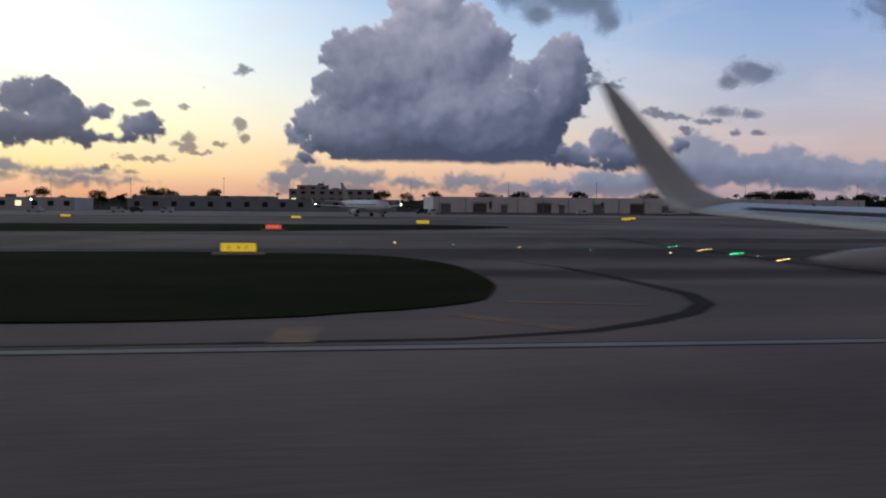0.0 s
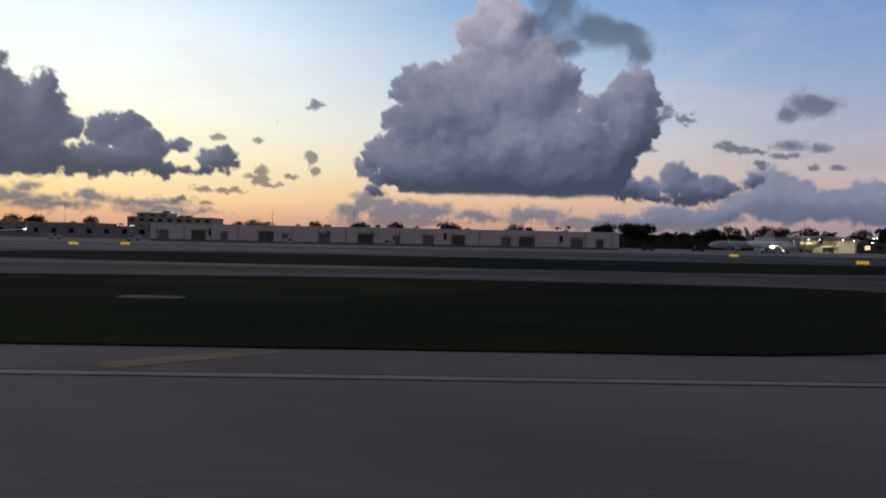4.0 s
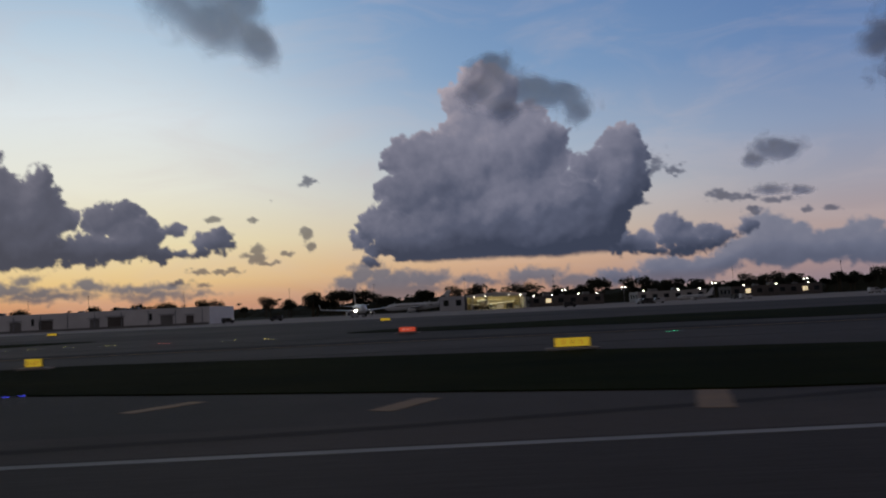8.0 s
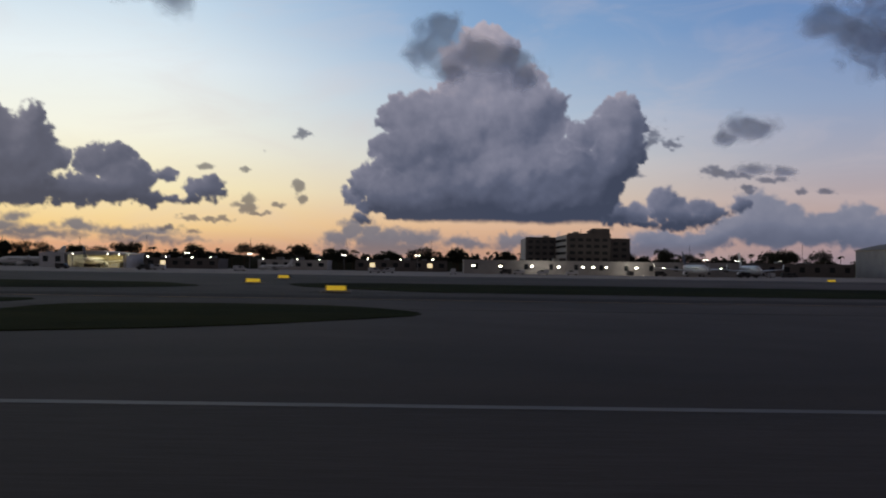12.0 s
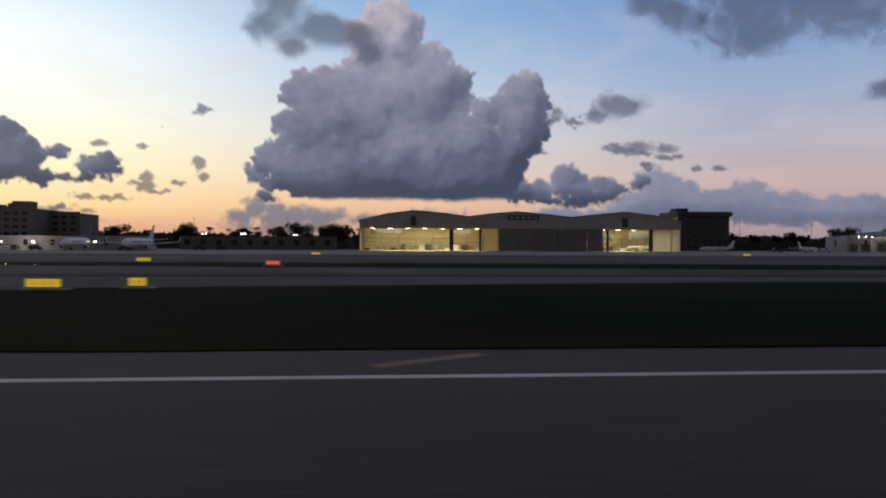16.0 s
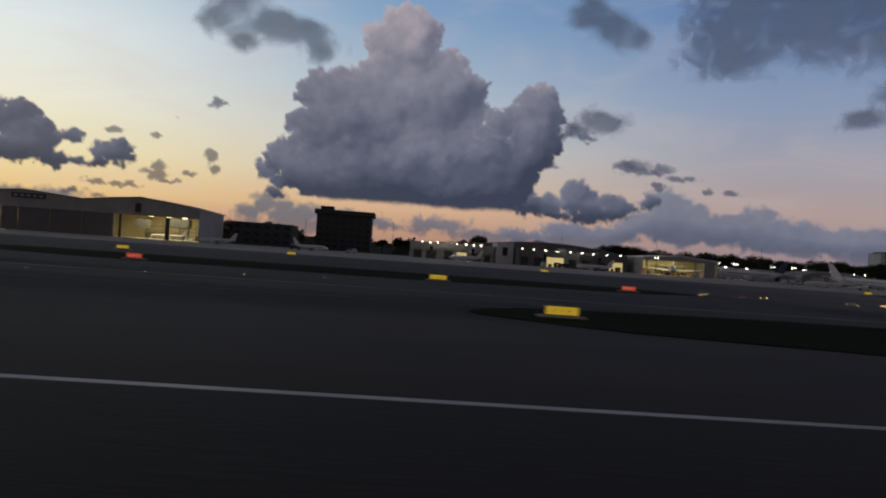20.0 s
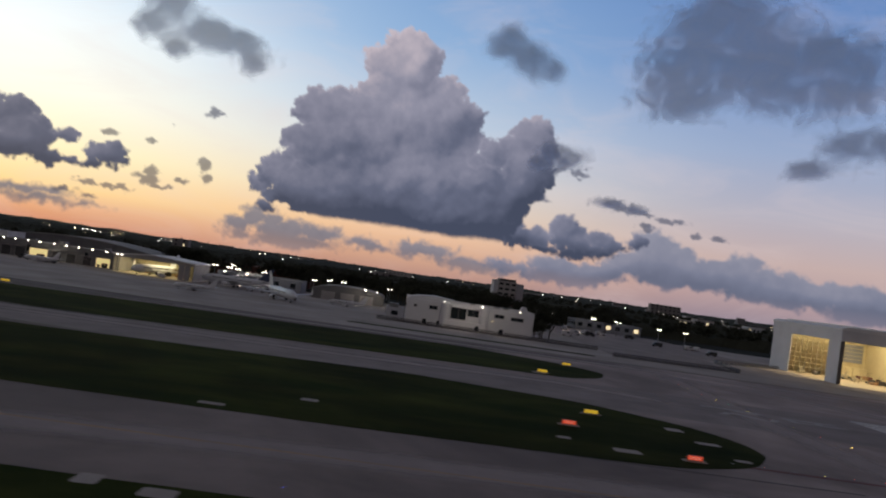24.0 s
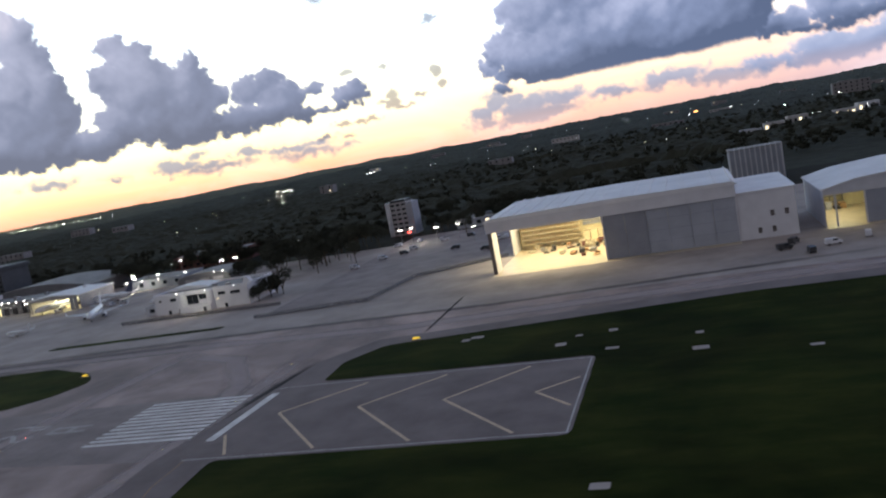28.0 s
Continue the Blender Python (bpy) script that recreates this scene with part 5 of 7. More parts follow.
part("top_storey", box(B(), -19, -16.5, 22.6, 19, 16.5, 25.6), SMOKED_WALL, tower_block, "overhanging top storey", bevel=0.2)
part("lift_house", box(B(), -16, -8, 25.7, -8, 4, 28.0), SMOKED_WALL, tower_block)
part("mast", rod(B(), (-12, 0, 28), (-12, 0, 31), 0.1), STEEL, tower_block)

DOCK_GLOW = glow("lit_dock_interior", (1.0, 0.8, 0.36), 0.55, (0.7, 0.6, 0.3))


def docks(host, depth, doors):
    """Loading docks along a front wall: (x, half width, height, lit); each has a frame, a shutter and a canopy."""
    for x, w, tall, lit in doors:
        door = part("dock_door", box(B(), x - w, -depth - 0.1, 0.05, x + w, -depth + 0.02, tall), DOCK_GLOW if lit else DARK_METAL, host, "open dock lit yellow inside" if lit else "closed dark dock shutter")
        for dx in (-w - 0.25, w):
            part("door_frame", box(B(), x + dx, -depth - 0.16, 0.05, x + dx + 0.25, -depth - 0.002, tall + 0.25), STEEL, door)
        if lit:
            for dx in (-0.5 * w, 0.15 * w, 0.6 * w):
                part("stacked_crate", box(B(), x + dx - 0.28 * w, -depth - 0.5, 0.0, x + dx + 0.12 * w, -depth - 0.12, tall * (0.3 + 0.2 * (dx > 0))), DARK_METAL, door)
        part("canopy", box(B(), x - w - 0.6, -depth - 2.2, tall + 0.5, x + w + 0.6, -depth - 0.05, tall + 0.72), DIM_GREY_WALL, host)


terminal = block("long pale cargo terminal with a row of bright canopy lights", 1052, 1096, 424, 445, 8.2, DIM_WHITE_WALL, 1, 22, lit=0, win=0.8, name="cargo_terminal")
docks(terminal, 10.5, [(-18, 2.0, 4.2, 0), (-11, 2.6, 4.2, 0), (-2, 2.2, 4.6, 0), (5, 2.6, 4.2, 1), (13, 2.0, 4.2, 0), (18.5, 1.6, 3.4, 0)])
block("tall white box on the cargo terminal", 1097, 1106, 421, 440, 10.8, WHITE_WALL, 1, 9, units=0, name="stair_tower")
terminal = block("long grey cargo terminal with lit docks", 1107, 1164, 412, 440, 8.0, DIM_GREY_WALL, 1, 28, lit=0, win=0.8, name="cargo_terminal")
docks(terminal, 14, [(-25, 2.2, 4.4, 0), (-18, 2.4, 4.4, 0), (-9, 4.4, 5.0, 1), (0, 2.2, 4.4, 0), (7, 2.2, 4.4, 0), (15, 2.0, 4.0, 0), (23, 3.4, 4.6, 1)])
arched = thing("warehouse", "long dark warehouse with a shallow arched roof", "warehouse", (1128, 452, 0))
bow = [(46 * u, 8.6 + 4.6 * (1 - u * u)) for u in np.linspace(1, -1, 15)]
part("roof", prism_xz(B(), roof_band(bow, 0.5), -6, 40), ROOF_GREY, arched, "shallow arched grey roof")
part("wall", prism_xz(B(), [(x * 0.99, z - 0.55) for x, z in bow] + [(-45.5, 0), (45.5, 0)], -5.5, 39.5), DIM_GREY_WALL, arched)
wall_lamps(423, (1058, 1062, 1066, 1076, 1081, 1085, 1089), 8.4, LAMP_WHITE, 0.45)
wall_lamps(411, (1109, 1115, 1121, 1127, 1134, 1140, 1146, 1153, 1160), 8.2, LAMP_WHITE, 0.45)
hangar("white hangar lit bright yellow, doors open", 1168, 1207, 398, 430, 7.4, [(1168, 8.8), (1187, 10.4), (1207, 8.8)], [(1170, 1200, True), (1200, 1205, False)], wall=DIM_WHITE_WALL, power=13)
wall_lamps(435, (1214, 1226, 1238), 6.2, LAMP_WHITE, 0.6)
block("low grey sheds behind the parked jets", 1210, 1255, 436, 460, 6.0, GREY_WALL, 1, 8, lit=0.2, name="shed")

arch = thing("arched_shed", "grey arched-roof shed beside the apron", "shed", (1281, 432, 0))
curve = [(19 * math.cos(t), 4.2 + 3.6 * math.sin(t)) for t in np.linspace(0, math.pi, 13)]
part("roof", prism_xz(B(), roof_band(curve, 0.4), -12, 14), ROOF_GREY, arch, "curved grey roof")
part("wall", prism_xz(B(), [(x * 0.985, z - 0.45) for x, z in curve] + [(-18.7, 0), (18.7, 0)], -11.5, 13.5), DIM_GREY_WALL, arch)
for x in (-10, 0, 10):
    part("roller_door", box(B(), x - 3.5, -11.6, 0, x + 3.5, -11.4, 4.2), DIM_WHITE_WALL, arch)
wall_lamps(419, (1290, 1296), 7.2)

def flight_building():
    h = thing("flight_building", "white two-storey flight building with dark recessed windows", "building", (1311, 331, 0))
    part("wall", box(B(), 0, 0.6, 0, 53, 25, 9.3), BRIGHT_WALL, h, "plain white rendered walls", bevel=0.1)
    part("front_wall", box(B(), 0, 0, 0, 14.2, 0.6, 9.6), BRIGHT_WALL, h, bevel=0.1)
    part("front_wall", box(B(), 34, 0, 0, 53, 0.6, 9.4), BRIGHT_WALL, h, bevel=0.1)
    part("roof", box(B(), 0.5, 1.0, 9.3, 52.5, 24.5, 9.42), ROOF_GREY, h, "flat grey roof")
    for a in ((0, 0.6, 53, 0.9), (0, 24.6, 53, 25), (0, 0.9, 0.4, 24.6), (52.6, 0.9, 53, 24.6)):
        part("parapet", box(B(), a[0], a[1] + 0.003, 9.31, a[2], a[3], 10.2), BRIGHT_WALL, h)
    for x in (16.2, 32.2):
        bm = B()
        ringz = lambda z, r: [(x + r * math.cos(t), -0.1 + r * 0.8 * math.sin(t), z) for t in np.linspace(0, 2 * math.pi, 15)[:-1]]
        part("round_buttress", loft(bm, [ringz(0, 2.0), ringz(9.2, 2.0), ringz(9.9, 1.5), ringz(10.2, 0.5)]), BRIGHT_WALL, h, "rounded white buttress", smooth=False)
    part("porch_wall", box(B(), 15.5, -2.6, 0, 33, -0.2, 3.0), BRIGHT_WALL, h, "low white porch wall", bevel=0.1)
    for x0, x1, z0, z1 in ((9.4, 12.8, 6.2, 7.7), (18.6, 24.8, 3.6, 8.2), (25.4, 30.0, 5.4, 8.0), (36.6, 40.6, 6.3, 7.8), (43.4, 48.6, 6.0, 7.5), (3.0, 4.2, 6.4, 7.4)):
        y = 0.6 if 18 < x0 < 31 else 0
        pane = part("window", box(B(), x0, y - 0.08, z0, x1, y + 0.02, z1), WINDOW, h)
        part("sill", box(B(), x0 - 0.2, y - 0.3, z0 - 0.25, x1 + 0.2, y - 0.002, z0 - 0.04), BRIGHT_WALL, pane)
        part("glazing_bar", box(B(), (x0 + x1) / 2 - 0.06, y - 0.12, z0, (x0 + x1) / 2 + 0.06, y - 0.081, z1), STEEL, pane)
    for x, y in ((14.0, 0), (29.6, -2.6), (8, 0), (40, 0)):
        part("doorway", box(B(), x - 0.8, y - 0.06, 0.05, x + 0.8, y + 0.02, 1.9), WINDOW, h)
    part("lit_window", box(B(), 35.7, -0.08, 4.4, 36.3, 0.02, 5.0), LIT_WINDOW, h)
    part("canopy", box(B(), 17.6, -1.6, 8.4, 31.0, 0.59, 8.7), BRIGHT_WALL, h, "thin canopy over the recessed windows")
    for y in (3.5, 19):
        lamp = part("wall_lamp", box(B(), -0.5, y - 0.35, 8.7, -0.002, y + 0.35, 9.1), DARK_METAL, h, "dark wall lamp housing")
        part("lens", box(B(), -0.45, y - 0.3, 8.6, -0.1, y + 0.3, 8.698), LAMP_WARM, lamp, "glowing warm lens")
    for y in (5, 11, 17):
        part("window", box(B(), 52.98, y - 1.2, 5.6, 53.08, y + 1.2, 7.2), WINDOW, h)
        part("window", box(B(), -0.08, y - 1.2, 5.6, 0.02, y + 1.2, 7.2), WINDOW, h)
    part("roof_hall", prism_xz(B(), [(0.5, 9.0), (0.5, 9.7), (4, 10.7), (12, 11.4), (20, 10.6), (24, 9.7), (24, 9.0)], 12, 24.4), ROOF_WHITE, h, "low white vaulted roof hall")
    part("roof_upstand", loft(B(), [[(47, y, 9.12), (52, y, 9.12), (50, y, 12.2), (48.6, y, 12.2)] for y in (6, 9)]), BRIGHT_WALL, h, "white roof upstand")
    for x, y in ((28, 12), (38, 8), (43, 16)):
        part("roof_unit", box(B(), x - 1.2, y - 1, 9.12, x + 1.2, y + 1, 10.5), STEEL, h, bevel=0.08)
    return h


flight_building()
block("low white wing of the flight building", 1303, 1310, 334, 347, 4.2, WHITE_WALL, 1, 5, units=1, name="building_wing")
wall_lamps(329.5, (1326, 1342, 1358), 9.9, size=0.3)

tall_office = block("tall dark office tower between two pale stair slabs", 1370, 1382, 521, 535, 22.6, DIM_WHITE_WALL, 7, 4, name="office_tower", win=1.3, units=1, lit=0.0)
part("cap", box(B(), -5.4, -7.2, 23.2, 5.4, 7.2, 24.6), SMOKED_WALL, tall_office, "dark roof cap", bevel=0.15)
part("stair_slab", box(B(), -9.0, -7.8, 0, -6.06, 7, 23.4), WHITE_WALL, tall_office, "plain white stair slab", bevel=0.1)
part("stair_slab", box(B(), 6.06, -8.2, 0, 10.6, 6, 22.4), GREY_WALL, tall_office, "plain grey stair slab", bevel=0.1)
block("brick-red low hall behind the apron lamps", 1190, 1250, 520, 550, 9.0, surface("brick_red_wall", (0.16, 0.07, 0.055), (0.11, 0.05, 0.045), 0.9, stain=5), 2, 6, name="brick_hall", lit=0.1)
block("low pale hall with a grey roof", 1420, 1462, 505, 530, 5.5, GREY_WALL, 1, 6, name="low_hall")

DOOR_BLUE = surface("blue_grey_door_sheet", (0.40, 0.42, 0.48), (0.32, 0.34, 0.39), 0.55, stain=8, grain=0.6, bump=0.1)


DOCK_CREAM = surface("cream_painted_dock_steel", (0.5, 0.45, 0.33), (0.4, 0.35, 0.25), 0.6, stain=3, grain=0.4, bump=0.05)
DOOR_DULL = surface("dull_grey_door_sheet", (0.29, 0.3, 0.345), (0.23, 0.24, 0.28), 0.55, stain=8, grain=0.6, bump=0.1)


def great_hangar():
    x0, y0, d, door = 1487, 318, 60, 17.4
    h = thing("hangar", "very large white hangar, corner bay open and lit warm yellow", "hangar", (x0, y0, 0))
    part("roof", prism_xz(B(), [(-0.8, 22.4), (1.5, 23.3), (49, 23.9), (96, 23.3), (98, 22.4), (98, 21.9), (-0.8, 21.9)], -1.0, d + 0.6), ROOF_WHITE, h, "white sheet roof with a deep eave")
    for i in range(16):
        part("roof_seam", box(B(), 6 + i * 6, -0.9, 23.25, 6.25 + i * 6, d + 0.5, 24.0), ROOF_WHITE, h)
    part("fascia", box(B(), -0.5, -0.6, door, 97, 0.0, 21.9), BRIGHT_WALL, h, "deep white metal fascia")
    part("side_fascia", box(B(), -0.5, 0.0, door, 0.1, d, 21.9), BRIGHT_WALL, h, "deep white metal fascia")
    part("corner_pillar", box(B(), 0.0, 0.3, 0, 1.5, 9.5, door), BRIGHT_WALL, h, "broad white corner pillar", bevel=0.05)
    part("pillar_face", box(B(), -0.05, 0.02, 0, 1.55, 0.28, door), DARK_WALL, h, "dark front of the corner pillar")
    part("side_wall", box(B(), 0.0, 42, 0, 0.5, d, door), BRIGHT_WALL, h)
    part("side_wall", box(B(), 96.5, 0.3, 0, 97, d, 21.9), BRIGHT_WALL, h)
    part("back_wall", box(B(), 0.5, d - 0.4, 0, 96.5, d, 21.9), INNER_WALL, h, "lit cream inner wall")
    part("partition", box(B(), 46.2, 3.0, 0, 46.8, d - 0.4, 21.8), INNER_WALL, h, "lit cream partition wall")
    part("floor_slab", box(B(), 0.2, -5.0, 0.0, 96.8, d - 0.4, 0.03), HANGAR_FLOOR, h, "sealed concrete floor")
    for i in range(6):
        xa = 47 + i * 8.25
        leaf = part("door_panel", box(B(), xa + 0.03, 0.25 + 0.3 * (i // 2 % 2), 0.05, xa + 8.2, 0.5 + 0.3 * (i // 2 % 2), door), DOOR_BLUE if i > 1 else DOOR_DULL, h, "blue-grey sliding hangar door leaf")
        for z in (4.4, 8.8, 13.2):
            part("door_rail", box(B(), xa + 0.1, 0.18 + 0.3 * (i // 2 % 2), z - 0.08, xa + 8.1, 0.24 + 0.3 * (i // 2 % 2), z + 0.08), GREY_WALL, leaf)
    part("door_post", box(B(), 46.4, -0.1, 0, 47.0, 0.9, door), BRIGHT_WALL, h)
    # tail dock: steel posts and platforms before the back wall
    for i in range(11):
        part("dock_post", box(B(), 3 + i * 2.6, d - 7.2, 0, 3.25 + i * 2.6, d - 6.9, 16.4), DOCK_CREAM, h)
    for j in range(7):
        part("dock_platform", box(B(), 2.6, d - 7.4, 2.4 + j * 2.2, 30, d - 3.5, 2.62 + j * 2.2), DOCK_CREAM, h)
        part("dock_rail", box(B(), 2.6, d - 7.4, 3.5 + j * 2.2, 30, d - 7.3, 3.6 + j * 2.2), YELLOW_PAINT, h)
    for j in range(5):
        part("shutter", box(B(), 31.2, d - 0.9, 7.4 + j * 1.75, 44.4, d - 0.5, 8.9 + j * 1.75), GREY_WALL, h, "grey louvre panel")
    for i in range(4):
        part("store_room", box(B(), 31 + i * 3.6, d - 5, 0.03, 34.3 + i * 3.6, d - 1, 5.2), INNER_WALL, h, bevel=0.06)
    rnd = random.Random(3)
    for i in range(46):
        x, y = (rnd.uniform(24, 44), rnd.uniform(14, d - 9)) if i % 3 else (rnd.uniform(4, 44), rnd.uniform(34, d - 9))
        w, l, t = rnd.uniform(0.4, 1.5), rnd.uniform(0.5, 1.8), rnd.uniform(0.7, 2.6)
        crate = part("work_stand", box(B(), x - w, y - l, 0.5, x + w, y + l, t), rnd.choice((STEEL, DOCK_CREAM, YELLOW_PAINT, DARK_METAL, BRICK_RED, DOCK_CREAM)), h, bevel=0.06)
        for dx in (-w * 0.8, w * 0.8):
            part("stand_leg", box(B(), x + dx - 0.08, y - 0.08, 0.03, x + dx + 0.08, y + 0.08, 0.5), DARK_METAL, crate)
        if i % 3 == 0:
            part("stand_ladder", rod(B(), (x, y, t), (x + 1.5, y, t + 2.2), 0.09, k=5), STEEL, crate)
    for i in range(5):
        for yy in (8, 24, 40, 54):
            part("light_panel", box(B(), 4 + i * 9, yy - 0.3, 20.0, 7 + i * 9, yy + 0.3, 20.15), LAMP_TUBE, h, "lit ceiling light panel")
    area_light(x0 + 23.5, y0 + 26, 19.8, 42, 48, 3600, (1.0, 0.81, 0.5))
    return h


BRICK_RED = surface("brick_red_wall", (0.16, 0.07, 0.055), (0.11, 0.05, 0.045), 0.9, stain=5)
big = great_hangar()
part("annex", box(B(), 97.1, 1.0, 0, 117.5, 55, 17.8), BRIGHT_WALL, big, "white annex with a flat roof")
part("annex_roof", box(B(), 97.1, 0.6, 17.8, 118, 55.4, 18.3), ROOF_WHITE, big)
for x, z in ((104, 2), (109, 2), (109, 8), (114, 8)):
    part("annex_door", box(B(), x - 0.7, 0.92, z, x + 0.7, 1.1, z + 2.2), DARK_WALL, big)
hangar("second white hangar with a curved roof and small lit bay", 1614, 1680, 322, 372, 12.0, [(1614, 14.5), (1625, 17.0), (1645, 18.6), (1665, 17.0), (1680, 14.5)], [(1618, 1628, True), (1628, 1678, False)], power=16)
ribs = thing("apartment_block", "grey ribbed apartment block behind the hangar", "building", (1607, 520, 0))
part("wall", box(B(), -15, -9, 0, 15, 9, 20), GREY_WALL, ribs)
for i in range(11):
    part("fin", box(B(), -15 + i * 2.9, -9.9, 0, -14.3 + i * 2.9, -9.02, 21.4), WHITE_WALL, ribs)
part("roof", box(B(), -15.5, -9.5, 20, 15.5, 9.5, 20.6), ROOF_GREY, ribs)


# the apron floodlights' own light on the ground
def flood(x, y, z, watts):
    data = bpy.data.lights.new("apron_floodlight", "POINT")
    data.energy, data.shadow_soft_size, data.color = watts, 0.5, (1.0, 0.9, 0.72)
    ob = new("apron_floodlight", data)
    ob.matrix_basis = pose(x * SITE, y * SITE, z * SITE)


for x, y, z, watts in ((1072, 414, 9.5, 350), (1134, 402, 9.5, 400), (1226, 426, 8.5, 650), (1293, 410, 9.5, 430), (1338, 318, 12, 350), (1410, 455, 9, 900), (598, 366, 5.5, 420), (640, 366, 5.5, 420)):
    flood(x, y, z, watts)


def barrier(points, label):
    f = thing("fence", label, "fence", (points[0][0], points[0][1], 0))
    ox, oy = points[0]
    for (ax, ay), (bx, by) in zip(points, points[1:]):
        length = math.hypot(bx - ax, by - ay)
        k = max(1, int(length / 4))
        for i in range(k + 1):
            u = i / k
            x, y = ax + (bx - ax) * u - ox, ay + (by - ay) * u - oy
            part("post", rod(B(), (x, y, 0), (x, y, 1.5), 0.06, k=6), DARK_METAL, f)
        for z in (0.3, 0.8, 1.4):
            part("rail", rod(B(), (ax - ox, ay - oy, z), (bx - ox, by - oy, z), 0.16, k=4), DARK_METAL, f)
    return f


barrier([(1388, 292), (1438, 297), (1445, 340), (1484, 362)], "low dark metal fence along the car park")
barrier([(1300, 318), (1388, 316)], "low dark metal fence before the flight building")
sheet("car_park", [(1390, 300), (1436, 303), (1446, 352), (1478, 372), (1470, 500), (1392, 500)], 0.02, OLD_ASPHALT, "worn grey asphalt car park behind the apron", "car park", 0.02)

# ---- aircraft ----
def ring(x, r, z, k=14, squash=1.0):
    return [(x, r * math.cos(2 * math.pi * i / k), z + r * squash * math.sin(2 * math.pi * i / k)) for i in range(k)]


def fin(bm, root, tip, thick):
    """A swept blade: root and tip are (leading point, chord); thick is across it."""
    rings = []
    for (px, py, pz), chord, t in ((*root, thick), (*tip, thick * 0.5)):
        rings.append([(px, py, pz), (px - chord * 0.35, py + t * (1 if abs(tip[0][2] - root[0][2]) > abs(tip[0][1] - root[0][1]) else 0), pz + t * (0 if abs(tip[0][2] - root[0][2]) > abs(tip[0][1] - root[0][1]) else 1)), (px - chord, py, pz), (px - chord * 0.35, py - t * (1 if abs(tip[0][2] - root[0][2]) > abs(tip[0][1] - root[0][1]) else 0), pz - t * (0 if abs(tip[0][2] - root[0][2]) > abs(tip[0][1] - root[0][1]) else 1))])
    return loft(bm, rings)


def jet(label, tail=BLUE_TAIL, lamp=False, s=1.0, tips=False):
    a = thing("airliner", label, "aircraft", (0, 0, -50))
    stations = [(17, 0.15, 2.9), (16.2, 0.8, 3.0), (14.5, 1.5, 3.2), (12, 1.9, 3.4), (6, 1.95, 3.45), (-6, 1.95, 3.45), (-11, 1.6, 3.8), (-15, 0.9, 4.3), (-18, 0.25, 4.7)]
    part("fuselage", loft(B(), [ring(x * s, r * s, z * s) for x, r, z in stations]), AIRFRAME, a, "white fuselage", smooth=True)
    for side in (-1, 1):
        plane = part("wing", fin(B(), ((4 * s, 1.2 * side * s, 2.6 * s), 6.5 * s), ((-4.2 * s, 16 * side * s, 3.7 * s), 1.6 * s), 0.35 * s), WING_GREY, a, "grey swept wing")
        part("winglet", fin(B(), ((-4.2 * s, 16 * side * s, 3.7 * s), 1.6 * s), ((-6.0 * s, 16.6 * side * s, 6.0 * s), 0.6 * s), 0.1 * s), AIRFRAME, plane)
        part("tailplane", fin(B(), ((-13.5 * s, 0.6 * side * s, 4.6 * s), 3.4 * s), ((-17.2 * s, 6.6 * side * s, 5.2 * s), 1.2 * s), 0.18 * s), WING_GREY, a)
        eng = part("engine", loft(B(), [[(x * s, 5 * side * s + r * math.cos(t) * s, (1.55 + r * math.sin(t)) * s) for t in np.linspace(0, 2 * math.pi, 13)[:-1]] for x, r in ((4.6, 0.85), (4.2, 1.0), (2.2, 1.0), (0.4, 0.6))]), AIRFRAME, a, "round engine pod", smooth=True)
        part("fan", rod(B(), (4.5 * s, 5 * side * s, 1.55 * s), (4.66 * s, 5 * side * s, 1.55 * s), 0.7 * s, k=12), DARK_METAL, eng)
        leg = part("main_leg", rod(B(), (-1 * s, 2.8 * side * s, 0.4 * s), (-1 * s, 2.6 * side * s, 2.7 * s), 0.14 * s), STEEL, a)
        for dy in (-0.3, 0.3):
            part("wheel", rod(B(), (-1 * s, (2.8 * side + dy - 0.15) * s, 0.55 * s), (-1 * s, (2.8 * side + dy + 0.15) * s, 0.55 * s), 0.55 * s, k=12), TYRE, leg)
        part("window_band", box(B(), -9 * s, 1.93 * side * s - 0.04, 3.7 * s, 11 * s, 1.93 * side * s + 0.04, 3.98 * s), WINDOW, a, "row of cabin windows")
        if tips:
            part("tip_lamp", ball(B(), (-4.0 * s, 16.0 * side * s, 3.8 * s), 0.22 * s), LAMP_WHITE, plane, "glowing wing-tip lamp")
        if lamp:
            part("landing_lamp", ball(B(), (4.6 * s, 2.0 * side * s, 2.7 * s), 0.5 * s), glow("landing_lamp_lens", (1.0, 0.82, 0.6), 70), a, "glowing landing lamp")
    part("tail_fin", fin(B(), ((-11.5 * s, 0, 5.0 * s), 5.6 * s), ((-17.2 * s, 0, 11.4 * s), 2.2 * s), 0.25 * s), tail, a, "tall coloured tail fin")
    nose = part("nose_leg", rod(B(), (12.5 * s, 0, 0.4 * s), (12.5 * s, 0, 2.0 * s), 0.1 * s), STEEL, a)
    part("nose_wheel", rod(B(), (12.5 * s, -0.2 * s, 0.4 * s), (12.5 * s, 0.2 * s, 0.4 * s), 0.4 * s, k=12), TYRE, nose)
    part("cockpit_window", box(B(), 14.2 * s, -0.95 * s, 3.75 * s, 15.0 * s, 0.95 * s, 4.15 * s), WINDOW, a)
    return a


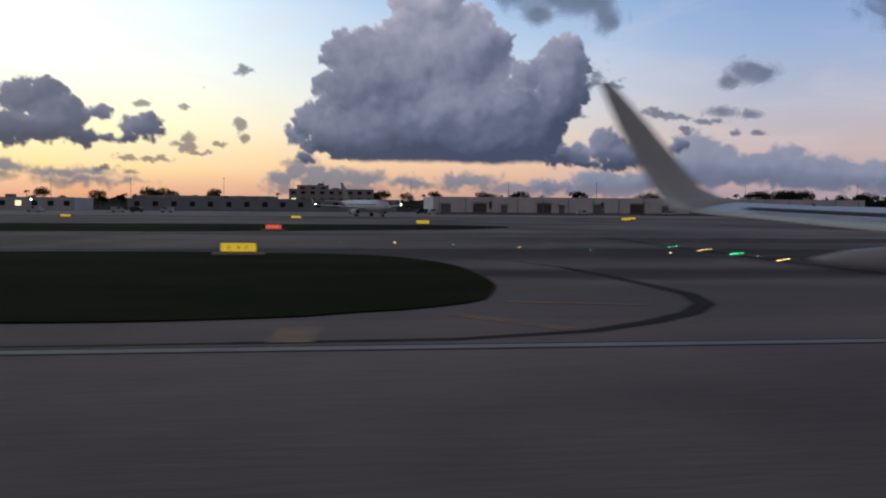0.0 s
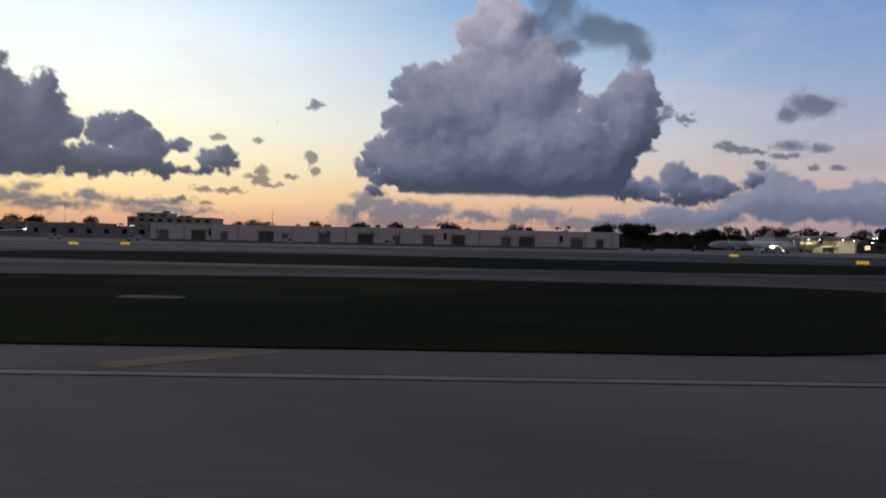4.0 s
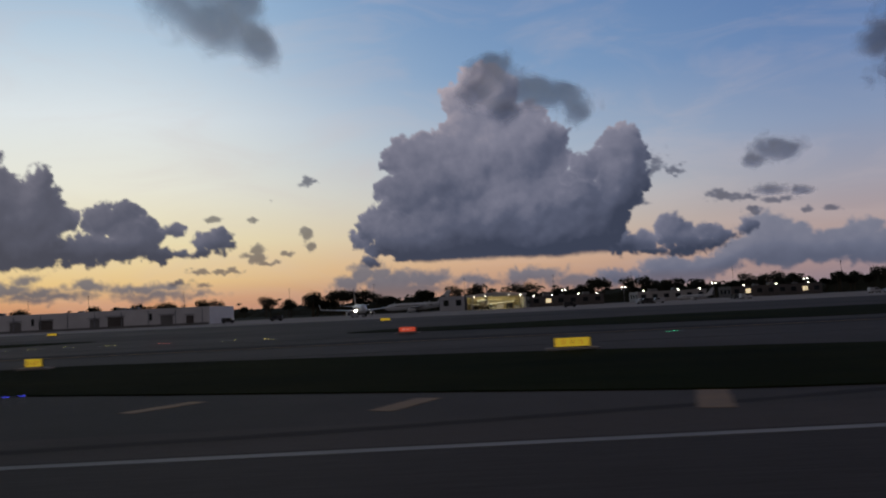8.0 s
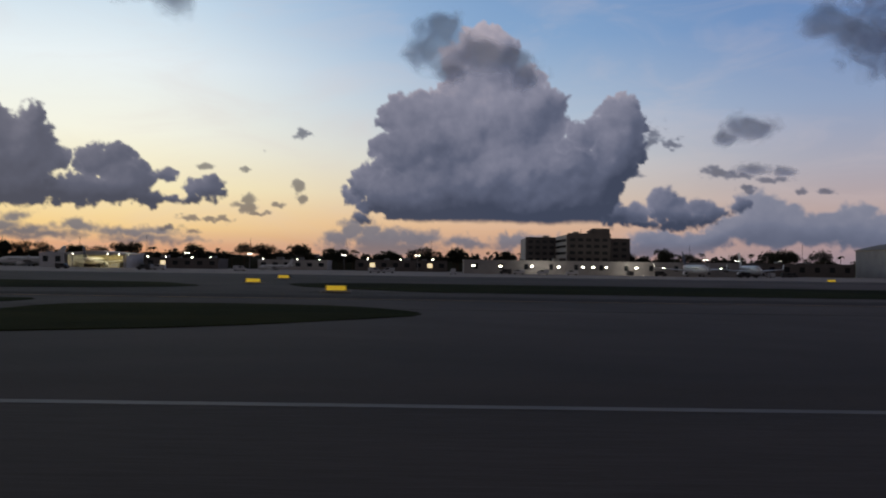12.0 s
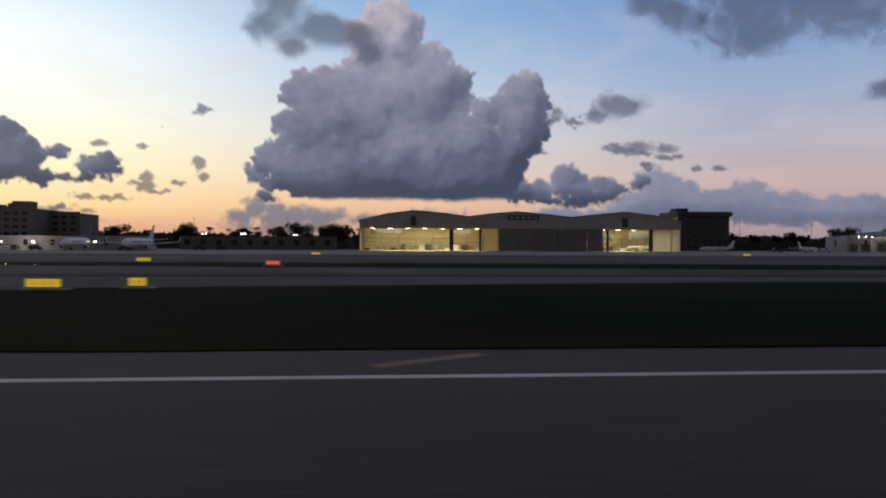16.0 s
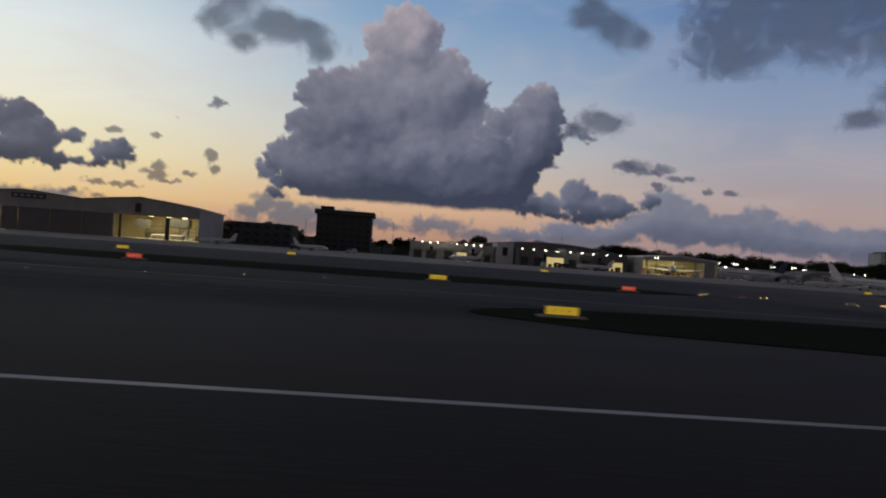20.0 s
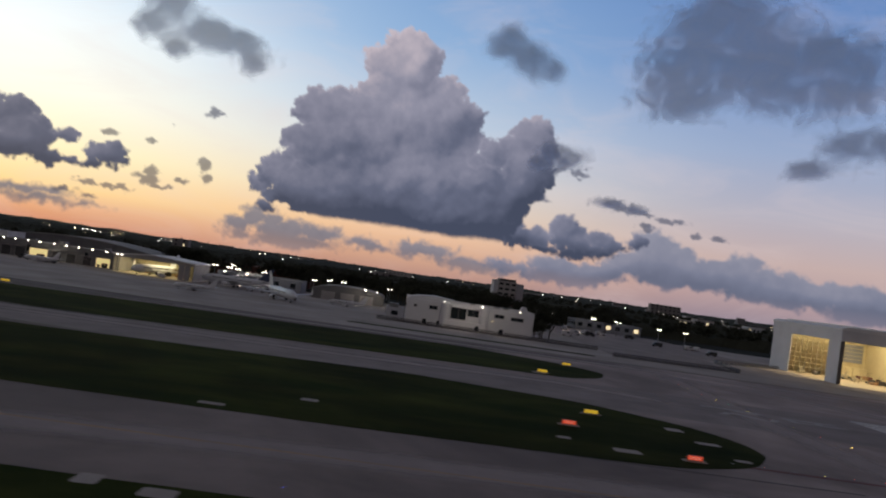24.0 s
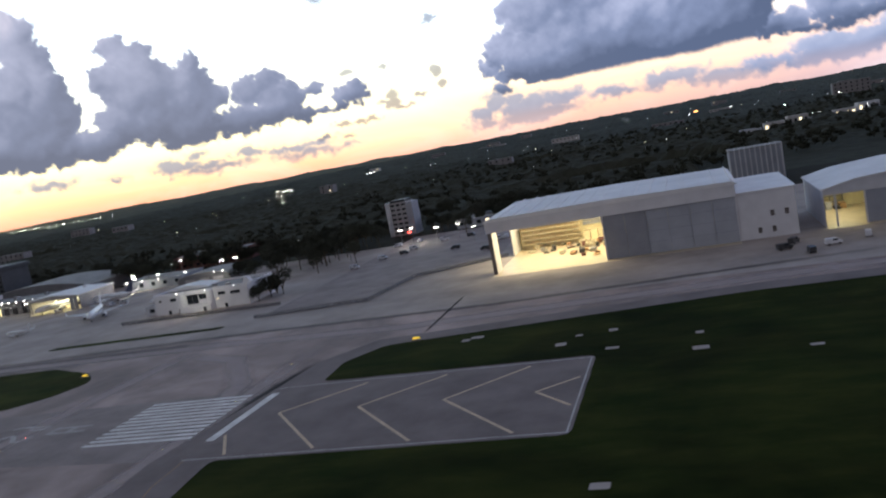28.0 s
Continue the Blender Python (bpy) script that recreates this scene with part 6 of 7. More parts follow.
FLEET = [
    (jet("white airliner with a dark tail and lit wing-tip lamps", BLUE_TAIL, False, 1.0, True), [(8, 272, -65)]),
    (jet("white airliner with a dark blue tail on the taxiway"), [(366, 438, 95), (1226, 404, 172), (665, 360, -90)]),
    (jet("white airliner with a pale tail parked on the apron", AIRFRAME), [(-230, 330, 190), (330, 440, 185), (690, 362, -96), (1257, 352, -62), (1186, 405, 250)]),
    (jet("white airliner taxiing with landing lamps lit", BLUE_TAIL, True), [(308, 349, -78)]),
    (jet("small white business jet parked on the apron", AIRFRAME, False, 0.5), [(1284, 374, 185), (1140, 384, 170), (1078, 390, 200), (960, 385, 180), (1005, 380, 30), (470, 405, 170), (930, 412, 200), (1225, 330, 175)]),
]
for model, spots in FLEET:
    for x, y, turn in spots:
        tagged(place(model, x, y, 0.03, turn), group="parked aircraft")
    drop_model(model)


# ---- vehicles on the aprons ----
def van(label, paint):
    v = thing("service_van", label, "van", (0, 0, -50))
    part("body", loft(B(), [[(x, -1.0, z) for x, z in o] for o in [[(-2.6, 0.5), (2.6, 0.5), (2.6, 1.3), (1.7, 1.5), (1.1, 2.3), (-2.6, 2.3)]]] + [[(x, 1.0, z) for x, z in [(-2.6, 0.5), (2.6, 0.5), (2.6, 1.3), (1.7, 1.5), (1.1, 2.3), (-2.6, 2.3)]]]), paint, v, bevel=0.06)
    for x in (-1.7, 1.7):
        for y in (-1.0, 0.8):
            part("wheel", rod(B(), (x, y, 0.38), (x, y + 0.2, 0.38), 0.38, k=12), TYRE, v)
    for y in (-1.02, 1.02):
        part("side_window", box(B(), -0.4, y - 0.02, 1.5, 1.1, y + 0.02, 2.1), WINDOW, v)
    part("windscreen", loft(B(), [[(1.74, -0.85, 1.55), (1.74, 0.85, 1.55), (1.2, 0.85, 2.2), (1.2, -0.85, 2.2)], [(1.70, -0.85, 1.55), (1.70, 0.85, 1.55), (1.16, 0.85, 2.2), (1.16, -0.85, 2.2)]]), WINDOW, v)
    return v


for model, spots in ((van("dark service truck beside the hangar annex", DARK_METAL), ((1596, 291, 20), (1603, 280, 95), (1600, 300, 60))), (van("white service truck beside the hangar annex", BRIGHT_WALL), ((1611, 289, 10), (1623, 296, 80)))):
    for x, y, turn in spots:
        tagged(place(model, x, y, 0.004, turn), group="vehicles by the hangar")
    drop_model(model)
random.seed(7)
for model, count in ((van("white service van parked on the apron", WHITE_WALL), 34), (van("dark service van parked on the apron", DARK_METAL), 20)):
    for i in range(count):
        x = random.choice((random.uniform(-150, 330), random.uniform(390, 760), random.uniform(950, 1300), random.uniform(1380, 1470)))
        tagged(place(model, x, random.uniform(335, 348) if x < 560 else random.uniform(350, 366) if 555 < x < 700 else random.uniform(372, 396) if x < 1290 else random.uniform(380, 480), 0.004, random.choice((0, 180, 90, 10, 172))), group="vehicles on the apron")
    drop_model(model)


# ---- lamp masts ----
def mast(label, height, lens, name="lamp_mast"):
    m = thing(name, label, "lamp mast", (0, 0, -50))
    part("pole", rod(B(), (0, 0, 0), (0, 0, height), 0.22, 0.1), STEEL, m)
    part("crossarm", box(B(), -1.3, -0.1, height - 0.3, 1.3, 0.1, height - 0.1), STEEL, m)
    for x in (-0.9, 0.9):
        head = part("lamp_head", box(B(), x - 0.35, -0.5, height - 0.75, x + 0.35, 0.1, height - 0.3), DARK_METAL, m)
        part("lens", box(B(), x - 0.3, -0.56, height - 0.72, x + 0.3, -0.505, height - 0.34), lens, head, "glowing lens")
    return m


def slim_mast(height):
    m = thing("lamp_mast", "tall slim dark mast with a small head", "lamp mast", (0, 0, -50))
    part("pole", rod(B(), (0, 0, 0), (0, 0, height), 0.2, 0.1), DARK_METAL, m)
    part("head", box(B(), -0.45, -0.2, height, 0.45, 0.2, height + 0.3), DARK_METAL, m, bevel=0.04)
    return m


mast_tall = slim_mast(20)
mast_lit = mast("lit white lamp mast on the apron edge", 9, LAMP_WHITE)
def street_lamp(label, lens, size=0.34):
    m = thing("street_lamp", label, "street lamp", (0, 0, -50))
    part("pole", rod(B(), (0, 0, -6), (0, 0, 8), 0.14, 0.08, 6), STEEL, m)
    part("lamp_head", ball(B(), (0, 0, 8.2), size, 8, 0.6), lens, m, "glowing lamp head")
    return m


mast_warm = street_lamp("lit warm street lamp among far trees", LAMP_WARM)
mast_cool = street_lamp("lit white street lamp among far trees", LAMP_WHITE)
for i in range(26):
    place(mast_tall, -260 + i * 62, 560 + 30 * math.sin(i * 1.7), 0)
random.seed(11)
for x in (-250, -205, 60, 412, 446, 498, 540, 700, 720, 748, 1195, 1215, 1262, 1275, 1302, 1376, 1390, 1398, 1420, 1434, 1450, 1462):
    place(mast_lit, x, random.uniform(425, 480), 0)
for x, y in ((1173, 392), (1205, 432), (1221, 434), (1204, 455), (1234, 441), (1207, 492), (1202, 512), (1225, 505), (1267, 465), (1351, 362), (1300, 516), (1313, 516), (1352, 487)):
    place(mast_lit, x, y, 0)
for i in range(56):
    place(mast_warm if i % 3 else mast_cool, random.uniform(100, 3200), random.uniform(640, 3000), 5)
for i in range(110):
    y = random.uniform(900, 3800)
    place(mast_warm if i % 2 else mast_cool, 1480 + (y - 400) * random.uniform(-0.75, 0.62), y, 6)
mast_far = street_lamp("bright lamp cluster along a far road", LAMP_WHITE, 0.9)
for x, y in ((717, 1576), (722, 1590), (708, 2137), (575, 1881), (596, 1884), (667, 2270), (680, 2262), (889, 3041), (1212, 3053), (1586, 2145), (1690, 1040), (1334, 1884), (1739, 1534)):
    place(mast_far, x, y, 3)
TOWN_LAMPS = [(555, 1885), (581, 1891), (647, 2278), (711, 2154), (979, 1876), (991, 1878), (816, 3380), (1009, 2360), (1134, 3177), (1309, 3845), (1684, 2128), (1760, 2259), (1849, 1667), (2022, 2097), (1653, 1009), (1660, 1010), (1710, 1020), (1715, 997), (1773, 1031), (1780, 1033), (1826, 1147)]
for x, y in TOWN_LAMPS:
    place(mast_far if y > 1500 else mast_cool, x, y, 4)
mast_row = street_lamp("bright lamp over a far car park", LAMP_WARM_WHITE, 1.5)
for i in range(26):
    place(mast_row, -2150 + 44 * i, 3720 - 21 * i + 45 * math.sin(i * 2.3), 6)
orange_sign = thing("lit_roof_sign", "orange glowing sign on a far roof", "sign", (1605, 2294, 10))
part("post", rod(B(), (0, 0, -10), (0, 0, 4), 0.3), STEEL, orange_sign)
part("panel", box(B(), -5, -0.4, 2, 5, 0.4, 5.5), glow("orange_sign_face", (1.0, 0.36, 0.1), 2.2), orange_sign, "glowing orange panel", bevel=0.2)
for model in (mast_tall, mast_lit, mast_warm, mast_cool, mast_far, mast_row):
    drop_model(model)
# a lit row of far shops and a red sign
for i in range(14):
    x = 1640 + i * 26
    block("low far shop building with lit front", x - 11, x + 11, 980 + 9 * i, 1000 + 9 * i, 7 + (i % 3) * 3, random.choice((WHITE_WALL, BEIGE_WALL)), 1, 5, name="shop_building", units=0, lit=0.5, sides=False)
beacon = thing("red_beacon", "red warning lamp on a post beside the trees", "beacon", (1384, 512, 0))
part("post", rod(B(), (0, 0, 0), (0, 0, 2.4), 0.12), STEEL, beacon)
for x in (-0.8, 0, 0.8):
    part("lens", ball(B(), (x, 0, 2.6), 0.36), glow("red_beacon_lens", (1.0, 0.06, 0.04), 7), beacon, "glowing red lens")


# ---- trees and far woods ----
def leaf_clump(bm, c, r, count, rnd):
    for _ in range(count):
        d = Vector((rnd.gauss(0, 1), rnd.gauss(0, 1), rnd.gauss(0, 0.8)))
        p = Vector(c) + d.normalized() * r * rnd.random() ** 0.4
        s = rnd.uniform(0.25, 0.6)
        u = Vector((rnd.uniform(-1, 1), rnd.uniform(-1, 1), rnd.uniform(-1, 1))).normalized()
        v = u.orthogonal().normalized()
        bm.faces.new([bm.verts.new(p + u * s), bm.verts.new(p + v * s * 0.6), bm.verts.new(p - u * s), bm.verts.new(p - v * s * 0.6)])


def tree(seed, height):
    rnd = random.Random(seed)
    t = thing("tree", "dark broadleaf tree behind the airfield", "tree", (0, 0, -50))
    bm = rod(B(), (0, 0, 0), (0.2, 0.1, height * 0.45), 0.32, 0.2)
    tips = []
    for i in range(6):
        a = i * 1.05 + rnd.random()
        q = (math.cos(a) * height * 0.24, math.sin(a) * height * 0.24, height * rnd.uniform(0.6, 0.85))
        rod(bm, (0.2, 0.1, height * rnd.uniform(0.3, 0.45)), q, 0.14, 0.05, 5)
        tips.append(q)
    part("trunk", bm, BARK, t)
    bm = B()
    for q in tips + [(0, 0, height * 0.86)]:
        leaf_clump(bm, q, height * rnd.uniform(0.17, 0.24), 150, rnd)
    part("crown", bm, LEAF, t, "ragged dark crown")
    return t


def palm(seed, height):
    rnd = random.Random(seed)
    t = thing("palm_tree", "slender palm tree in silhouette", "tree", (0, 0, -50))
    part("trunk", rod(B(), (0, 0, 0), (0.4, 0.1, height), 0.22, 0.14), BARK, t)
    bm = B()
    for i in range(16):
        a, up = i * 0.4 + rnd.random() * 0.2, rnd.uniform(-0.1, 1.0)
        prev = None
        for s in range(6):
            u = s / 5
            p = Vector((0.4 + math.cos(a) * 2.6 * u, 0.1 + math.sin(a) * 2.6 * u, height + up * 2 * u - 2.2 * u * u))
            w = Vector((-math.sin(a), math.cos(a), -0.3)) * 0.42 * (1 - u) ** 0.6
            cur = (bm.verts.new(p + w), bm.verts.new(p - w))
            if prev:
                bm.faces.new((prev[0], cur[0], cur[1], prev[1]))
            prev = cur
    part("crown", bm, LEAF, t, "drooping fronds")
    return t


trees = [tree(i, h) for i, h in enumerate((10, 13, 9, 15))] + [palm(20, 10), palm(21, 12)]
random.seed(5)
spots = []
for i in range(230):
    x = random.uniform(-420, 1480)
    y = random.uniform(560, 640) if x < 240 else random.uniform(478, 560)
    if 690 < x < 790 and i % 2:
        y = random.uniform(424, 428) + 34
    if 985 < x < 1035 or (1360 < x < 1392 and y < 560):
        y += 60
    spots.append((x, y))
for i in range(90):
    spots.append((random.uniform(240, 800), random.uniform(476, 530)))
for i in range(40):
    spots.append((random.uniform(1392, 1480), random.uniform(506, 600)))
    spots.append((random.uniform(1330, 1364), random.uniform(412, 500)) if i % 2 else (random.uniform(1312, 1390), random.uniform(390, 500)))
for i in range(46):
    tagged(place(trees[1 + i % 2 * 2], random.uniform(1170, 1364), random.uniform(468, 512), -0.05, random.uniform(0, 360)), group="trees behind the airfield")
spots += [(1367.5, 333), (1370, 341), (1368, 350), (1374, 346)]
for i, (x, y) in enumerate(spots):
    tagged(place(trees[i % 6 if x < 900 else i % 4], x, y, -2.5 if 1366 < x < 1376 and y < 360 else -0.05, random.uniform(0, 360)), group="trees behind the airfield")
for model in trees:
    drop_model(model)


def woods():
    """A wide rough canopy of far woods, one sheet of crowns."""
    xs = np.concatenate([np.linspace(-5200, -320, 60), np.linspace(-300, 3300, 560), np.linspace(3340, 6900, 60)])
    ys = np.concatenate([np.linspace(548, 1500, 150), np.geomspace(1510, 7700, 90)])
    rnd = np.random.RandomState(4)
    verts, faces, k = [], [], len(xs)
    for j, y in enumerate(ys):
        for x in xs:
            far = min(1.0, max(0.0, (y - 600) / 200)) if x < 250 or 980 < x < 1045 or 1360 < x < 1395 or x > 1570 else 1.0
            h = 6.2 + 3.2 * noise.noise((x / 60, y / 60, 0)) + 4.6 * noise.noise((x / 13, y / 13, 3)) + 2.0 * noise.noise((x / 7, y / 7, 5))
            gap = noise.noise((x / 300, y / 220, 9))
            h = (0.2 if gap > 0.34 else max(h, 1.0)) * far * (1 + max(0.0, (y - 2600) / 2600) * (0.5 + noise.noise((x / 420, y / 900, 2))))
            verts.append(((x + rnd.uniform(-2, 2)) * SITE, (y + rnd.uniform(-2, 2)) * SITE, (h if j else -0.2) * SITE))
    for j in range(len(ys) - 1):
        for i in range(k - 1):
            faces.append((j * k + i, j * k + i + 1, (j + 1) * k + i + 1, (j + 1) * k + i))
    me = bpy.data.meshes.new("mesh")
    me.from_pydata(verts, [], faces)
    me.materials.append(LEAF)
    return tagged(new("far_woods", me), "wide dark canopy of far suburban woods", "woods", kind="stuff")


def near_woods():
    """Ragged single crowns over the nearer half of the woods, one mesh of leaf clumps."""
    rs = np.random.RandomState(12)
    xs, ys = rs.uniform(-380, 2900, 9000), 556 + 1150 * rs.rand(9000) ** 1.6
    keep = []
    for x, y in zip(xs, ys):
        bare = (x < 250 or 980 < x < 1045 or 1355 < x < 1400 or x > 1570) and y < 640
        near = 1150 < x < 2300 or y < 640
        if not bare and near and noise.noise((x / 300, y / 220, 9)) < 0.3 and noise.noise((x / 45, y / 45, 4)) > -0.25:
            keep.append((x, y))
    spots = np.array(keep[:2500])
    k, count = len(spots), 64
    tall = rs.uniform(7.0, 13.0, k)
    wide = tall * rs.uniform(0.3, 0.46, k)
    d = rs.normal(size=(k, count, 3))
    d /= np.linalg.norm(d, axis=2, keepdims=True)
    lobes = 0.72 + 0.34 * np.sin(3 * np.arctan2(d[..., 1], d[..., 0]) + spots[:, :1]) * d[..., 2]
    reach = rs.rand(k, count) ** 0.35 * lobes
    mid = d * reach[..., None] * np.stack([wide, wide, tall * 0.36], -1)[:, None]
    mid += np.concatenate([spots, (tall * 0.66)[:, None]], 1)[:, None]
    u = rs.normal(size=(k, count, 3))
    u /= np.linalg.norm(u, axis=2, keepdims=True)
    v = np.cross(u, rs.normal(size=(k, count, 3)))
    v /= np.linalg.norm(v, axis=2, keepdims=True)
    size = rs.uniform(0.7, 1.7, (k, count, 1))
    quads = np.stack([mid + u * size, mid + v * size * 0.7, mid - u * size, mid - v * size * 0.7], 2).reshape(-1, 3) * SITE
    me = bpy.data.meshes.new("mesh")
    me.from_pydata(quads, [], np.arange(len(quads)).reshape(-1, 4))
    me.materials.append(LEAF)
    return tagged(new("near_woods", me), "ragged dark tree crowns of the nearer woods", "woods", kind="stuff")


near_woods()
woods()
random.seed(21)
for i in range(34):
    x, y = random.uniform(300, 3600), random.uniform(900, 4200)
    w, h = random.uniform(12, 34), random.choice((7, 9, 12, 16, 24))
    block("pale far town building among trees", x - w, x + w, y - 9, y + 9, h + 4, random.choice((FAR_WALL, BEIGE_WALL, FAR_WALL)), max(2, int(h / 5)), 9, name="town_building", units=1, lit=0.12, sides=False)
for i in range(26):
    x, y = random.uniform(1750, 3700), random.uniform(820, 2700)
    w, h = random.uniform(14, 40), random.uniform(4, 8)
    block("low pale far roof among the woods", x - w, x + w, y - 14, y + 14, h + 6, random.choice((FAR_WALL, BEIGE_WALL, FAR_WALL)), 1, 14, roof=ROOF_GREY, name="town_building", units=0, lit=0.2, sides=False)


# ---- the aeroplane's own wing end, as it stands at the start of the take-off run ----
def wing_tip():
    w = thing("aeroplane_wing", "grey aeroplane wing end with a blended upswept winglet", "aircraft wing", (5.8, 14.2, 3.4))

    def section(trail, lead, thick, lean):
        a, b = Vector(trail) - Vector((5.8, 14.2, 3.4)), Vector(lead) - Vector((5.8, 14.2, 3.4))
        n = Vector((0, -math.sin(radians(lean)), math.cos(radians(lean)))) * thick
        at = lambda u, h: tuple(a.lerp(b, u) + n * h)
        return [at(0, 0.03), at(0.3, 0.34), at(0.7, 0.5), at(0.93, 0.3), at(1, 0), at(0.93, -0.3), at(0.7, -0.5), at(0.3, -0.34)]

    panel = [section((6.0, 6.0, 3.2), (10.0, 6.0, 3.3), 0.42, 4), section((5.98, 9.0, 3.24), (9.0, 9.0, 3.36), 0.34, 4), section((5.95, 12.2, 3.36), (7.6, 12.2, 3.46), 0.24, 5), section((5.78, 13.7, 3.43), (6.9, 13.7, 3.55), 0.18, 8)]
    part("wing_panel", loft(B(), panel), WING_GREY, w, "grey outer wing panel", smooth=True)
    blade = [section((5.78, 13.72, 3.435), (6.9, 13.72, 3.555), 0.175, 8), section((5.73, 14.3, 3.50), (6.68, 14.3, 3.66), 0.16, 24), section((5.66, 14.75, 3.72), (6.5, 14.75, 3.86), 0.14, 48), section((5.47, 15.1, 4.2), (6.17, 15.1, 4.36), 0.12, 66),
             section((5.18, 15.4, 4.89), (5.73, 15.4, 5.02), 0.09, 74), section((4.92, 15.56, 5.55), (5.28, 15.56, 5.58), 0.06, 76), section((4.81, 15.6, 5.84), (5.02, 15.6, 5.82), 0.035, 76)]
    part("winglet", loft(B(), blade), WING_GREY, w, "curved grey winglet", smooth=True)
    part("flap_track_fairing", loft(B(), [[(x, -5.6 + r * math.cos(q), -0.42 + r * math.sin(q)) for q in np.linspace(0, 2 * math.pi, 11)[:-1]] for x, r in ((2.4, 0.04), (1.6, 0.16), (0.4, 0.17), (-0.5, 0.1), (-0.9, 0.02))]), WING_GREY, w, smooth=True)
    part("aileron_gap", loft(B(), [section((6.35, 9.0, 3.42), (6.39, 9.0, 3.42), 0.05, 4), section((6.2, 12.6, 3.50), (6.23, 12.6, 3.50), 0.05, 4)]), DARK_METAL, w, "dark gap before the aileron")
    return w


wing_tip()


# ---- low scud clouds, nearer than the backdrop: lens-shaped bodies that thin out at their rims ----
def mist():
    m = bpy.data.materials.new("grey_cloud_mist")
    m.use_nodes = True
    tree = m.node_tree
    tree.nodes.clear()
    n = Nodes(tree)
    uv = n("SeparateXYZ", {0: n("UVMap", uv_map="body").outputs[0]})
    pos = n.vec("MULTIPLY", n("NewGeometry").outputs["Position"], (1 / SITE, 1 / SITE, 1 / SITE))
    rag = n("TexNoise", {"Vector": pos, "Scale": 1 / 85, "Detail": 4.0, "Roughness": 0.5, "Distortion": 0.7}).outputs[0]
    cover = n.math("MULTIPLY_ADD", n.math("SUBTRACT", rag, 0.5), 1.7, uv.outputs[0])
    mask = n.span(cover, -0.05, 1.0, 0.0, 0.76, smooth=True)
    # cloud shading put into the colour: paler top and rims, darker thick core
    tone = n.mix(n.span(uv.outputs[1], 0.1, 0.8), (0.62, 0.71, 0.95, 1), (0.7, 0.79, 1.0, 1))
    tone = n.mix(n.span(cover, 0.25, 1.3, 0.0, 0.75), tone, (0.36, 0.40, 0.52, 1))
    tone = n.mix(n.span(rag, 0.4, 0.66, 0.0, 0.35), tone, (0.92, 0.94, 1.0, 1))
    body = n("MixShader", {0: 0.66, 1: n("BsdfDiffuse", {0: tone}).outputs[0], 2: n("BsdfTranslucent", {0: tone}).outputs[0]})
    both = n("MixShader", {0: mask, 1: n("BsdfTransparent").outputs[0], 2: body.outputs[0]})
    n("OutputMaterial", {0: both.outputs[0]})
    return m


MIST = mist()


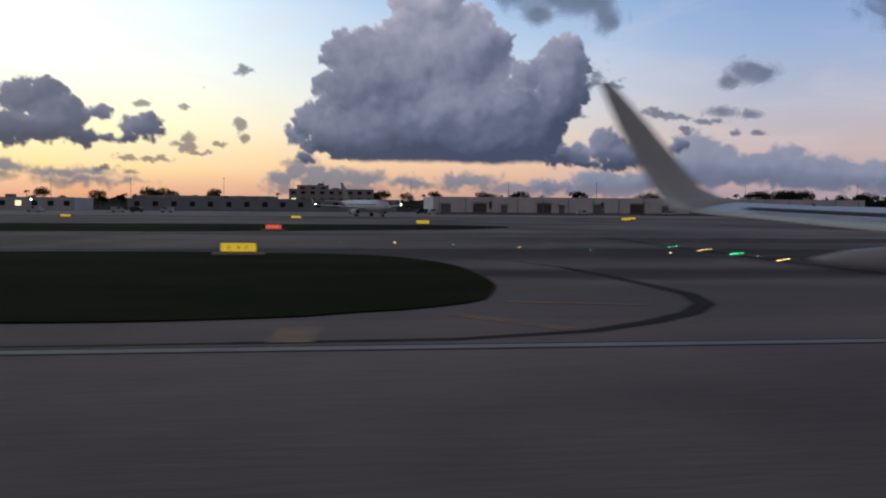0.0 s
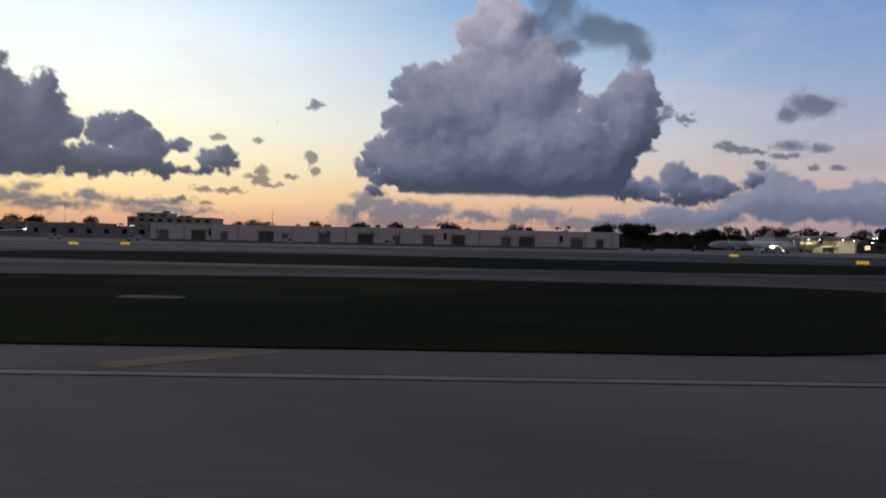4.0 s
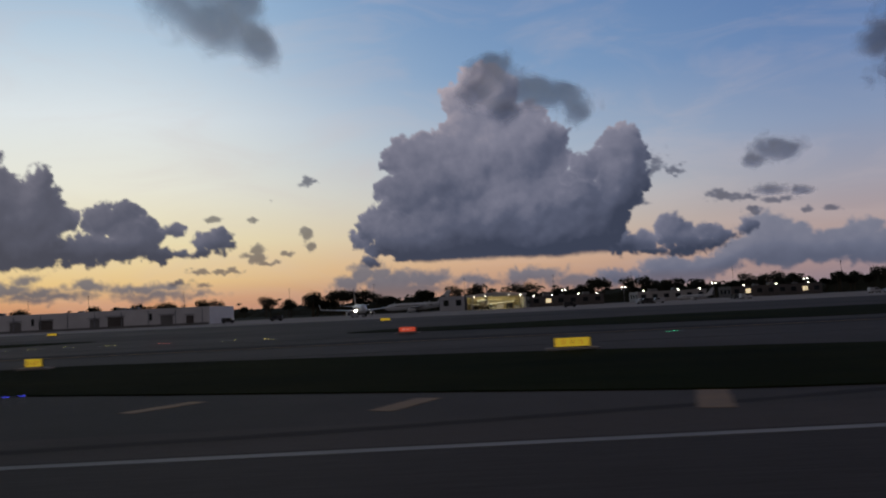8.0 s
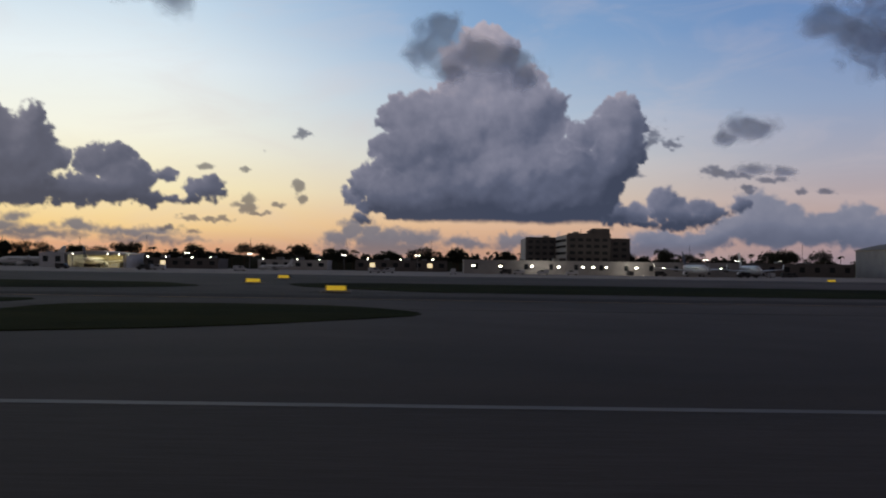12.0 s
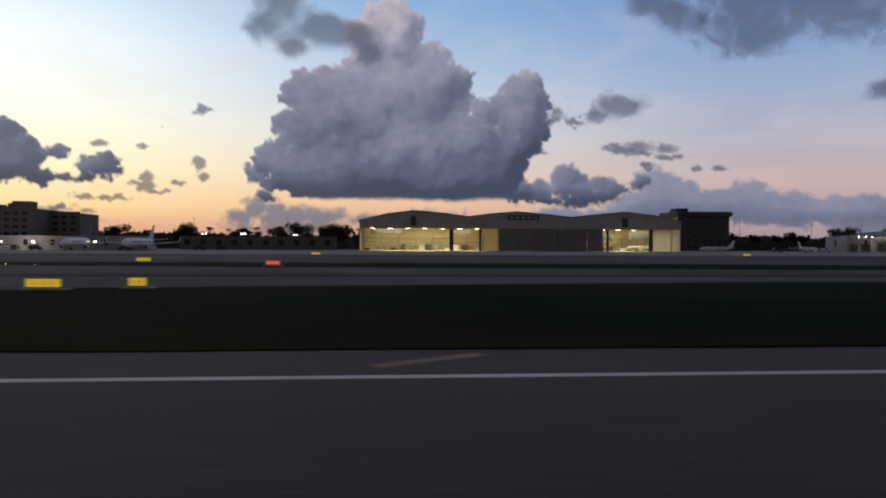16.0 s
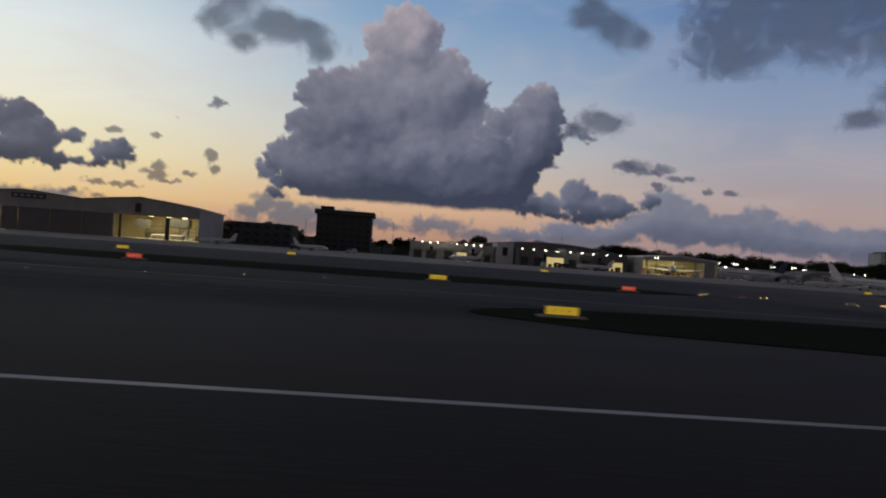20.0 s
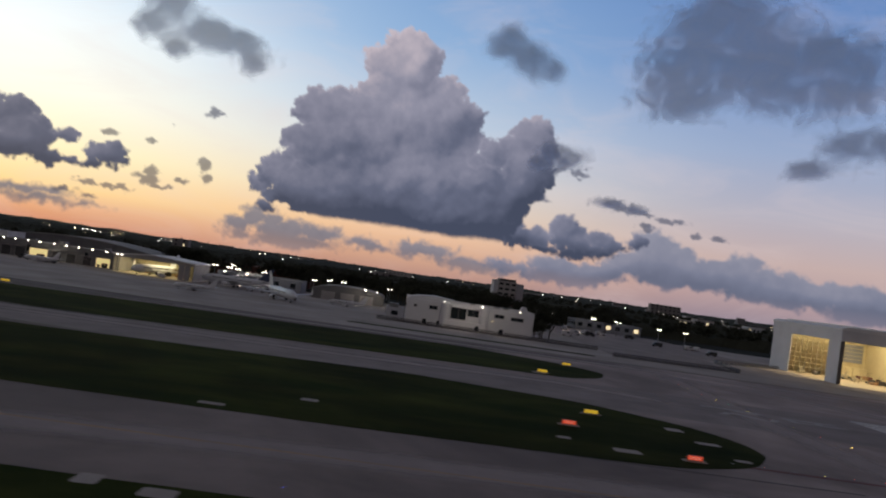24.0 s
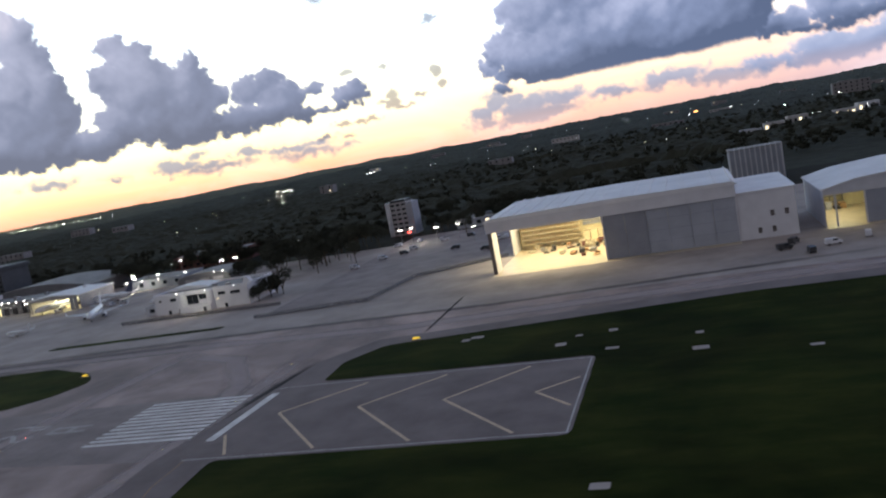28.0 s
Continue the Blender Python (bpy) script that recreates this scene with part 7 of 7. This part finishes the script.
def scud(at, wide, high, puffs, label):
    """A ragged cloud: its thickness is the sum of round puffs, given in shares of its width and height."""
    nx, nz = 64, 40
    bm = B()
    layer = bm.loops.layers.uv.new("body")
    us, vs = np.linspace(-0.75, 0.75, nx), np.linspace(-0.75, 0.75, nz)
    rows, dens = [], {}
    for v in vs:
        row = []
        for u in us:
            near = [math.exp(-1.4 * ((u - a) ** 2 / ra ** 2 + (v - b) ** 2 / rb ** 2)) for a, b, ra, rb in puffs]
            d = max(-0.8, min(1.0, (1 - np.prod([1 - 0.96 * q for q in near])) * 1.5 - 0.42))
            lump = noise.noise((u * 7, v * 5, at[0] * 0.01))
            bulge = max(d, 0.0) * (1 + 0.5 * lump)
            p = bm.verts.new((u * wide, -bulge * high * 0.14, v * high))
            dens[p] = (d, (v + 0.5))
            row.append(p)
        rows.append(row)
    for a, b in zip(rows, rows[1:]):
        for i in range(nx - 1):
            ring_ = (a[i], a[i + 1], b[i + 1], b[i])
            if max(dens[p][0] for p in ring_) < -0.6:
                continue
            face = bm.faces.new(ring_)
            for loop in face.loops:
                loop[layer].uv = dens[loop.vert]
    bmesh.ops.delete(bm, geom=[p for p in bm.verts if not p.link_faces], context="VERTS")
    ob = solid("scud_cloud", bm, MIST, label, "cloud", smooth=True, at=at, kind="structure")
    ob.matrix_basis = pose(at[0] * SITE, at[1] * SITE, at[2] * SITE, 0, 0, math.degrees(math.atan2(900 - at[0], at[1])))
    return ob


SCUDS = [
    ((640, 2380, 625), 430, 230, [(-0.25, 0.3, 0.24, 0.32), (-0.36, -0.02, 0.16, 0.25), (0.0, 0.0, 0.24, 0.28), (0.22, -0.06, 0.24, 0.26), (0.36, -0.3, 0.15, 0.22), (-0.15, -0.28, 0.14, 0.16)], "ragged grey scud cloud with torn lower fringe"),
    ((1529, 1977, 593), 230, 150, [(-0.2, 0.18, 0.34, 0.42), (0.1, -0.12, 0.34, 0.36), (0.36, -0.26, 0.2, 0.24)], "small grey scud cloud in the dusk sky"),
    ((2500, 2898, 950), 900, 430, [(-0.34, -0.05, 0.22, 0.42), (-0.05, 0.05, 0.36, 0.42), (0.3, 0.0, 0.36, 0.4), (-0.15, 0.4, 0.3, 0.4), (0.2, -0.22, 0.36, 0.28), (-0.3, -0.32, 0.2, 0.2)], "broad soft grey cloud bank high over the airfield"),
    ((-67, 1558, 560), 280, 190, [(-0.28, 0.26, 0.32, 0.4), (0.0, 0.06, 0.34, 0.36), (0.3, -0.14, 0.26, 0.28), (0.2, 0.36, 0.2, 0.2)], "ragged grey scud cloud in the dusk sky"),
    ((1965, 3751, 653), 330, 200, [(-0.1, 0.1, 0.36, 0.4), (0.22, 0.0, 0.3, 0.3), (-0.3, -0.2, 0.24, 0.2)], "small soft grey scud cloud"),
    ((2658, 5334, 656), 430, 150, [(-0.15, 0.05, 0.4, 0.4), (0.3, -0.05, 0.25, 0.3)], "flat small grey scud cloud"),
    ((2779, 2713, 640), 420, 220, [(0.0, 0.1, 0.36, 0.4), (0.3, 0.15, 0.24, 0.3), (-0.3, -0.3, 0.26, 0.24)], "small torn grey scud cloud"),
]
for at, wide, high, puffs, label in SCUDS:
    scud(at, wide, high, puffs, label)
